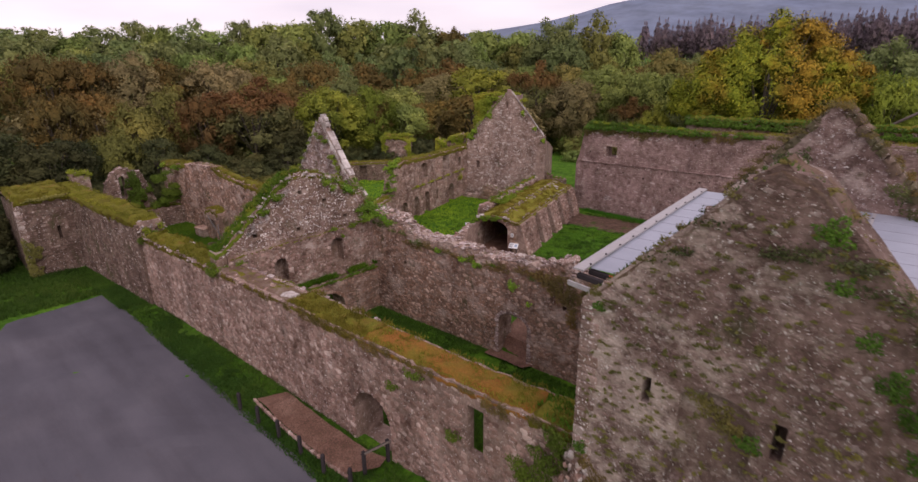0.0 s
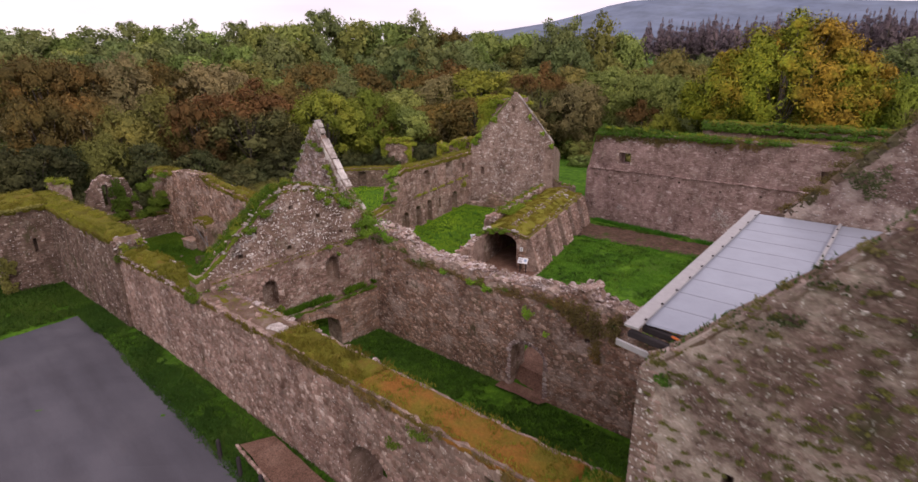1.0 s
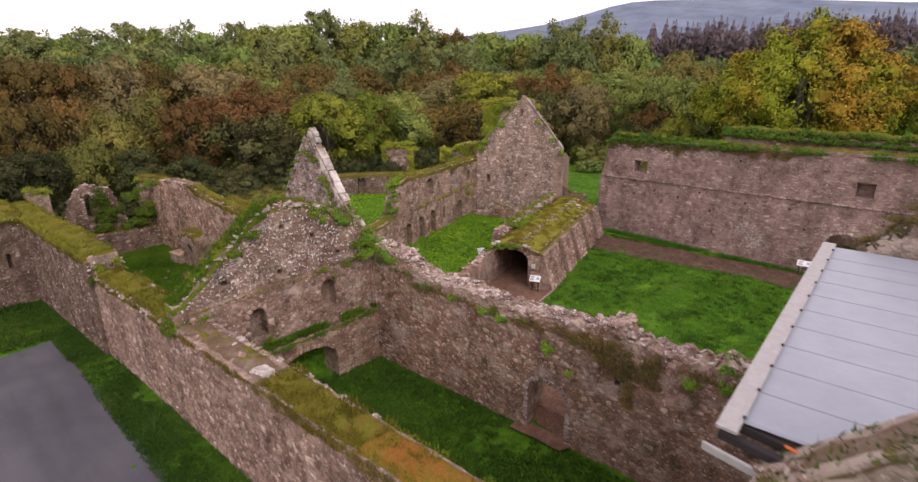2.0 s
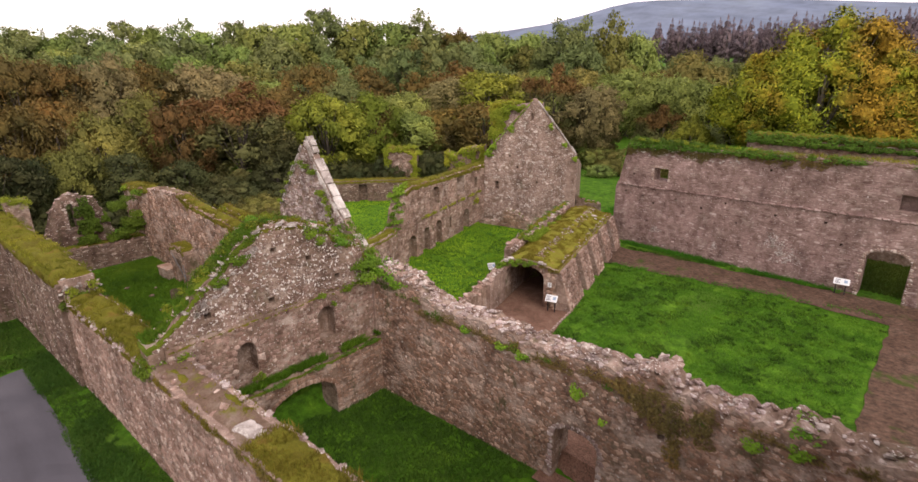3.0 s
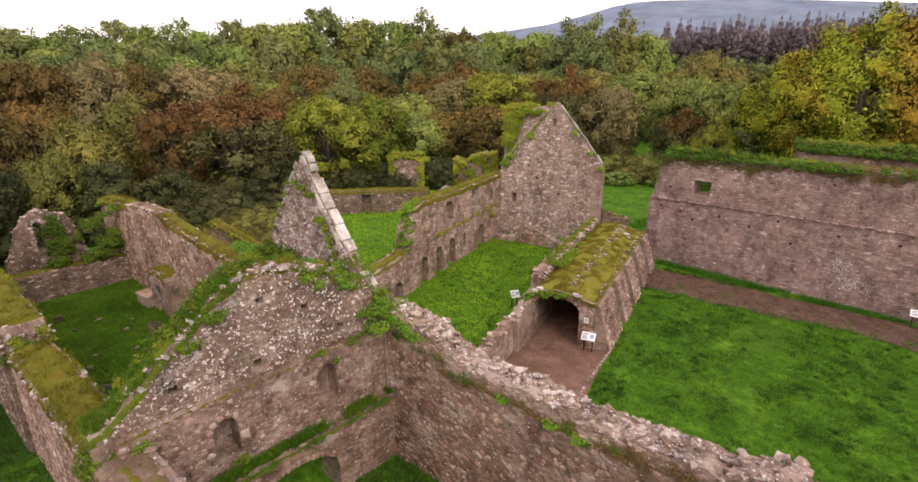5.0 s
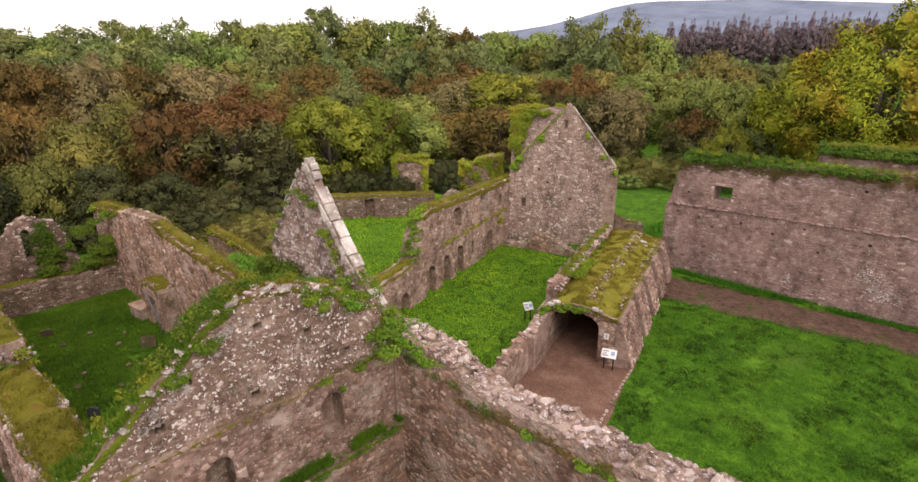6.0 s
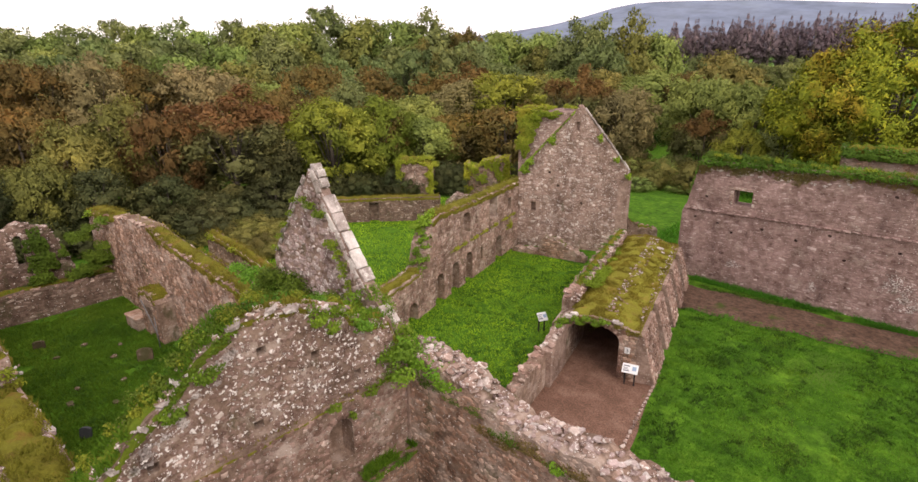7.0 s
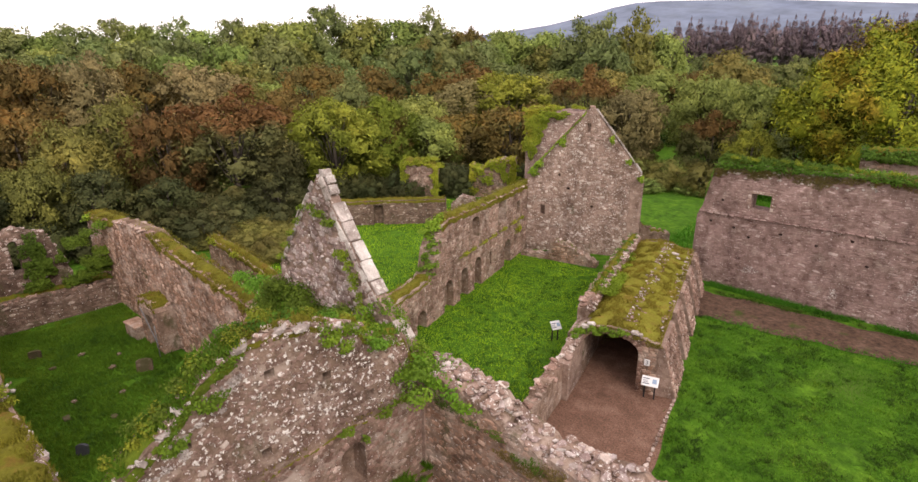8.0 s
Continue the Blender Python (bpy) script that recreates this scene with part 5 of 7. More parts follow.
# bracken and scrub behind the low back wall, dark undergrowth behind the far enclosure
for k in range(46):
    x_, y_ = rnd.uniform(-74, -56.5), rnd.uniform(29.2, 37.0)
    x_ -= max(0.0, y_ - 33) * 1.2
    plant("scrub", x_, y_, float(ground_h(x_, y_)) + rnd.uniform(0.7, 1.6), rnd.uniform(1.5, 2.4))
for k in range(26):
    f_ = k / 25
    x_, y_ = -71.5 + 16.0 * f_ + rnd.uniform(-1.5, 1.0), 47.5 + 20.0 * f_ + rnd.uniform(-1.0, 1.5)
    plant("dark_shrub", x_, y_, float(ground_h(x_, y_)) + rnd.uniform(2.0, 3.6), rnd.uniform(1.9, 2.8))
deg = 17.0
while deg < 34:
    x_, y_ = bearing(deg, rnd.uniform(188, 200))
    plant("dark", x_, y_, float(ground_h(x_, y_)) + rnd.uniform(6.5, 9.0), rnd.uniform(3.6, 5.0), "far")
    deg += 1.5

# far hills
def hills(name, dist, prof, mat, label):
    verts, faces = [], []
    for i, (deg, up) in enumerate(prof):
        x, y = bearing(deg, dist)
        x2, y2 = bearing(deg, dist * 0.72)
        verts += [(x2, y2, -10), ((x + x2) / 2, (y + y2) / 2, up * 0.55), (x, y, up)]
    for i in range(len(prof) - 1):
        for k in range(2):
            a = 3 * i + k
            faces.append((a, a + 3, a + 4, a + 1))
    return tagged(new(name, mesh_of(name, verts, faces, mat, True)), label, "hill", kind="structure")


# Blue-grey base colour carries the haze of distance.
hill_mat = ground_material("distant hillside blued for haze", [(0.35, (0.165, 0.20, 0.295)), (0.6, (0.185, 0.22, 0.31)), (0.8, (0.195, 0.235, 0.30))], 0.004, 0.012, 0.05)
hprof = [(d, 16 + 2600 * math.tan(radians(e)) + 3 * wave(d, 0, 0, 1.3)) for d, e in [(-60, 0.3), (-10, 0.9), (2, 1.9), (5.3, 2.3), (8.7, 2.75), (11.9, 3.5), (14.6, 4.2), (16.6, 4.5), (18.7, 4.6), (26.7, 4.45), (37.5, 3.6), (50, 3.2), (70, 3.0)]]
hills("backdrop", 2600, hprof, hill_mat, "distant hill coloured blue-grey for haze, under the overcast sky")

# ---- more of the walls: ledges, vaulted walk, roof ----
wa2 = wall("wall_south_2", (-60.0, y_outer(-60) - 0.2), (-39.75, y_outer(-39.75) - 0.2), 0.22, [(0, 4.9), (13, 5.2), (20.2, 5.4)], -2.4, mortar_dark, "older, thicker stretch of the outer wall", (), 0.06, seed=31)
wc_mid = wall("wall_cross_gable_middle", (-28.86, 11.9), (-28.86, 21.95), 0.15, [(0, 5.55), (10, 5.6)], -2.0, mortar_brown, "lower storey of the cross gable with two round-headed windows",
              [(u0 - 0.9, u1 - 0.9, z0, z1, k, None) for u0, u1, z0, z1, k, _ in c_holes[:3]] + [(1.5, 1.78, 3.0, 3.28, "flat", None)], 0.05, seed=32)
wc_low = wall("wall_cross_gable_foot", (-28.45, 12.9), (-28.45, 21.85), 0.42, [(0, 2.35), (9, 2.4)], -2.0, mortar_brown, "projecting foot of the cross gable with a grassy ledge over the arch",
              [(2.5, 6.0, -1.4, 1.55, "seg", None)], 0.06, seed=33)
turf(wc_low, 0.1, 8.9, turf_mat, 0.12, 0.04, 1500, blade_mat, 0.24, seed=1)
turf(wc_mid, 0.1, 10.0, moss_mat, 0.05, 0.02, 120, dry_blade_mat, 0.08, seed=2)

# vaulted cloister walk: vault body, battered buttresses
tw = wall("wall_vaulted_walk", (-30.5, 33.38), (-26.2, 34.58), 15.0,
          [(0, 2.35), (0.5, 2.6), (0.9, 2.85), (1.4, 3.05), (2.2, 3.2), (3.4, 3.0), (4.45, 2.75)], -0.8, mortar_brown, "vaulted cloister walk with a mossy roof and a dark arched mouth",
          [(0.85, 3.55, -0.5, 2.8, "seg", 13.5)], 0.06, 0.3, seed=34)
wedges = []
for k, (a, b) in enumerate(((0.0, 3.2), (4.2, 6.2), (7.2, 9.2), (10.2, 12.2), (13.2, 15.0))):
    verts = [(4.4, a, -0.6), (5.65, a, -0.6), (4.68, a, 2.65), (4.4, a, 2.65), (4.4, b, -0.6), (5.65, b, -0.6), (4.68, b, 2.65), (4.4, b, 2.65)]
    ob = part("buttress", mesh_of("buttress", verts, [(0, 1, 2, 3), (7, 6, 5, 4), (1, 5, 6, 2), (2, 6, 7, 3), (4, 5, 1, 0)], mortar_warm), tw.ob, "battered rubble buttress")
    wedges.append((a, b))
turf(tw, 0.7, 4.5, roof_moss_mat, 0.1, 0.0, 420, dry_blade_mat, 0.1, seed=3, rough=0.12, depth=(0.05, 15.0), name="moss_roof", label="moss and thin grass over the vault")
ra, rb = tw.m @ Vector((0.78, 1.7, 0)), tw.m @ Vector((0.78, 15.0, 0))
ridge = wall("wall_vaulted_walk_side", (ra.x, ra.y), (rb.x, rb.y), 0.8, [(0, 3.1), (1.0, 3.45), (3, 3.4), (6, 3.5), (10, 3.4), (13.3, 3.3)], 2.3, mortar_brown, "broken side wall standing above the vault", (), 0.2, 0.25, seed=44)
turf(ridge, 1.6, 13.0, moss_mat, 0.14, 0.0, 160, blade_mat, 0.12, seed=4, rough=0.14, name="ridge_turf", label="grass on the broken side wall")
crest(ridge, stone_pale, 0.0, 13.2, 9, (0.28, 0.2), True, (-0.03, 0.25), seed=44)
crest(ridge, stone_warm, 0.0, 2.0, 14, (0.36, 0.2), True, seed=45)
rr = random.Random(8)
for k in range(250):
    v_ = rr.uniform(0.8, 14.5)
    band = rr.choice((2.7, 2.8, 3.1, 4.3))
    u_ = band + rr.gauss(0, 0.1)
    s_ = rr.uniform(0.07, 0.2)
    part("stone", shape_mesh("rock", rr.randrange(7), rr.choice((stone_pale, stone_white, stone_warm))), tw.ob, m=Matrix.Translation((u_, v_, tw.top(min(4.4, u_)) + 0.12)) @ pose(0, 0, 0, rr.uniform(0, 40), 0, rr.uniform(0, 360)) @ Matrix.Diagonal((s_ * 1.4, s_, s_ * 0.7, 1)))
for k, (u_, v_, s_) in enumerate(((3.5, 12.8, 0.55), (3.75, 12.2, 0.3), (1.15, 0.1, 0.5), (3.3, 0.0, 0.45), (3.5, 0.1, 0.4), (0.9, 0.0, 0.5))):
    part("stone", shape_mesh("rock", k, stone_white), tw.ob, m=Matrix.Translation((u_, v_, tw.top(u_) + 0.12)) @ Matrix.Diagonal((s_ * 1.3, s_, s_ * 0.6, 1)))

# roof of sheets between the two gables
roof = holder("sheet_roof", pose(0, 0, 0), "flat roof of pale blue-grey sheets between two stone gables", "roof", kind="structure")
sheet_n = 10


def corner(f, y, up):
    x = -7.6 - (y - 12.3) * 0.06 + f
    return (x, y + 0.055 * f, 10.42 + (y - 12.3) * 0.02 + up + 0.012 * f)


for k in range(sheet_n):
    y0, y1 = 12.75 + k * 0.98, 12.75 + (k + 1) * 0.98 + 0.06
    for a, b in ((0.35, 2.75), (2.7, 5.9), (5.85, 8.6)):
        lap = 0.035
        verts = [corner(a, y0, 0), corner(b, y0, 0), corner(b, y1, lap), corner(a, y1, lap)]
        mid = [corner(a, y0 + 0.05, 0.03), corner(b, y0 + 0.05, 0.03), corner(b, y1, lap + 0.012), corner(a, y1, lap + 0.012)]
        part("roof_sheet", mesh_of("roof_sheet", verts + mid, [(0, 1, 5, 4), (4, 5, 6, 7), (3, 2, 1, 0), (1, 2, 6, 5), (3, 0, 4, 7), (2, 3, 7, 6)], sheet_mat), roof)
for k in range(1, sheet_n):
    y = 12.75 + k * 0.98
    a, b = corner(0.4, y, 0.0), corner(8.6, y, 0.0)
    seam_v = [(a[0], a[1] - 0.014, a[2] + 0.035), (b[0], b[1] - 0.014, b[2] + 0.035), (b[0], b[1] + 0.014, b[2] + 0.035), (a[0], a[1] + 0.014, a[2] + 0.035)]
    part("seam", mesh_of("seam", seam_v + [(x, y_, z + 0.015) for x, y_, z in seam_v], [(3, 2, 1, 0), (4, 5, 6, 7), (0, 1, 5, 4), (1, 2, 6, 5), (2, 3, 7, 6), (3, 0, 4, 7)], seam_mat), roof, "dark lap between two sheets")
for f, wide in ((0.22, 0.32), (2.72, 0.09), (5.9, 0.09)):
    pts = [(-7.6 - (y - 12.3) * 0.06 + f, y, 10.49 + (y - 12.3) * 0.02 + 0.03 * (f > 1)) for y in (12.3, 22.75)]
    (xa, ya, za), (xb, yb_, zb) = pts
    h = wide / 2
    v8 = [(xa - h, ya, za), (xa + h, ya, za), (xb + h, yb_, zb), (xb - h, yb_, zb)]
    part("flashing", mesh_of("flashing", v8 + [(x, y, z + 0.05) for x, y, z in v8], [(3, 2, 1, 0), (4, 5, 6, 7), (0, 1, 5, 4), (1, 2, 6, 5), (2, 3, 7, 6), (3, 0, 4, 7)], flashing_mat), roof, "dull white flashing strip")
    for q in range(11):
        y = 12.7 + q * 0.93
        part("bolt", box_mesh("bolt", 0.05, 0.06, 0.04, timber_mat, 0.01), roof, m=pose(-7.6 - (y - 12.3) * 0.06 + f + (0.16 if f < 1 else 0), y, 10.58 + (y - 12.3) * 0.02))
for x0_, y0_, z0_, l_, tilt_ in ((-6.75, 12.45, 10.22, 2.6, -6), (-6.65, 12.75, 10.3, 2.4, -5)):
    part("rafter", box_mesh("rafter", l_, 0.14, 0.16, timber_mat, 0.02), roof, "dark timber under the roof edge", m=pose(x0_ + 0.5, y0_, z0_, 0, 0, tilt_))
part("fascia", box_mesh("fascia", 1.6, 0.07, 0.14, flashing_mat, 0.01), roof, m=pose(-6.9, 12.22, 10.05, 0, 0, -8))
part("netting", box_mesh("netting", 0.28, 0.06, 0.05, orange_mat, 0.02), roof, "scrap of orange netting", m=pose(-6.5, 12.6, 10.42, 0, 5, -8))

# ---- coping slabs of the gables ----
def worn_slab(rnd2, lx, ly, lz, mat):
    """A coping slab with chipped, uneven edges."""
    bm = bmesh.new()
    bmesh.ops.create_cube(bm, size=1.0)
    bmesh.ops.subdivide_edges(bm, edges=bm.edges[:], cuts=2, use_grid_fill=True)
    chip = Vector((rnd2.choice((-0.5, 0.5)), rnd2.choice((-0.5, 0.5)), 0.5))
    for v in bm.verts:
        big = sum(abs(abs(c) - 0.5) < 0.01 for c in v.co)
        v.co = (v.co.x * lx * (1 if big < 2 else rnd2.uniform(0.9, 1.02)), v.co.y * ly * (1 if big < 2 else rnd2.uniform(0.84, 1.03)), v.co.z * lz * (1 if big < 2 else rnd2.uniform(0.7, 1.0)) + rnd2.uniform(-0.012, 0.012)) if (v.co - chip).length > 0.2 else (v.co.x * lx * 0.78, v.co.y * ly * 0.7, v.co.z * lz * 0.2)
    me = bpy.data.meshes.new("coping_slab")
    bm.to_mesh(me)
    bm.free()
    me.materials.append(mat)
    return me


def coping(w, a, b, n, mat, over=0.08, thick=0.12, gaps=(), depth=None, seed=0, rough=1.0):
    rnd2 = random.Random(seed + 4)
    (ua, za), (ub, zb) = a, b
    tilt = math.degrees(math.atan2(zb - za, ub - ua))
    length = math.hypot(ub - ua, zb - za) / n
    lo, hi = depth or (-over, w.thick + over)
    cuts = [0.0] + sorted((k + rnd2.uniform(-0.28, 0.28)) / n for k in range(1, n)) + [1.0]
    for k in range(n):
        if k in gaps:
            continue
        f = (cuts[k] + cuts[k + 1]) / 2
        me = worn_slab(rnd2, length * n * (cuts[k + 1] - cuts[k]) * rnd2.uniform(0.93, 0.985), (hi - lo) * rnd2.uniform(0.8, 1.0), thick * rnd2.uniform(0.8, 1.2), mat)
        part("coping_slab", me, w.ob, m=Matrix.Translation((ua + (ub - ua) * f, (lo + hi) / 2 + rough * rnd2.uniform(-0.05, 0.05), za + (zb - za) * f + rough * rnd2.uniform(-0.015, 0.03))) @ pose(0, 0, 0, rough * rnd2.uniform(-4, 4), -tilt + rough * rnd2.uniform(-3.5, 3.5), rough * rnd2.uniform(-4, 4)))


coping(gb, (4.2, 11.0), (6.45, 8.2), 5, stone_white, 0.05, 0.1, seed=1, rough=0.7)
coping(gb, (7.2, 7.5), (7.85, 7.0), 1, stone_white, 0.05, 0.14, seed=2)
coping(gb, (3.65, 12.1), (4.15, 11.3), 3, stone_white, 0.0, 0.12, seed=3)
coping(gb, (0.1, 7.9), (3.2, 11.85), 9, stone_white, 0.05, 0.09, depth=(-0.06, 0.22), gaps=(3, 7, 8), seed=4)
coping(gd, (5.15, 11.9), (8.95, 7.05), 7, stone_white, 0.06, 0.12, depth=(-0.1, 0.45), seed=5)
coping(gd, (0.4, 7.3), (4.4, 11.75), 7, stone_warm, 0.04, 0.1, gaps=(0, 2), seed=6)
coping(fg, (0.1, 10.45), (3.3, 14.1), 14, mossy_stone, 0.1, 0.3, seed=8)
coping(fg, (3.6, 14.1), (6.85, 10.5), 14, mossy_stone, 0.1, 0.3, seed=9)
rb = random.Random(61)
for (ua_, za_), (ub_, zb_), n_ in (((4.1, 10.75), (6.3, 7.95), 9), ((3.6, 11.8), (4.0, 11.1), 2), ((3.1, 11.6), (0.3, 8.0), 9)):
    for k in range(n_):
        f = (k + 0.5) / n_
        l_, h_ = rb.uniform(0.36, 0.52), rb.uniform(0.24, 0.4)
        part("stone", shape_mesh("block", rb.choice((0, 4, 7)), stone_white), gb.ob, m=Matrix.Translation((ua_ + (ub_ - ua_) * f, -0.01, za_ + (zb_ - za_) * f + rb.uniform(-0.08, 0.03))) @ pose(0, 0, 0, 0, math.degrees(math.atan2(za_ - zb_, ub_ - ua_)) + rb.uniform(-5, 5), 0) @ Matrix.Diagonal((l_, rb.uniform(0.02, 0.05), h_ if n_ != 9 or ua_ > 4 else h_ * 0.6, 1)))
for u_, z_, s_ in ((3.5, 11.98, 0.45), (3.3, 11.78, 0.4), (3.8, 11.8, 0.4)):
    part("stone", shape_mesh("rock", 2, stone_white), gb.ob, m=Matrix.Translation((u_, 0.23, z_)) @ Matrix.Diagonal((s_, 0.55, s_ * 0.8, 1)))
part("stone", shape_mesh("rock", 4, stone_warm), gd.ob, m=Matrix.Translation((4.8, 0.4, 12.0)) @ Matrix.Diagonal((0.7, 0.8, 0.4, 1)))

# kerb of the cloister walk
rk = random.Random(3)
kerb = holder("stone_kerb", pose(0, 0, 0), "low kerb of rough stones between gravel and lawn", "kerb", kind="structure")
for k in range(30):
    f = k / 29
    x, y = (-25.25 + 1.3 * f * 1.6, 34.7 - 5.2 * f * 2) if f < 0.5 else (-24.2 + 1.3 * (f - 0.5) * 2, 29.5 - 5.8 * (f - 0.5) * 2)
    part("stone", shape_mesh("rock", rk.randrange(7), stone_pale), kerb, m=Matrix.Translation((x, y, 0.06)) @ pose(0, 0, 0, 0, 0, 100 + rk.uniform(-15, 15)) @ Matrix.Diagonal((0.48, 0.24, 0.22, 1)))

# church string course
for k in range(72):
    u = 0.2 + k * 0.49
    z = 5.2 + u * 0.02
    part("stone", shape_mesh("block", rk.choice((1, 2, 4, 5, 7, 8)), stone_church), we.ob, m=Matrix.Translation((u + 0.2, 0, z)) @ Matrix.Diagonal((0.46, rk.uniform(0.1, 0.17), 0.13, 1)))

# ---- turf on the wall heads ----
turf(wa, 0.0, 20.0, moss_mat, 0.26, 0.22, 160, dry_blade_mat, 0.16, seed=10, rough=0.24, depth=(-0.28, 1.62))
turf(wa, 20.4, 31.0, moss_mat, 0.18, 0.06, 260, dry_blade_mat, 0.16, seed=11, rough=0.24)
turf(wa, 31.6, 33.2, moss_mat, 0.1, 0.0, 60, dry_blade_mat, 0.08, seed=88, depth=(0.2, 1.0))
turf(wa, 34.5, 36.6, moss_mat, 0.1, 0.0, 60, dry_blade_mat, 0.08, seed=89, depth=(0.75, 1.5))
turf(wa, 30.8, 38.2, bare_mat, 0.06, 0.0, 14, dry_blade_mat, 0.1, seed=12, rough=0.05, name="bare_cap", label="bare earthy mortar cap")
turf(wa, 38.0, 43.5, moss_mat, 0.16, 0.05, 260, dry_blade_mat, 0.16, seed=13, rough=0.18)
turf(wa, 43.3, 51.6, rust_moss_mat, 0.15, 0.04, 220, dry_blade_mat, 0.1, seed=14, label="rust-tinged moss on the wall head")
turf(wa, 51.5, 53.1, moss_mat, 0.2, 0.08, 220, blade_mat, 0.16, seed=15)
turf(wg, 0.3, 6.0, moss_mat, 0.25, 0.12, 150, dry_blade_mat, 0.16, seed=16)
turf(wg, 6.2, 12.5, bare_mat, 0.08, 0.0, 30, dry_blade_mat, 0.1, seed=17, rough=0.05, name="bare_cap", label="bare stone cap with a little grass")
turf(wg, 12.2, 25.0, moss_mat, 0.2, 0.08, 150, dry_blade_mat, 0.14, seed=18)
turf(wt, 0.0, 4.0, moss_mat, 0.3, 0.12, 140, dry_blade_mat, 0.18, seed=19, rough=0.3)
turf(wf, 0.1, 7.9, moss_mat, 0.12, 0.0, 60, blade_mat, 0.12, seed=21, depth=(0.5, 2.2))
turf(wc, 0.3, 5.2, turf_mat, 0.16, 0.08, 420, blade_mat, 0.2, seed=22)
turf(wc, 5.1, 8.6, moss_mat, 0.14, 0.04, 220, dry_blade_mat, 0.12, seed=23)
turf(wc, 8.5, 10.9, moss_mat, 0.14, 0.06, 160, blade_mat, 0.16, seed=24)
turf(wd, 0.0, 4.8, moss_mat, 0.12, 0.04, 120, dry_blade_mat, 0.1, seed=25)
turf(wd, 6.2, 22.2, moss_mat, 0.15, 0.08, 120, dry_blade_mat, 0.12, seed=26)
turf(fw, 0.1, 13.5, moss_mat, 0.14, 0.06, 80, dry_blade_mat, 0.14, seed=27)
turf(we, 0.5, 11.2, moss_mat, 0.12, 0.0, 60, blade_mat, 0.25, seed=28)
turf(we, 11.0, 35.0, bare_mat, 0.06, 0.03, 90, dry_blade_mat, 0.22, seed=36, name="bare_cap", label="bare coping of the church wall with grass tufts")
turf(we2, 0.1, 29.0, moss_mat, 0.2, 0.1, 30, blade_mat, 0.2, seed=29)
turf(low2, 0.05, 10.3, moss_mat, 0.2, 0.1, 100, dry_blade_mat, 0.16, seed=30)
turf(fs1, 0.0, 4.0, moss_mat, 0.2, 0.1, 40, dry_blade_mat, 0.16, seed=31)
turf(tur, 0.0, 3.0, moss_mat, 0.2, 0.1, 60, dry_blade_mat, 0.16, seed=32)
turf(st2, 2.9, 4.8, bare_mat, 0.06, 0.0, 60, blade_mat, 0.1, seed=33)
turf(st3, 0.1, 2.1, moss_mat, 0.1, 0.0, 100, blade_mat, 0.1, seed=34)
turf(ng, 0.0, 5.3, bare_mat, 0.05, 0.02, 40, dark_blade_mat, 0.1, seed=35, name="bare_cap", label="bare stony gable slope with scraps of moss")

# ---- rubble on broken heads ----
crest(wb, stone_pale, 0.0, 22.0, 13, (0.3, 0.2), True, seed=1, lift=0.0)
crest(wb, stone_gable, 0.0, 18.0, 16, (0.23, 0.2), True, seed=47, lift=0.02)
crest(wb, stone_white, 0.0, 22.0, 2, (0.22, 0.2), True, seed=41, lift=0.03)
crest(wb, stone_pale, 1.4, 3.3, 26, (0.27, 0.3), True, seed=2, lift=0.15)
crest(wb, stone_pale, 14.1, 15.3, 14, (0.4, 0.3), True, seed=3, lift=0.1)
crest(st, stone_warm, 0.0, 8.0, 13, (0.3, 0.2), True, seed=4)
crest(st_b, stone_pale, 0.0, 2.7, 9, (0.26, 0.2), True, seed=46)
crest(st2, stone_pale, 0.2, 6.2, 8, (0.3, 0.2), True, seed=5)
crest(wf2, stone_pale, 0.1, 4.9, 9, (0.28, 0.2), True, seed=6)
crest(wc, stone_pale, 0.6, 10.9, 8, (0.26, 0.2), True, (0.0, 0.3), seed=7, lift=0.05)
crest(wc, stone_white, 1.0, 8.6, 3, (0.36, 0.2), True, (-0.02, 0.2), seed=63, lift=-0.05)
crest(wa, stone_white, 19.2, 20.15, 12, (0.42, 0.2), True, seed=8)
crest(wa, stone_gable, 20.3, 31.0, 4, (0.3, 0.2), True, (-0.04, 0.15), seed=61)
crest(wa, stone_gable, 20.3, 43.0, 3, (0.26, 0.2), True, (1.35, 1.54), seed=62)
crest(wa, stone_warm, 31.0, 38.0, 3, (0.3, 0.2), True, seed=9)
crest(wg, stone_warm, 0.0, 12.0, 4, (0.32, 0.2), True, (-0.02, 0.3), seed=10)
crest(wd, stone_warm, 4.6, 20.0, 4, (0.26, 0.2), True, (-0.02, 0.25), seed=11)
crest(fw2, stone_pale, 0.1, 3.0, 8, (0.3, 0.2), True, seed=12)
crest(ng, stone_pale, 0.0, 3.6, 5, (0.22, 0.2), True, seed=13)
crest(wf, stone_warm, 0.1, 7.9, 5, (0.3, 0.2), True, (0.0, 0.6), seed=14)
crest(st3, stone_warm, 0.1, 2.0, 8, (0.3, 0.2), True, seed=15)

# ---- ivy and ferns ----
FERN = "bright green ferns and ivy rooted in the wall head"
rv = random.Random(21)
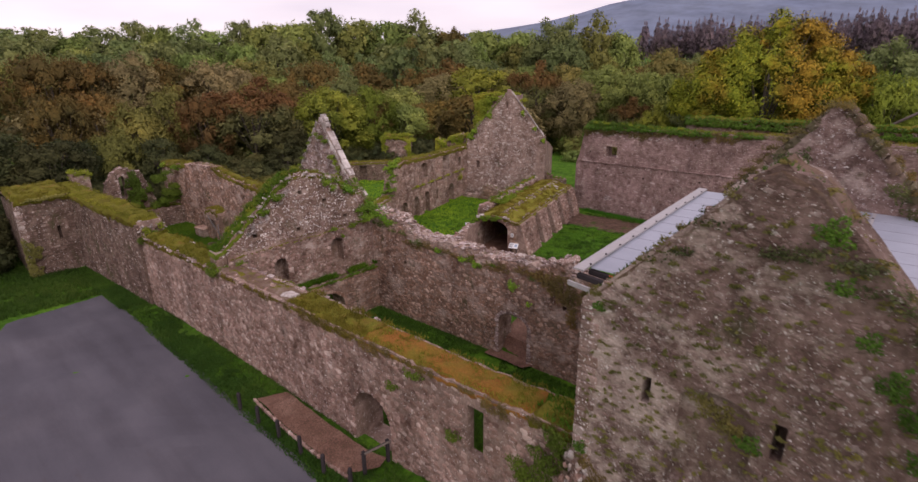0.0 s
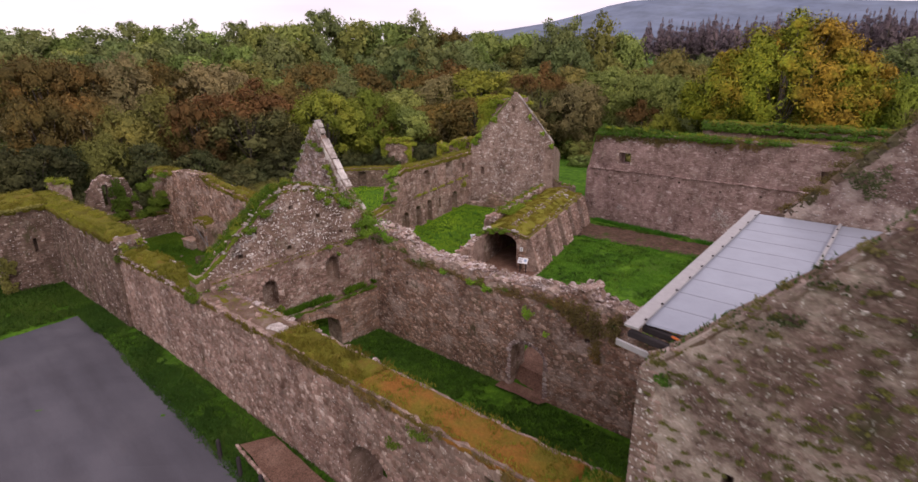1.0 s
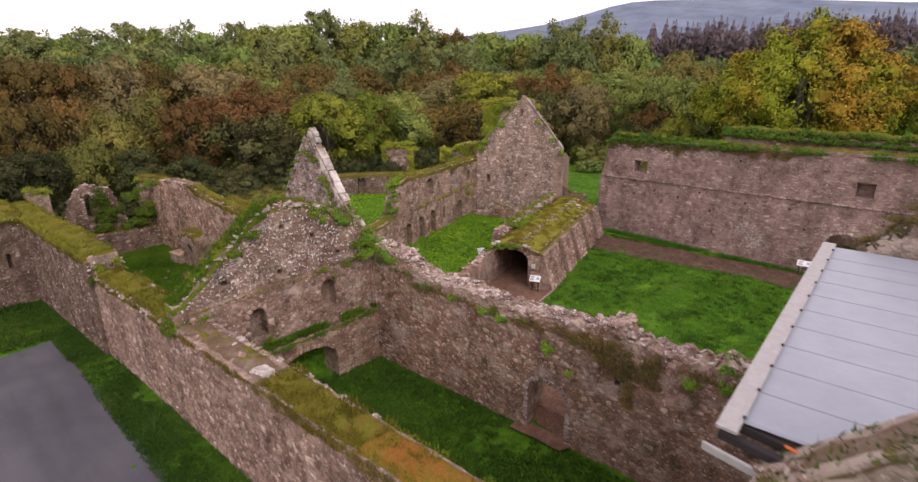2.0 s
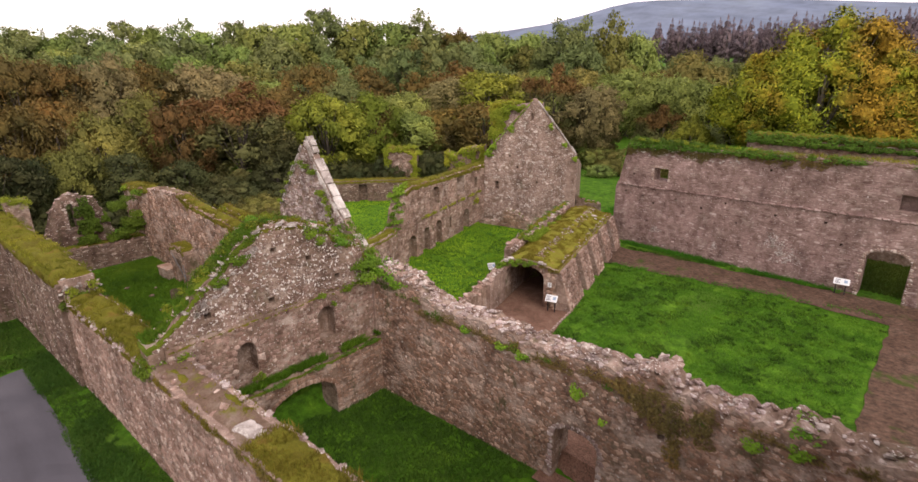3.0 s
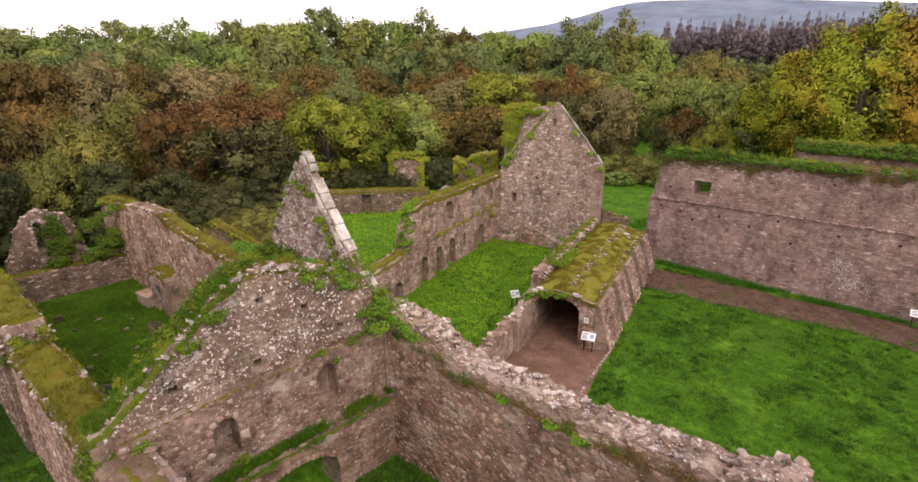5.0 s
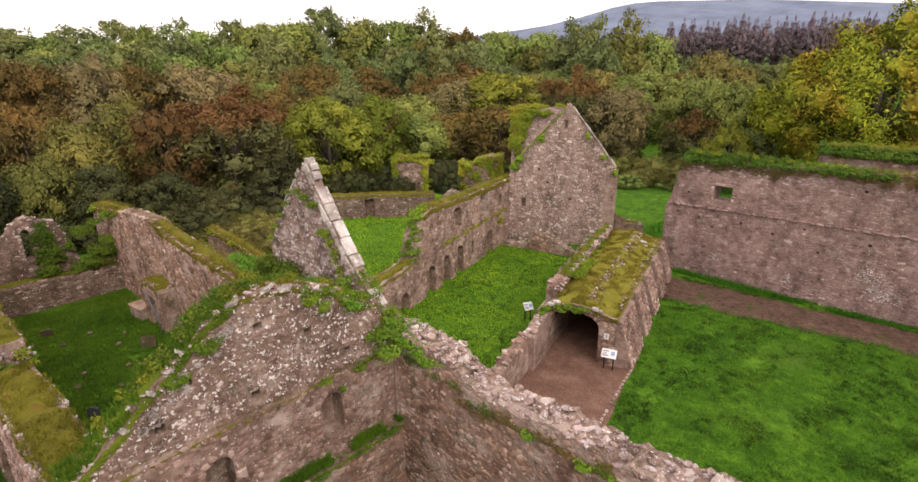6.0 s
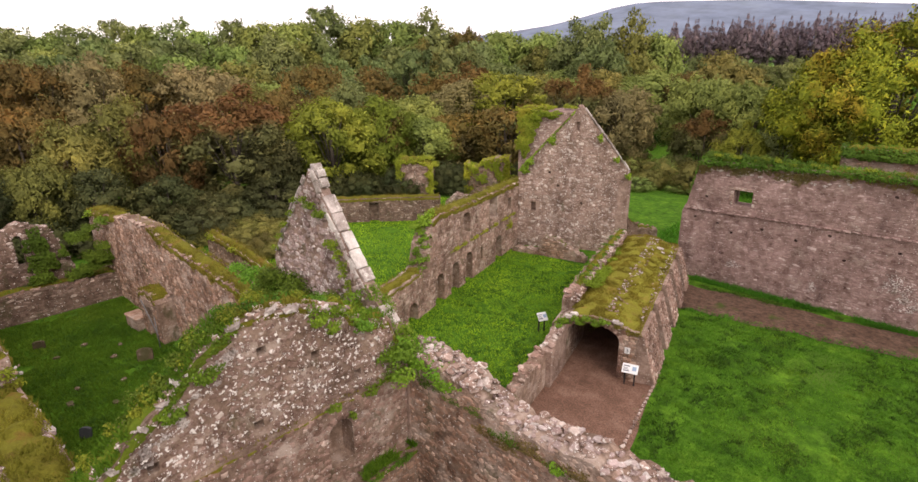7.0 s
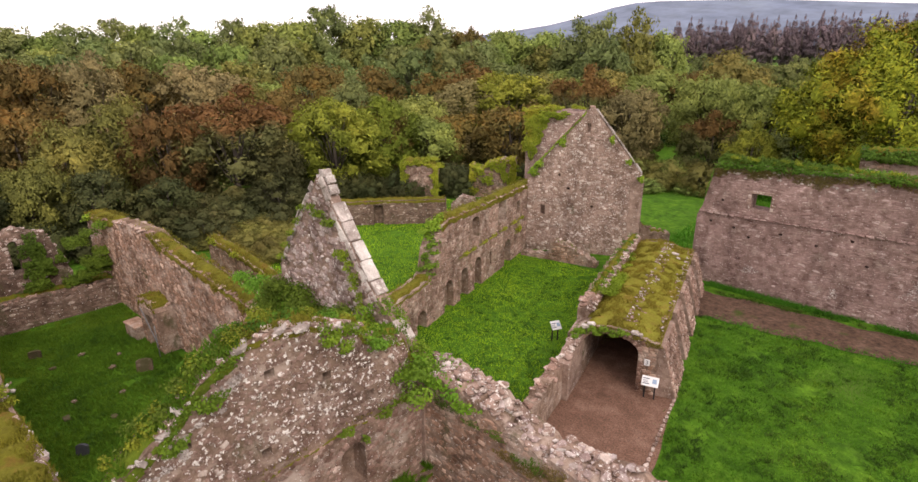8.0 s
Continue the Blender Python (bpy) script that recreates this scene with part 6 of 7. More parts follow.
ivy_on(wc, [(u, None, 0.55, 0.32) for u in (3.6, 4.8, 7.6, 8.3, 9.0, 9.5)] + [(4.2, 8.3, 0.5, 0.3), (7.5, 8.6, 0.4, 0.25), (8.0, 8.2, 0.3, 0.25), (3.3, 7.6, 0.4, 0.25)], ivy_mat, FERN, 0.1, 420, seed=1, out=0.2)
ivy_on(wc, [(9.0, 7.9, 0.4, 0.25), (10.6, 6.6, 0.35, 0.35)], ivy_mat, "ivy where gable and coped gable meet", 0.12, 300, seed=2, out=0.3)
ivy_on(wc_mid, [(9.0, 5.7, 0.7, 0.25), (8.2, 5.5, 0.35, 0.2), (6.8, 5.6, 0.3, 0.15), (3.4, 2.9, 0.35, 0.2), (7.4, 5.0, 0.15, 0.12)], ivy_mat, "small ferns on the masonry ledge", 0.12, 260, seed=3, out=0.2)
ivy_on(wc_low, [(8.0, 2.45, 0.8, 0.25), (6.8, 2.4, 0.6, 0.2), (3.0, 2.35, 0.7, 0.25), (5.0, 2.3, 0.6, 0.15)], leaf_ivy_dull, "ferns trailing from the grassy ledge", 0.08, 300, seed=4, out=0.16)
ivy_on(gb, [(0.9, 6.3, 1.3, 0.9), (2.0, 6.0, 1.2, 0.7), (3.4, 5.9, 1.0, 0.5), (5.8, 6.6, 1.0, 1.3), (6.9, 6.6, 1.0, 1.2), (7.8, 6.6, 0.9, 0.9)], ivy_mat, "dense dark ivy at the foot of the coped gable", 0.17, 260, seed=5, out=0.5)
ivy_on(gb, [(5.0 + 0.16 * k + rv.uniform(-0.15, 0.15), 9.3 - 0.34 * k, rv.uniform(0.16, 0.34), rv.uniform(0.16, 0.34)) for k in range(9)] + [(3.1 + 0.3 * k, 10.75 - 0.12 * k + rv.uniform(-0.1, 0.1), 0.24, 0.18) for k in range(5)] + [(0.5 + 0.5 * k + rv.uniform(-0.1, 0.1), 8.2 + 0.6 * k, 0.16, 0.16) for k in range(5)] + [(4.6, 9.3, 0.25, 0.2)], ivy_mat, "ivy trailing down below the coping", 0.11, 300, seed=6, out=0.2)
ivy_on(wb, [(0.8, 6.1, 1.0, 0.35), (2.0, 5.7, 0.7, 0.3), (6.3, 4.7, 0.3, 0.2), (8.2, 4.6, 0.35, 0.22), (9.2, 4.5, 0.3, 0.25), (11.8, 3.9, 0.4, 0.38), (12.9, 3.1, 0.2, 0.18), (17.8, 4.6, 0.4, 0.3), (19.0, 4.9, 0.4, 0.3)], fern_mat, "small ferns scattered on the brown wall", 0.1, 300, seed=7, out=0.16)
ivy_on(wb, [(0.6, None, 0.5, 0.35), (1.5, None, 0.4, 0.3), (19, None, 0.5, 0.2)], ivy_mat, FERN, 0.15, 260, seed=8, out=0.3)
ivy_on(wd, [(u, 3.2, 0.8, 0.16) for u in (9, 10.2, 12.0, 13.6, 15.5, 17.5, 19.0)] + [(18.5, 2.4, 0.7, 0.5)], ivy_gold_mat, "thin growth along the floor ledge", 0.12, 170, seed=10, out=0.15)
ivy_on(gd, [(0.4, 6.9, 0.7, 0.5), (0.9, 7.5, 0.5, 0.35), (2.7, 9.3, 0.4, 0.5), (8.9, 6.6, 0.3, 0.35), (7.9, 7.9, 0.3, 0.3), (6.5, 9.6, 0.25, 0.4)] + [(0.4 + 0.42 * k, None, 0.4, 0.14) for k in range(10)], ivy_mat, "ivy along the gable slope", 0.17, 200, seed=11, out=0.3)
ivy_on(tur, [(0.6, 9.0, 1.1, 1.6), (1.2, 8.4, 1.2, 1.4), (0.6, 6.8, 1.2, 1.6), (1.9, 9.6, 1.0, 0.8), (3.4, 9.9, 1.4, 0.5)] + [(u, None, 0.7, 0.35) for u in (0.4, 1.2, 2.0, 2.6)], ivy_gold_mat, "yellowing ivy wrapped round the turret", 0.2, 200, seed=12, out=0.35)
ivy_on(we, [(0.7 + 0.42 * k, None, rv.uniform(0.3, 0.8), rv.uniform(0.1, 0.5)) for k in range(26)] + [(11.6 + rv.uniform(0.0, 23.0), None, rv.uniform(0.3, 0.9), rv.uniform(0.1, 0.45)) for k in range(19)], leaf_ivy_dull, "uneven ivy running along the church wall head", 0.16, 260, seed=13, out=0.35)
ivy_on(we, [(0.5 + 0.55 * k, 8.35 + rv.uniform(-0.25, 0.2) + 0.02 * k, 0.5, rv.uniform(0.25, 0.5)) for k in range(30)] + [(3.6, 8.3, 0.9, 0.5), (1.2, 8.2, 0.7, 0.5), (7.2, 8.2, 0.6, 0.5)], leaf_umber, "withered brown ivy hanging from the wall head", 0.08, 330, seed=14, out=0.08)
bushes(we, [(0.9 + 10.6 * rv.random(), rv.uniform(0.0, 1.1), 8.95 + rv.uniform(-0.1, 0.15), rv.uniform(0.18, 0.5)) for k in range(40)] + [(12.0 + 20 * rv.random(), rv.uniform(0.1, 1.0), 9.1 + rv.uniform(-0.1, 0.1), rv.uniform(0.15, 0.42)) for k in range(22)], leaf_ivy_dull, "lumpy ivy heaped on the church wall head", 0.14, 360, seed=34)
bushes(we, [(1.0 + 10.4 * rv.random(), rv.uniform(-0.1, 0.9), 9.1 + rv.uniform(-0.1, 0.2), rv.uniform(0.12, 0.28)) for k in range(22)], ivy_gold_mat, "paler shoots in the church wall ivy", 0.11, 360, seed=35)
ivy_on(we, [(rv.uniform(0.9, 10.0), rv.uniform(7.9, 8.7), rv.uniform(0.05, 0.14), rv.uniform(0.04, 0.08)) for k in range(60)], stone_white, "pale stones showing through the withered ivy", 0.1, 60, seed=39, out=0.05, name="lime_patch", category="lime")
ivy_on(we, [(13.2, 2.6, 1.0, 0.8), (14.2, 1.7, 1.3, 0.9), (4.0, 1.6, 0.6, 0.4), (9.0, 1.3, 0.3, 0.5)], stone_white, "flaking patch of white lime on the church wall", 0.12, 40, seed=84, out=0.03, name="lime_patch", category="lime")
ivy_on(we2, [(0.4 + 0.9 * k, None, 0.9, rv.uniform(0.15, 0.5)) for k in range(32)] + [(0.6 + 1.2 * k, 8.9, 0.9, rv.uniform(0.2, 0.5)) for k in range(24)], leaf_ivy_dull, "ivy over the far nave wall", 0.2, 170, seed=15, out=0.4)
ivy_on(wf2, [(3.1, 4.6, 0.8, 1.0), (3.3, 3.4, 1.0, 1.3), (3.0, 2.2, 0.9, 0.8), (4.6, 3.6, 0.5, 0.6)], leaf_ivy_dull, "dark ivy beside the broken lancet", 0.16, 300, seed=16, out=0.45)
bushes(wf, [(5.6 + 0.3 * k + rv.uniform(-0.2, 0.2), rv.uniform(0.2, 1.0), 1.5 + rv.uniform(0, 3.4), rv.uniform(0.45, 0.7)) for k in range(8)] * 2 + [(5.8, 0.5, 4.6, 0.45), (6.9, 0.4, 4.9, 0.5)], leaf_ivy_dull, "upright ivy bush in the room corner", 0.15, 380, seed=17)
ivy_on(wg, [(0.8, None, 0.8, 0.4), (11.8, 2.4, 0.9, 0.35), (4.5, 5.5, 1.0, 0.3), (20.5, 6.3, 1.0, 0.35), (22.5, 6.0, 1.2, 0.6), (24.2, 6.0, 1.0, 0.8), (24.6, None, 0.6, 0.6)], ivy_mat, "ivy trailing from the grassy wall head", 0.17, 200, seed=18, out=0.4)
for w_, s_ in ((fs1, 19), (fs2, 20)):
    ivy_on(w_, [(w_.length * f, z, 0.9, 1.1) for f in (0.0, 1.0) for z in (0.5, 2.3, 3.9)] + [(w_.length * f, None, 1.0, 0.4) for f in (0.1, 0.35, 0.6, 0.9)], ivy_gold_mat, "yellow-green ivy smothering the ruined stub", 0.24, 130, seed=s_, out=0.35)
ivy_on(tw, [(0.4, 2.5, 0.3, 0.2), (0.8, 2.7, 0.35, 0.2), (1.3, 2.9, 0.4, 0.2), (1.9, 3.05, 0.5, 0.2), (2.7, 3.05, 0.4, 0.2), (2.3, 2.85, 0.3, 0.16), (1.5, 2.75, 0.3, 0.14)], ivy_mat, "ferns fringing the vault mouth", 0.13, 300, seed=21, out=0.15)
ivy_on(ng, [(rv.uniform(0.2, 7.6), rv.uniform(5.0, 13.0), rv.uniform(0.03, 0.15), rv.uniform(0.02, 0.07)) for k in range(620)], leaf_umber, "dark moss cushions on the lichened gable", 0.05, 620, seed=22, out=0.05)
ivy_on(ng, [(0.5, 10.0, 0.2, 0.16), (5.3, 11.9, 0.3, 0.2), (5.9, 11.0, 0.25, 0.25), (6.4, 10.3, 0.35, 0.4), (0.25, 5.6, 0.25, 0.25), (4.3, 7.9, 0.35, 0.25), (5.0, 12.9, 0.4, 0.35), (6.9, 9.8, 0.4, 0.5), (7.2, 9.0, 0.4, 0.5)], leaf_ivy_dull, "dull green ferns on the near gable", 0.08, 420, seed=23, out=0.12)
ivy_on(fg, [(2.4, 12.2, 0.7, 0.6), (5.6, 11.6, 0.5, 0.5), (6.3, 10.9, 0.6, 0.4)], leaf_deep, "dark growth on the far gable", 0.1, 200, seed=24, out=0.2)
bushes(fg, [(u_ + rv.uniform(-0.1, 0.1), rv.uniform(-0.05, 0.9), fg.top(u_) + rv.uniform(-0.15, 0.3), rv.uniform(0.18, 0.34)) for u_ in (0.3, 0.7, 1.1, 1.5, 1.9, 2.3, 2.7, 3.1, 3.6, 4.0, 4.4, 4.8, 5.2, 5.6, 6.0, 6.4) for k in range(4)], leaf_umber, "brown moss thick along the gable rakes", 0.08, 420, seed=38)
ivy_on(wa, [(30.6, 4.8, 0.6, 0.35), (31.2, 4.9, 0.4, 0.3), (52.6, 5.2, 0.6, 0.6), (52.3, 4.3, 0.8, 0.5), (51.6, 3.4, 0.9, 0.7), (46.5, 4.9, 0.6, 0.2), (20.6, 4.4, 0.5, 0.3), (45.3, 3.9, 0.4, 0.2), (48.4, 3.2, 0.4, 0.3)], leaf_ivy_dull, "dull ferns and ivy on the outer wall", 0.1, 300, seed=25, out=0.18)
bushes(ng, [(u_, rv.uniform(0.0, 0.5), ng.top(u_) + rv.uniform(-0.15, 0.05), rv.uniform(0.1, 0.24)) for u_ in (0.3, 0.7, 1.5, 1.9, 2.2, 3.2, 3.6, 4.0, 4.4, 4.8, 5.1, 5.4, 5.8, 6.2, 6.6, 7.0, 7.4, 7.7)], leaf_umber, "dark mossy tufts along the gable slopes", 0.08, 600, seed=22)
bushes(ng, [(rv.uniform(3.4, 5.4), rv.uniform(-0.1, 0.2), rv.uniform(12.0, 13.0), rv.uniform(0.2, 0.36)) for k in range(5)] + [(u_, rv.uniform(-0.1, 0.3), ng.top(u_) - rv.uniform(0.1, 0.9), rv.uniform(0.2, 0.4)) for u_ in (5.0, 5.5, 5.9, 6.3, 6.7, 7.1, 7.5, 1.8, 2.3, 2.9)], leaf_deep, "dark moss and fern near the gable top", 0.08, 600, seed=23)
ivy_on(wb, [(u_, wb.top(u_) - rv.uniform(0.45, 0.9), rv.uniform(0.5, 1.0), rv.uniform(0.2, 0.4)) for u_ in (3.6, 4.4, 5.2, 6.8, 7.6, 8.8, 10.2, 11.0, 12.4, 13.6, 14.8, 16.4, 18.0, 19.4, 20.6)], leaf_umber, "dark moss under the broken wall head", 0.07, 330, seed=85, out=0.04)
ivy_on(wb, [(14.0, 4.7, 0.5, 0.7), (14.6, 4.5, 0.6, 1.0), (15.3, 4.2, 0.6, 1.1), (13.4, 4.9, 0.5, 0.4), (15.5, 3.0, 0.4, 0.7), (16.2, 4.4, 0.7, 0.9)], leaf_umber, "brown withered ivy on the wall", 0.1, 220, seed=86, out=0.12)
ivy_on(low2, [(u, None, 0.9, 0.3) for u in (1, 5, 9.5)], ivy_gold_mat, "yellowing growth on the low back wall", 0.2, 140, seed=26, out=0.3)
ivy_on(wt, [(0.3, 1.0, 0.8, 1.2), (0.2, -0.6, 0.7, 0.9), (2.0, 5.3, 1.8, 0.3)], leaf_olive, "dull ivy creeping up the corner tower", 0.2, 140, seed=27, out=0.3)

bushes(wc, [(2.6 + 0.45 * k, rv.uniform(0.2, 0.8), wc.top(2.6 + 0.45 * k) + 0.04, rv.uniform(0.2, 0.42)) for k in range(7)], leaf_ivy_dull, "dark ferns on the gable slope", 0.09, 700, seed=37)
bushes(wc, [(3.3, 0.3, wc.top(3.3) + 0.05, 0.3), (4.4, 0.4, wc.top(4.4) + 0.05, 0.36), (5.0, 0.3, wc.top(5.0), 0.3), (6.3, 0.9, 9.3, 0.25), (7.4, 0.8, 9.0, 0.3), (8.9, 0.6, 8.0, 0.34), (9.6, 0.7, 7.75, 0.28)], ivy_mat, "bushy ferns and grass along the gable head", 0.1, 800, seed=1)
rk = random.Random(58)
bushes(wc, [(u_, rk.uniform(0.35, 1.0), wc.top(u_) + rk.uniform(-0.02, 0.06), rk.uniform(0.14, 0.32)) for u_ in [3.0 + 0.2 * k + rk.uniform(-0.1, 0.1) for k in range(34)]], ivy_mat, "shaggy fringe of ivy and grass on the gable head", 0.09, 640, seed=58)
bushes(wc, [(u_, rk.uniform(0.2, 0.9), wc.top(u_) + rk.uniform(0.02, 0.16), rk.uniform(0.2, 0.4)) for u_ in [1.6, 2.2, 2.7, 3.1, 3.4, 3.9, 4.3, 5.2, 6.0, 7.3, 8.4, 8.8]], ivy_gold_mat, "pale yellow-green tufts on the gable head", 0.09, 640, seed=59)
ivy_on(wc, [(u_, wc.top(u_) - rk.uniform(0.5, 1.1), rk.uniform(0.12, 0.3), rk.uniform(0.07, 0.14)) for u_ in [rk.uniform(2.2, 5.0) for k in range(22)]], stone_white, "white lichen crusts below the gable head", 0.09, 150, seed=60, out=0.05, name="lichen_patch", category="lichen")
bushes(gb, [(0.4, -0.3, 5.9, 0.7), (1.2, -0.5, 5.7, 0.7), (2.1, -0.5, 5.6, 0.65), (3.0, -0.4, 5.5, 0.5), (5.6, -0.3, 5.8, 0.6), (6.4, -0.3, 5.9, 0.65), (7.2, -0.2, 6.0, 0.6), (7.9, 0.2, 6.2, 0.4), (8.4, 0.3, 6.3, 0.4), (8.9, 0.5, 6.0, 0.35)], ivy_mat, "billowing ivy at the foot of the coped gable", 0.13, 460, seed=2)
bushes(gb, [(rv.uniform(-0.3, 3.6), rv.uniform(-1.1, -0.2), rv.uniform(5.7, 7.3), rv.uniform(0.45, 0.75)) for k in range(18)] + [(rv.uniform(4.6, 8.2), rv.uniform(-0.5, -0.1), rv.uniform(5.7, 7.3), rv.uniform(0.35, 0.6)) for k in range(18)], leaf_ivy_dull, "deep green ivy climbing the foot of the gable", 0.13, 420, seed=33)
bushes(gb, [(6.5 + 0.16 * k, rv.uniform(0.0, 0.4), 7.95 - 0.12 * k, rv.uniform(0.2, 0.34)) for k in range(6)] + [(8.0 + 0.14 * k, rv.uniform(0.0, 0.5), 6.8 - 0.1 * k, rv.uniform(0.22, 0.36)) for k in range(6)], ivy_mat, "ivy filling the gaps in the coping", 0.11, 420, seed=40)
bushes(ridge, [(1.8 + 0.42 * k, rv.uniform(-0.5, 0.5), 3.4 - 0.02 * k, rv.uniform(0.25, 0.5) * (1 - 0.025 * k)) for k in range(20)] + [(2.2 + 0.35 * k, -0.45, 3.2, rv.uniform(0.25, 0.4)) for k in range(9)], fern_mat, "ferns along the broken side of the vault", 0.13, 420, seed=3)
bushes(gb, [(0.3 + 0.55 * k, -0.9 + rv.uniform(-0.5, 0.3), 5.75 + rv.uniform(-0.25, 0.2), rv.uniform(0.45, 0.75)) for k in range(9)] + [(5.3 + 0.5 * k, -0.6 + rv.uniform(-0.3, 0.3), 6.2 + rv.uniform(-0.3, 0.5), rv.uniform(0.4, 0.65)) for k in range(9)], ivy_mat, "bright ferny growth heaped between the gables", 0.13, 420, seed=12)
bushes(st_b, [(0.3, 0.3, 2.6, 0.28), (0.8, 0.3, 2.5, 0.22)], ivy_mat, "small fern on the stub wall", 0.12, 420, seed=4)
bushes(wa, [(30.8, 0.6, 4.95, 0.35), (31.2, 1.3, 5.0, 0.3), (30.6, 0.2, 5.1, 0.35), (31.0, 0.0, 4.9, 0.3), (30.4, 0.7, 5.3, 0.35), (52.5, 0.4, 5.55, 0.35), (20.5, 0.8, 4.7, 0.3)], ivy_mat, "small ferns on the long wall head", 0.11, 420, seed=5)
bushes(wg, [(23.5, 0.3, 6.3, 0.6), (24.5, 0.4, 6.2, 0.7), (22.3, 0.2, 6.4, 0.4)], ivy_mat, "ivy heaped on the end of the wall head", 0.16, 380, seed=6)
bushes(wd, [(4.7 + 0.12 * k + rv.uniform(-0.1, 0.1), rv.uniform(0.1, 1.1), 2.9 + 0.26 * k, rv.uniform(0.3, 0.46)) for k in range(13)] * 1 + [(6.6, 0.5, 6.15, 0.35), (7.2, 0.7, 6.2, 0.3)], ivy_mat, "ivy bulging from the broken wall end", 0.16, 380, seed=7)
crest(wg, stone_warm, 12.0, 25.0, 5, (0.28, 0.2), True, (-0.04, 0.25), seed=60, lift=0.05)
ivy_on(ng, [(3.6, 8.2, 0.5, 0.35), (3.9, 7.9, 0.4, 0.3), (3.2, 8.4, 0.4, 0.2)], leaf_olive, "dull moss in the blocked opening", 0.07, 500, seed=61, out=-0.08)
for w_, s_ in ((fs1, 71), (fs2, 72), (tur, 73)):
    zt = w_.top(0.5)
    lo_ = zt - (5.0 if w_ is tur else 5.5)
    bushes(w_, [(rv.choice((0.0, w_.length)) + rv.uniform(-0.1, 0.1), rv.uniform(0.0, w_.thick), rv.uniform(lo_, zt), rv.uniform(0.3, 0.6)) for k in range(26)] + [(rv.uniform(0, w_.length), rv.uniform(0, w_.thick), zt + 0.1, rv.uniform(0.3, 0.5)) for k in range(10)], ivy_gold_mat, "yellow-green ivy wrapped round the masonry", 0.15, 400, seed=s_)
bushes(wt2, [(rv.uniform(0.0, 1.2), rv.uniform(0.0, 1.4), 5.75 + rv.uniform(-0.5, 0.35), rv.uniform(0.3, 0.5)) for k in range(16)], ivy_gold_mat, "round cushion of moss and ivy on the stub", 0.1, 420, seed=36)
# broken step in the long wall head
for k in range(60):
    s_ = rr.uniform(0.1, 0.3)
    part("stone", shape_mesh("rock", rr.randrange(7), rr.choice((stone_pale, stone_warm, stone_white))), wa.ob, m=Matrix.Translation((20.15 + rr.uniform(-0.12, 0.3), rr.uniform(-0.15, 1.75), rr.uniform(4.55, 5.3))) @ pose(0, 0, 0, rr.uniform(0, 90), rr.uniform(0, 90), rr.uniform(0, 360)) @ Matrix.Diagonal((s_ * 1.3, s_, s_ * 0.8, 1)))
bushes(wa, [(20.35, rr.uniform(-0.1, 1.6), rr.uniform(4.6, 5.2), rr.uniform(0.15, 0.3)) for k in range(8)], ivy_gold_mat, "grass tufts in the broken wall head", 0.1, 420, seed=29)


def fringe(w, u0, u1, mat, label, seed, drop=0.22, leaf=0.06, z_off=0.05):
    """Moss and grass hanging over the edge of a wall head, in uneven tongues."""
    rf = random.Random(seed)
    spots, u = [], u0
    while u < u1:
        ru = rf.uniform(0.25, 0.6)
        if rf.random() < 0.75:
            rz = drop * rf.uniform(0.4, 1.5)
            spots.append((u, w.top(u) - rz * 0.6 + z_off, ru, rz))
        u += ru * 1.5
    return ivy_on(w, spots, mat, label, leaf, 520, seed=seed, out=0.05)


fringe(wa, 20.5, 43, dry_blade_mat, "moss hanging over the edge of the long wall", 91)
fringe(wa, 38, 53, leaf_umber, "brown moss hanging over the wall edge", 92, 0.3)
fringe(wa2, 0.3, 20, dry_blade_mat, "moss hanging over the older wall head", 93, 0.25)
fringe(wg, 12, 25, dry_blade_mat, "moss hanging over the room wall head", 94, 0.3)
fringe(wd, 6.3, 20, dry_blade_mat, "moss hanging over the range wall head", 95, 0.18)
fringe(tw, 0.9, 4.4, dry_blade_mat, "moss hanging over the vault mouth", 96, 0.16)
# rubble and withered growth where the long wall meets the near gable
for k in range(46):
    s_ = rr.uniform(0.14, 0.34)
    part("stone", shape_mesh("rock", rr.randrange(7), rr.choice((stone_pale, stone_white, stone_warm))), ng.ob, m=Matrix.Translation((rr.uniform(-0.15, 0.5), rr.uniform(-0.28, 0.05), rr.uniform(3.6, 5.4))) @ pose(0, 0, 0, rr.uniform(0, 90), rr.uniform(0, 90), rr.uniform(0, 360)) @ Matrix.Diagonal((s_ * 1.3, s_, s_ * 0.8, 1)))
ivy_on(ng, [(0.9, 4.6, 0.6, 0.5), (1.4, 4.2, 0.6, 0.4), (0.5, 5.2, 0.3, 0.25)], leaf_rust, "withered brown growth at the foot of the gable", 0.07, 420, seed=97, out=0.15)
# grassy ledge over the arch, ferns under the broken head, pale mortar on the long wall
bushes(wc_low, [(0.2 + 0.34 * k, rv.uniform(-0.05, 0.3), 2.42, rv.uniform(0.07, 0.14)) for k in range(26)], leaf_ivy_dull, "fern and grass along the ledge", 0.05, 700, seed=32)
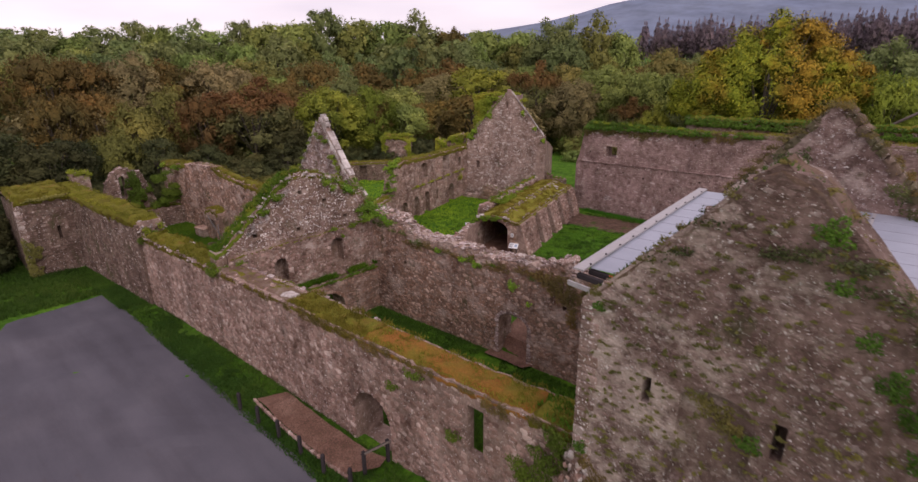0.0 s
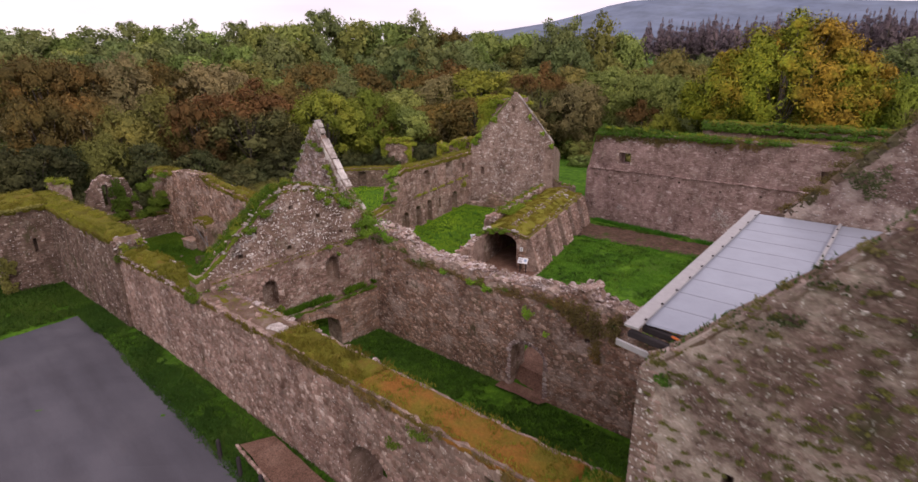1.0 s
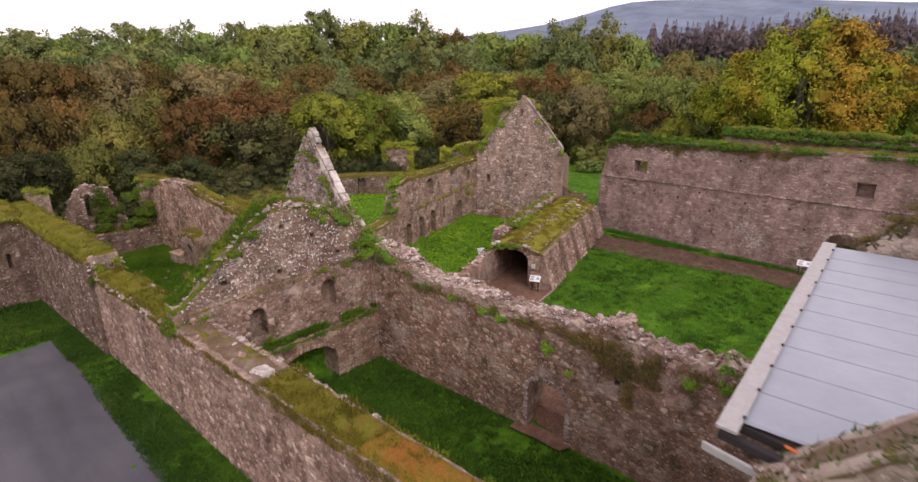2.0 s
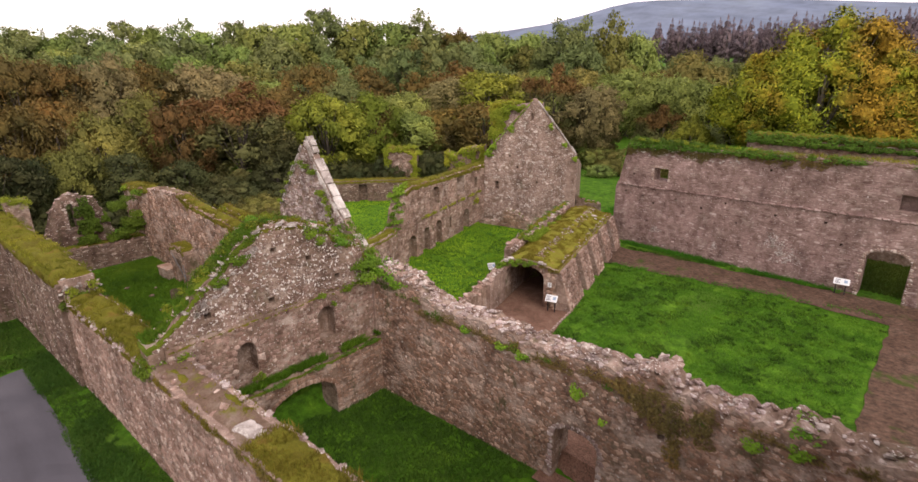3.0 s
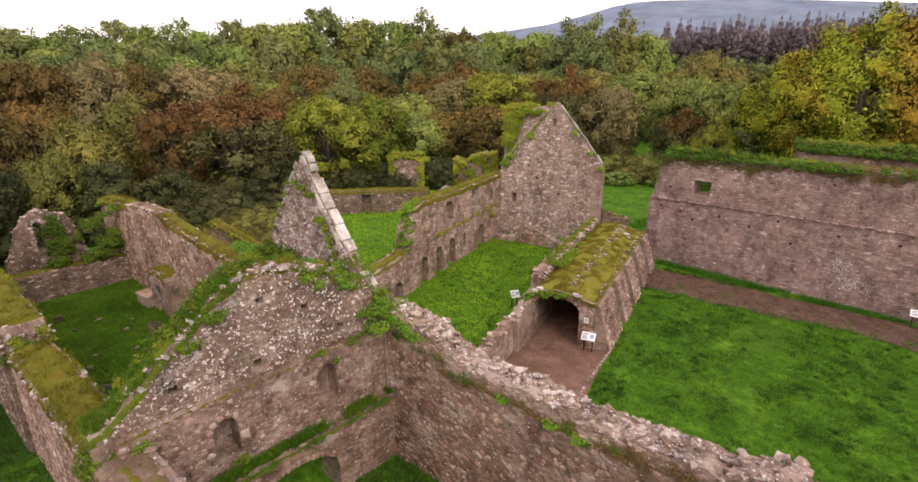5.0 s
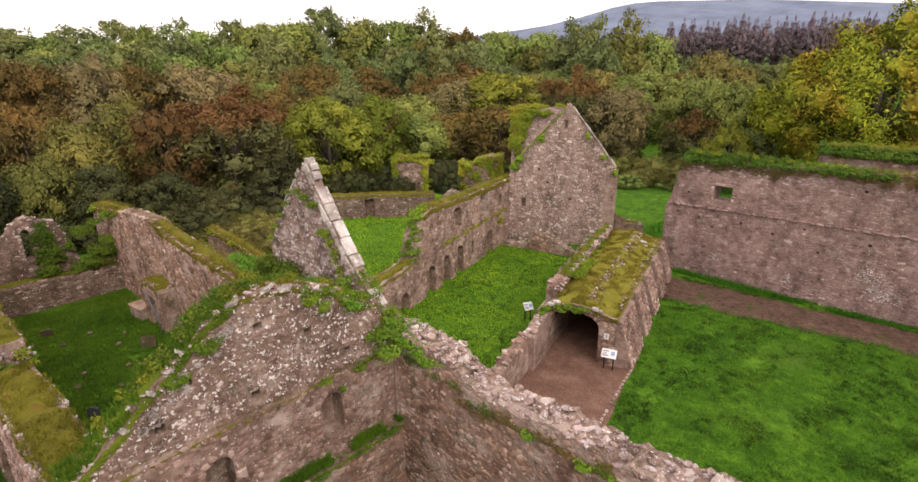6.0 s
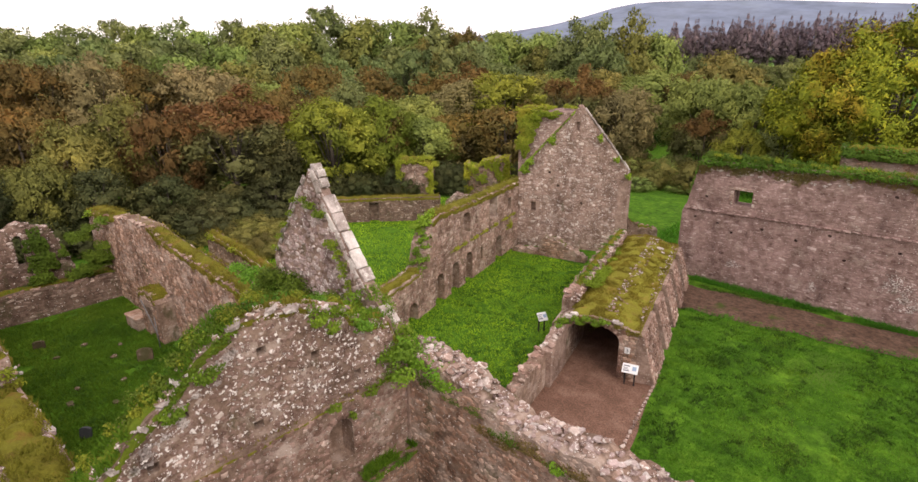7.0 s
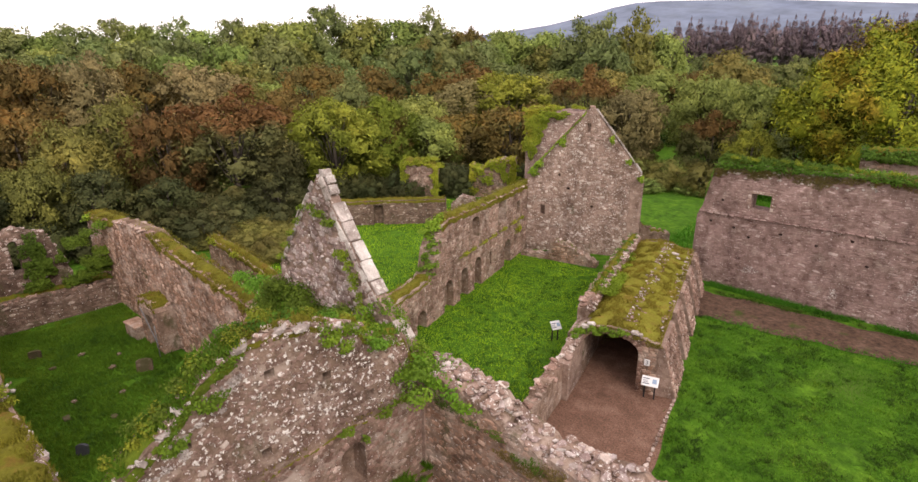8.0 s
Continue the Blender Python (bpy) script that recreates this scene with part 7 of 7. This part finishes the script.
ivy_on(wb, [(u_, wb.top(u_) - rv.uniform(0.35, 0.8), rv.uniform(0.25, 0.6), rv.uniform(0.12, 0.34)) for u_ in (0.5, 1.1, 1.7, 2.3, 3.2, 4.0, 4.6, 6.2, 8.2, 8.8, 9.4, 10.4, 13.0, 16.2)], leaf_ivy_dull, "mossy ferns hanging below the crumbling wall head", 0.06, 300, seed=98, out=0.07)
turf(wa, 36.7, 38.1, stone_white, 0.12, 0.0, 0, None, 0.1, seed=90, rough=0.08, depth=(0.1, 1.3), name="lime_cap", label="pale lump of lime mortar")
ivy_on(fs2, [(1.0, 3.2, 0.9, 0.9), (2.4, 3.9, 0.9, 0.9), (3.6, 3.4, 0.9, 1.1), (2.0, 2.0, 1.0, 0.8), (4.4, 2.2, 0.8, 1.0)], ivy_gold_mat, "yellowing ivy over the face of the ruined stub", 0.15, 200, seed=99, out=0.25)
ivy_on(tur, [(0.3, 9.8, 0.5, 1.4), (0.9, 10.4, 0.7, 0.8), (0.5, 8.2, 0.6, 1.2)], ivy_gold_mat, "bright ivy on the turret face", 0.15, 260, seed=100, out=0.3)

# ---- loose things ----
def ground_at(x, y):
    return float(ground_h(x, y)) + 0.05 * wave(x, y, 0, 0.9) + 0.03 * wave(x, y, 4, 2.7)


def info_sign(x, y, turn, panel=(0.78, 0.5), label="white information lectern on two dark posts"):
    """A lectern: tilted panel with print, backing board, two posts."""
    root = holder("information_sign", pose(x, y, ground_at(x, y), 0, 0, turn), label, "sign", "information signs")
    w, h = panel
    tilt = pose(0, 0, 1.0, 42, 0, 0)
    p = part("panel", box_mesh("panel", w, h, 0.035, panel_mat, 0.01), root, "white printed panel", tilt)
    for k, (u, v, a, b, m_) in enumerate(((-0.18, 0.12, 0.3, 0.05, ink_mat), (-0.22, 0.02, 0.22, 0.03, ink_mat), (-0.2, -0.05, 0.26, 0.03, ink_mat), (0.2, 0.02, 0.2, 0.22, blue_ink_mat), (-0.18, -0.13, 0.3, 0.05, ink_mat))):
        part("print_bar", box_mesh("print_bar", a, b, 0.006, m_, 0), p, m=pose(u * w / 0.78, v, 0.02))
    for s in (-1, 1):
        part("post", box_mesh("post", 0.07, 0.07, 1.15, timber_mat, 0.01), root, "dark timber post", pose(s * w * 0.3, 0.06, 0.4))
    return root


info_sign(-26.25, 34.1, 18)
info_sign(-32.8, 35.85, 62, (0.6, 0.55))
info_sign(-13.0, 50.0, 8, (0.95, 0.5))
# number plate beside the vault mouth
plate = holder("marker_plate", tw.m @ pose(4.0, -0.09, 1.75), "small white marker plate with the number 3", "marker")
part("plate", box_mesh("plate", 0.26, 0.03, 0.34, panel_mat, 0.008), plate)
txt = bpy.data.curves.new("numeral", "FONT")
txt.body, txt.size, txt.extrude, txt.align_x, txt.align_y = "3", 0.3, 0.004, "CENTER", "CENTER"
txt.materials.append(ink_mat)
num = part("numeral", txt, plate, m=pose(0, -0.022, 0, 90, 0, 0))

# bollards along the gravel terrace
terrace = laid_sheet("gravel_terrace", [(-23.2, 9.9), (-22.6, 11.2), (-18.4, 11.2), (-15.2, 11.5), (-15.0, 10.9), (-15.9, 9.85), (-18.5, 9.75)], gravel_mat, "raised gravel terrace before the arched doorway", "terrace", 0.2, 0.5, 0.1)
edge = holder("terrace_edging", pose(0, 0, 0), "rough stone edging of the gravel terrace", "edging", kind="structure")
for k in range(34):
    f = k / 33
    x, y = -23.2 + 7.5 * f, 9.85 - 0.15 * math.sin(f * 3)
    part("stone", shape_mesh("rock", rk.randrange(7), stone_warm), edge, m=Matrix.Translation((x, y, ground_at(x, y) + 0.12)) @ pose(0, 0, 0, 0, 0, rk.uniform(-20, 20)) @ Matrix.Diagonal((0.34, 0.22, 0.3, 1)))
first = None
for x, y in ((-23.16, 9.08), (-21.55, 9.16), (-19.98, 9.3), (-18.31, 9.37), (-16.66, 9.41), (-15.19, 9.67)):
    m = pose(x, y, ground_at(x, y), rk.uniform(-2, 2), rk.uniform(-2, 2), rk.uniform(0, 40))
    if first is None:
        first = holder("bollard", m, "short dark timber bollard beside the car park", "bollard", "bollards of the car park")
        part("post", box_mesh("post", 0.15, 0.15, 1.25, timber_mat, 0.03), first, m=pose(0, 0, 0.27))
        part("cap", box_mesh("cap", 0.13, 0.13, 0.06, timber_mat, 0.028), first, m=pose(0, 0, 0.91))
    else:
        copy_thing(first, m)
stand = holder("notice_board", pose(-15.3, 11.0, ground_at(-15.3, 11.0), 0, 0, 262), "dark timber notice lectern beside the arched doorway", "sign")
board = part("board", box_mesh("board", 1.1, 0.6, 0.05, timber_mat, 0.015), stand, m=pose(0, 0, 0.95, 38, 0, 0))
part("frame", box_mesh("frame", 1.2, 0.08, 0.08, oak_mat, 0.015), board, m=pose(0, 0.3, 0.0))
for s in (-1, 1):
    part("post", box_mesh("post", 0.14, 0.14, 1.35, timber_mat, 0.02), stand, m=pose(s * 0.55, 0.05, 0.45))

# stones, slabs and a gate in the western room
def headstone(x, y, turn, w, h, lean, mat, label):
    root = holder("headstone", pose(x, y, ground_at(x, y), lean, 0, turn), label, "headstone", "grave markers")
    bm = bmesh.new()
    prof = [(-w / 2, -0.3), (w / 2, -0.3), (w / 2, h * 0.8)] + [(w / 2 * math.cos(a), h * 0.8 + h * 0.2 * math.sin(a)) for a in np.linspace(0.4, math.pi - 0.4, 6)] + [(-w / 2, h * 0.8)]
    f = bm.faces.new([bm.verts.new((u, 0, z)) for u, z in prof])
    ext = bmesh.ops.extrude_face_region(bm, geom=[f])
    bmesh.ops.translate(bm, vec=(0, 0.14, 0), verts=[v for v in ext["geom"] if isinstance(v, bmesh.types.BMVert)])
    bmesh.ops.recalc_face_normals(bm, faces=bm.faces)
    me = bpy.data.meshes.new("slab")
    bm.to_mesh(me)
    bm.free()
    me.materials.append(mat)
    part("slab", me, root)


headstone(-47.5, 18.4, 60, 0.8, 0.75, -8, mossy_stone, "worn upright grave slab in the grass")
headstone(-42.3, 14.2, 45, 0.5, 0.5, -10, dark_mat, "dark slate headstone leaning in the grass")
headstone(-53.5, 14.6, 70, 0.6, 0.5, 5, mossy_stone, "small sunken grave marker")
for k, (x, y, s_) in enumerate(((-45.7, 14.4, 0.6), (-47.0, 15.0, 0.5), (-51.4, 15.0, 0.55), (-49.2, 17.3, 0.6), (-50.5, 18.0, 0.5), (-44.3, 16.0, 0.55), (-52.0, 16.5, 0.6), (-46.2, 16.9, 0.45), (-43.4, 17.9, 0.5))):
    tagged(new("fallen_stone", shape_mesh("rock", k % 7, mossy_stone)), "brown fallen stone half sunk in the grass", "stone", "fallen stones").matrix_basis = Matrix.Translation((x, y, ground_at(x, y) + 0.05)) @ pose(0, 0, 0, 0, 0, 40 * k) @ Matrix.Diagonal((s_ * 1.0, s_ * 0.75, s_ * 0.5, 1))
tomb = holder("box_tomb", pose(-52.3, 19.6, ground_at(-52.3, 19.6), 0, 0, 6), "low stone box tomb against the wall", "tomb")
part("chest", box_mesh("chest", 1.5, 0.8, 0.95, mortar_brown, 0.05), tomb, m=pose(0, 0, 0.3))
part("lid", box_mesh("lid", 1.6, 0.9, 0.12, stone_brown, 0.03), tomb, m=pose(0, 0, 0.82))
pier = wall("wall_pier", (-51.4, 19.7), (-48.6, 19.8), 1.2, [(0, 2.3), (0.5, 2.6), (1.7, 2.7), (2.8, 2.3)], -1.0, mortar_brown, "broken mossy pier beside the room's doorway", [(0.85, 1.75, -0.6, 1.7, "seg", None)], 0.15, 0.25, seed=40)
turf(pier, 0.0, 2.5, moss_mat, 0.15, 0.06, 200, dry_blade_mat, 0.12, seed=50)
crest(pier, stone_brown, 0.0, 2.5, 10, (0.28, 0.2), True, seed=40)
rail = holder("scaffold_rail", pose(-49.0, 19.55, ground_at(-49, 19.55)), "galvanised scaffold tube leaning by the doorway", "rail")
tv, tf = tube([(-1.6, 0, 2.4), (0.9, -0.1, 0.9)], (0.03, 0.03))
part("tube", mesh_of("tube", tv, tf, metal_mat, True), rail)
tv, tf = tube([(0.6, -0.05, -0.2), (0.6, -0.05, 2.0)], (0.03, 0.03))
part("upright", mesh_of("upright", tv, tf, metal_mat, True), rail)

# leaning pole with a brace behind the church
pole = holder("leaning_pole", pose(-3.2, 61.5, 0), "leaning grey wooden pole with a diagonal brace", "pole")
tv, tf = tube([(0, 0, -1.0), (0.6, 0, 9.0), (2.0, 0.2, 17.5)], (0.3, 0.25, 0.2))
part("pole", mesh_of("pole", tv, tf, oak_mat, True), pole)
tv, tf = tube([(-3.6, 0, 9.2), (1.2, 0, 12.6)], (0.13, 0.13))
part("brace", mesh_of("brace", tv, tf, oak_mat, True), pole)

# ---- grass tufts on the lawns ----
def tufts(name, area, count, height, mat, label, seed, width=0.02):
    rng = np.random.default_rng(seed)
    x, y = rng.uniform(area[0], area[1], count), rng.uniform(area[2], area[3], count)
    keep = np.array([wave(a, b, seed, 0.35) + 0.5 * wave(a, b, seed, 1.6) > -0.45 for a, b in zip(x, y)])
    if len(area) > 4:
        keep &= np.array([area[4](a, b) for a, b in zip(x, y)])
    x, y = x[keep], y[keep]
    v, f = blade_tris(np.stack([x, y, ground_h(x, y)], 1), height, rng, width, 0.6)
    return tagged(new(name, mesh_np(name, v, f, mat)), label, "grass", kind="stuff")


def tussocks(area, count, per, height, mat, label, seed, width=0.025, inside=None):
    """Clumps of longer grass scattered over a lawn."""
    rng = np.random.default_rng(seed)
    cx, cy, r = rng.uniform(area[0], area[1], count), rng.uniform(area[2], area[3], count), rng.uniform(0.06, 0.3, count)
    keep = np.array([(wave(a, b, seed, 0.25) > -0.25) and (inside is None or inside(a, b)) for a, b in zip(cx, cy)])
    cx, cy, r = (np.repeat(q[keep], per) for q in (cx, cy, r))
    x, y = cx + rng.normal(0, 1, len(cx)) * r, cy + rng.normal(0, 1, len(cx)) * r
    v, f = blade_tris(np.stack([x, y, ground_h(x, y)], 1), height, rng, width, 0.7)
    return tagged(new("grass", mesh_np("grass", v, f, mat)), label, "grass", kind="stuff")


def on_garth(x, y):
    return y > y_cloister(x) + 1.4 and x > -25.4 + (34.8 - y) * 0.27 + 0.2 and x < -9.9 and y < min(46.6, 44.7 + (x + 28.3) * 0.17)


tufts("grass", (-30, -9.5, 24, 47, on_garth), 90000, 0.09, blade_mat, "long bright grass blades of the cloister lawn", 1)
tufts("grass", (-44, -30.5, 24, 47), 40000, 0.08, bright_blade_mat, "grass blades of the western garth", 2)
tufts("grass", (-29, -7.5, 13.5, 22.3), 60000, 0.16, dark_blade_mat, "rough grass inside the roofless range, coloured dark for shade", 3)
tufts("grass", (-58, -30.5, 13.0, 20.4), 70000, 0.16, blade_mat, "rough grass of the western room", 4)
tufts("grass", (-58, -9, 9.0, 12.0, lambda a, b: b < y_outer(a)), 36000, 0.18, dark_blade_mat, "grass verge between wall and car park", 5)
tufts("grass", (-29.5, -13, 50.0, 50.85), 5000, 0.25, blade_mat, "tall grass at the foot of the church wall", 6)
tufts("grass", (-62, -44, 30, 56), 30000, 0.12, bright_blade_mat, "grass of the far enclosure", 7)
tufts("grass", (-36, -20, 54, 110), 30000, 0.4, blade_mat, "long meadow grass beyond the church", 8, 0.06)
tufts("grass", (-76, -44.5, -8, 9.0, lambda a, b: a < -45.5 + 0.05 * b), 60000, 0.3, dark_blade_mat, "grass beyond the corner tower, coloured dark for shade", 9, 0.04)
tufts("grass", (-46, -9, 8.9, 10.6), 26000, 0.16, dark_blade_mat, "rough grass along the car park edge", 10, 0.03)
tufts("grass", (-16, -3, 52.0, 62.0), 26000, 0.25, dark_blade_mat, "nave grass with its shade put into the colour", 11, 0.035)

tussocks((-28, -9.5, 24.5, 46.5), 900, 26, 0.15, dark_blade_mat, "darker tussocks in the cloister lawn", 21, inside=on_garth)
tussocks((-28, -9.5, 24.5, 46.5), 500, 26, 0.13, blade_mat, "fresh tufts in the cloister lawn", 22, inside=on_garth)
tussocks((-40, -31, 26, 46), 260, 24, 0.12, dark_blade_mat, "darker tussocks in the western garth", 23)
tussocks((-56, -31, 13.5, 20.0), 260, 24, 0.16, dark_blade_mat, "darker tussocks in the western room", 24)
# grass creeping over the edges of the church path
for k_, at_ in enumerate((lambda a: 44.75 + (a + 28.3) * 0.17, lambda a: 49.0 + (a + 29.5) * 0.095)):
    tussocks((-28.5, -10, 44.4, 51.0), 2600, 14, 0.14, (blade_mat, dark_blade_mat)[k_], "grass creeping over the edge of the gravel path", 25 + k_, inside=lambda a, b: abs(b - at_(a)) < 0.12 + 0.5 * max(0.0, wave(a, b, 9, 0.6)))

# ---- the stones of the wall faces ----
rubble(wc, stone_speck, 0.19, (0.012, 0.07), z0=5.6, u0=0.4, own=(2.5, 9.0, 7.2, 9.6), fill=0.92, seed=1)
rubble(wc_mid, stone_warm, 0.2, (0.006, 0.034), z0=-1.2, own=(0, 10, 3.6, 5.6), fill=0.72, seed=2)
face_stones(wc_low, stone_brown, (0.32, 0.2), (0.008, 0.031), z0=-1.2, seed=3)
rubble(wb, stone_brown, 0.21, (0.006, 0.038), z0=-1.0, own=(4, 15, 3.6, 5.2), fill=0.78, seed=4)
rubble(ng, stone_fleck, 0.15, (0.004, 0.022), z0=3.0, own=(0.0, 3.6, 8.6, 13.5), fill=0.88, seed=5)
rubble(wa, stone_warm, 0.25, (0.008, 0.04), z0=-1.3, u0=19.6, own=(40, 53, 3.8, 5.3), fill=0.9, seed=6)
rubble(wa_slit, stone_warm, 0.25, (0.008, 0.04), fill=0.9, seed=51)
face_stones(wa2, stone_dark, (0.26, 0.18), (0.008, 0.037), z0=-2.0, fill=0.86, seed=7)
face_stones(we, stone_church, (0.34, 0.14), (0.005, 0.02), z0=-0.3, u1=28, own=(0, 20, 5.3, 9), fill=0.85, seed=8)
rubble(gd, stone_pale, 0.25, (0.008, 0.045), z0=-0.3, own=(0, 9, 2, 8), fill=0.9, seed=9)
rubble(gb, stone_gable, 0.3, (0.02, 0.08), z0=4.5, own=(0, 9, 6.0, 12), fill=0.95, seed=10)
face_stones(wd, stone_warm, (0.34, 0.2), (0.008, 0.031), z0=-0.4, own=(0, 12, -0.3, 3), fill=0.85, seed=11)
rubble(wg, stone_brown, 0.27, (0.01, 0.045), z0=-0.8, fill=0.9, seed=12)
face_stones(wf, stone_dark, (0.36, 0.2), (0.008, 0.043), z0=-1.0, fill=0.9, seed=13)
rubble(wf2, stone_dark, 0.3, (0.01, 0.05), z0=1.2, fill=0.92, seed=14)
face_stones(wt, stone_dark, (0.36, 0.17), (0.008, 0.04), z0=-2.0, fill=0.85, seed=15)
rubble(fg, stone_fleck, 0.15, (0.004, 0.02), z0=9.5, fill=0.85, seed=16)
face_stones(sw, stone_brown, (0.34, 0.2), (0.008, 0.031), z0=-1.0, fill=0.85, seed=17)
rubble(st_b, stone_warm, 0.26, (0.005, 0.03), z0=-0.3, fill=0.6, seed=68)
rubble(st, stone_brown, 0.26, (0.015, 0.05), z0=-0.3, fill=0.92, seed=18)
face_stones(st2, stone_brown, (0.34, 0.2), (0.008, 0.043), z0=-0.3, seed=20)
face_stones(fw, stone_dark, (0.4, 0.2), (0.008, 0.025), z0=-1.4, fill=0.8, seed=21)
rubble(tw, stone_brown, 0.24, (0.015, 0.05), z0=-0.3, fill=0.92, seed=22)
rubble(ridge, stone_warm, 0.26, (0.015, 0.05), z0=2.6, fill=0.92, seed=26)
face_stones(tur, stone_pale, (0.34, 0.2), (0.008, 0.037), z0=4.0, fill=0.85, seed=23)
face_stones(low2, stone_brown, (0.34, 0.2), (0.008, 0.037), z0=-0.8, fill=0.85, seed=24)
face_stones(we2, stone_brown, (0.4, 0.25), (0.008, 0.037), z0=6.5, fill=0.85, seed=25)
for w_, h_, m_, s_ in ((wa, wa.holes[0], stone_warm, 1), (wc_mid, wc_mid.holes[0], stone_warm, 2), (wc_mid, wc_mid.holes[1], stone_warm, 3), (wc_low, wc_low.holes[0], stone_brown, 4),
                       (wb, wb.holes[0], stone_gable, 5), (we, e_door, stone_pale, 6), (we, e_win1, stone_pale, 7), (tw, tw.holes[0], stone_warm, 9), (wf2, wf2.holes[0], stone_pale, 10)):
    jamb_stones(w_, h_, m_, s_)
for h_ in wd.holes[:5]:
    jamb_stones(wd, h_, stone_warm, 20, 0.16, 0.04)
# quoins at free corners
rq = random.Random(17)
for w_, u_, z0_, z1_, m_ in ((ng, 0.0, 3.0, 10.0, stone_pale), (gd, 8.95, 0.0, 6.8, stone_pale), (wt, 0.0, -1.5, 5.0, stone_pale)):
    z = z0_
    while z < z1_:
        h = rq.uniform(0.22, 0.34)
        l = rq.uniform(0.3, 0.6)
        s_ = 1 if u_ < 2 else -1
        part("quoin", box_mesh("quoin", l, 0.5, h * 0.94, m_, 0.03), w_.ob, m=pose(u_ + s_ * (l / 2 - 0.03), 0.2, z + h / 2))
        z += h
# stones of the buttress slopes
placed = []
for a, b in wedges:
    t_ = 0.05
    while t_ < 3.3:
        h = rq.uniform(0.14, 0.26)
        v_ = a + 0.02
        while v_ < b - 0.1:
            l = min(rq.uniform(0.18, 0.5), b - v_)
            f = (t_ + h / 2) / 3.4
            m = Matrix.Translation((5.65 - 0.97 * f, v_ + l / 2, -0.6 + 3.25 * f)) @ pose(0, 0, 0, 0, 0, 90) @ pose(0, 0, 0, -16.6, 0, 0) @ Matrix.Diagonal((l * 0.95, rq.uniform(0.03, 0.07), h * 0.95, 1))
            placed.append((rq.randrange(len(BLOCKS)), m))
            v_ += l
        t_ += h
joined_stones("buttress_facing", "block", placed, stone_warm, tw.ob)
face_stones(pier, stone_brown, (0.3, 0.18), (0.01, 0.04), z0=-0.6, fill=0.85, seed=40)
rubble(fs1, stone_warm, 0.36, (0.01, 0.04), z0=-1.5, fill=0.9, seed=81)
rubble(fs2, stone_brown, 0.36, (0.01, 0.04), z0=-1.5, fill=0.9, seed=82)
rubble(fw2, stone_pale, 0.3, (0.01, 0.04), z0=-1.0, fill=0.9, seed=83)
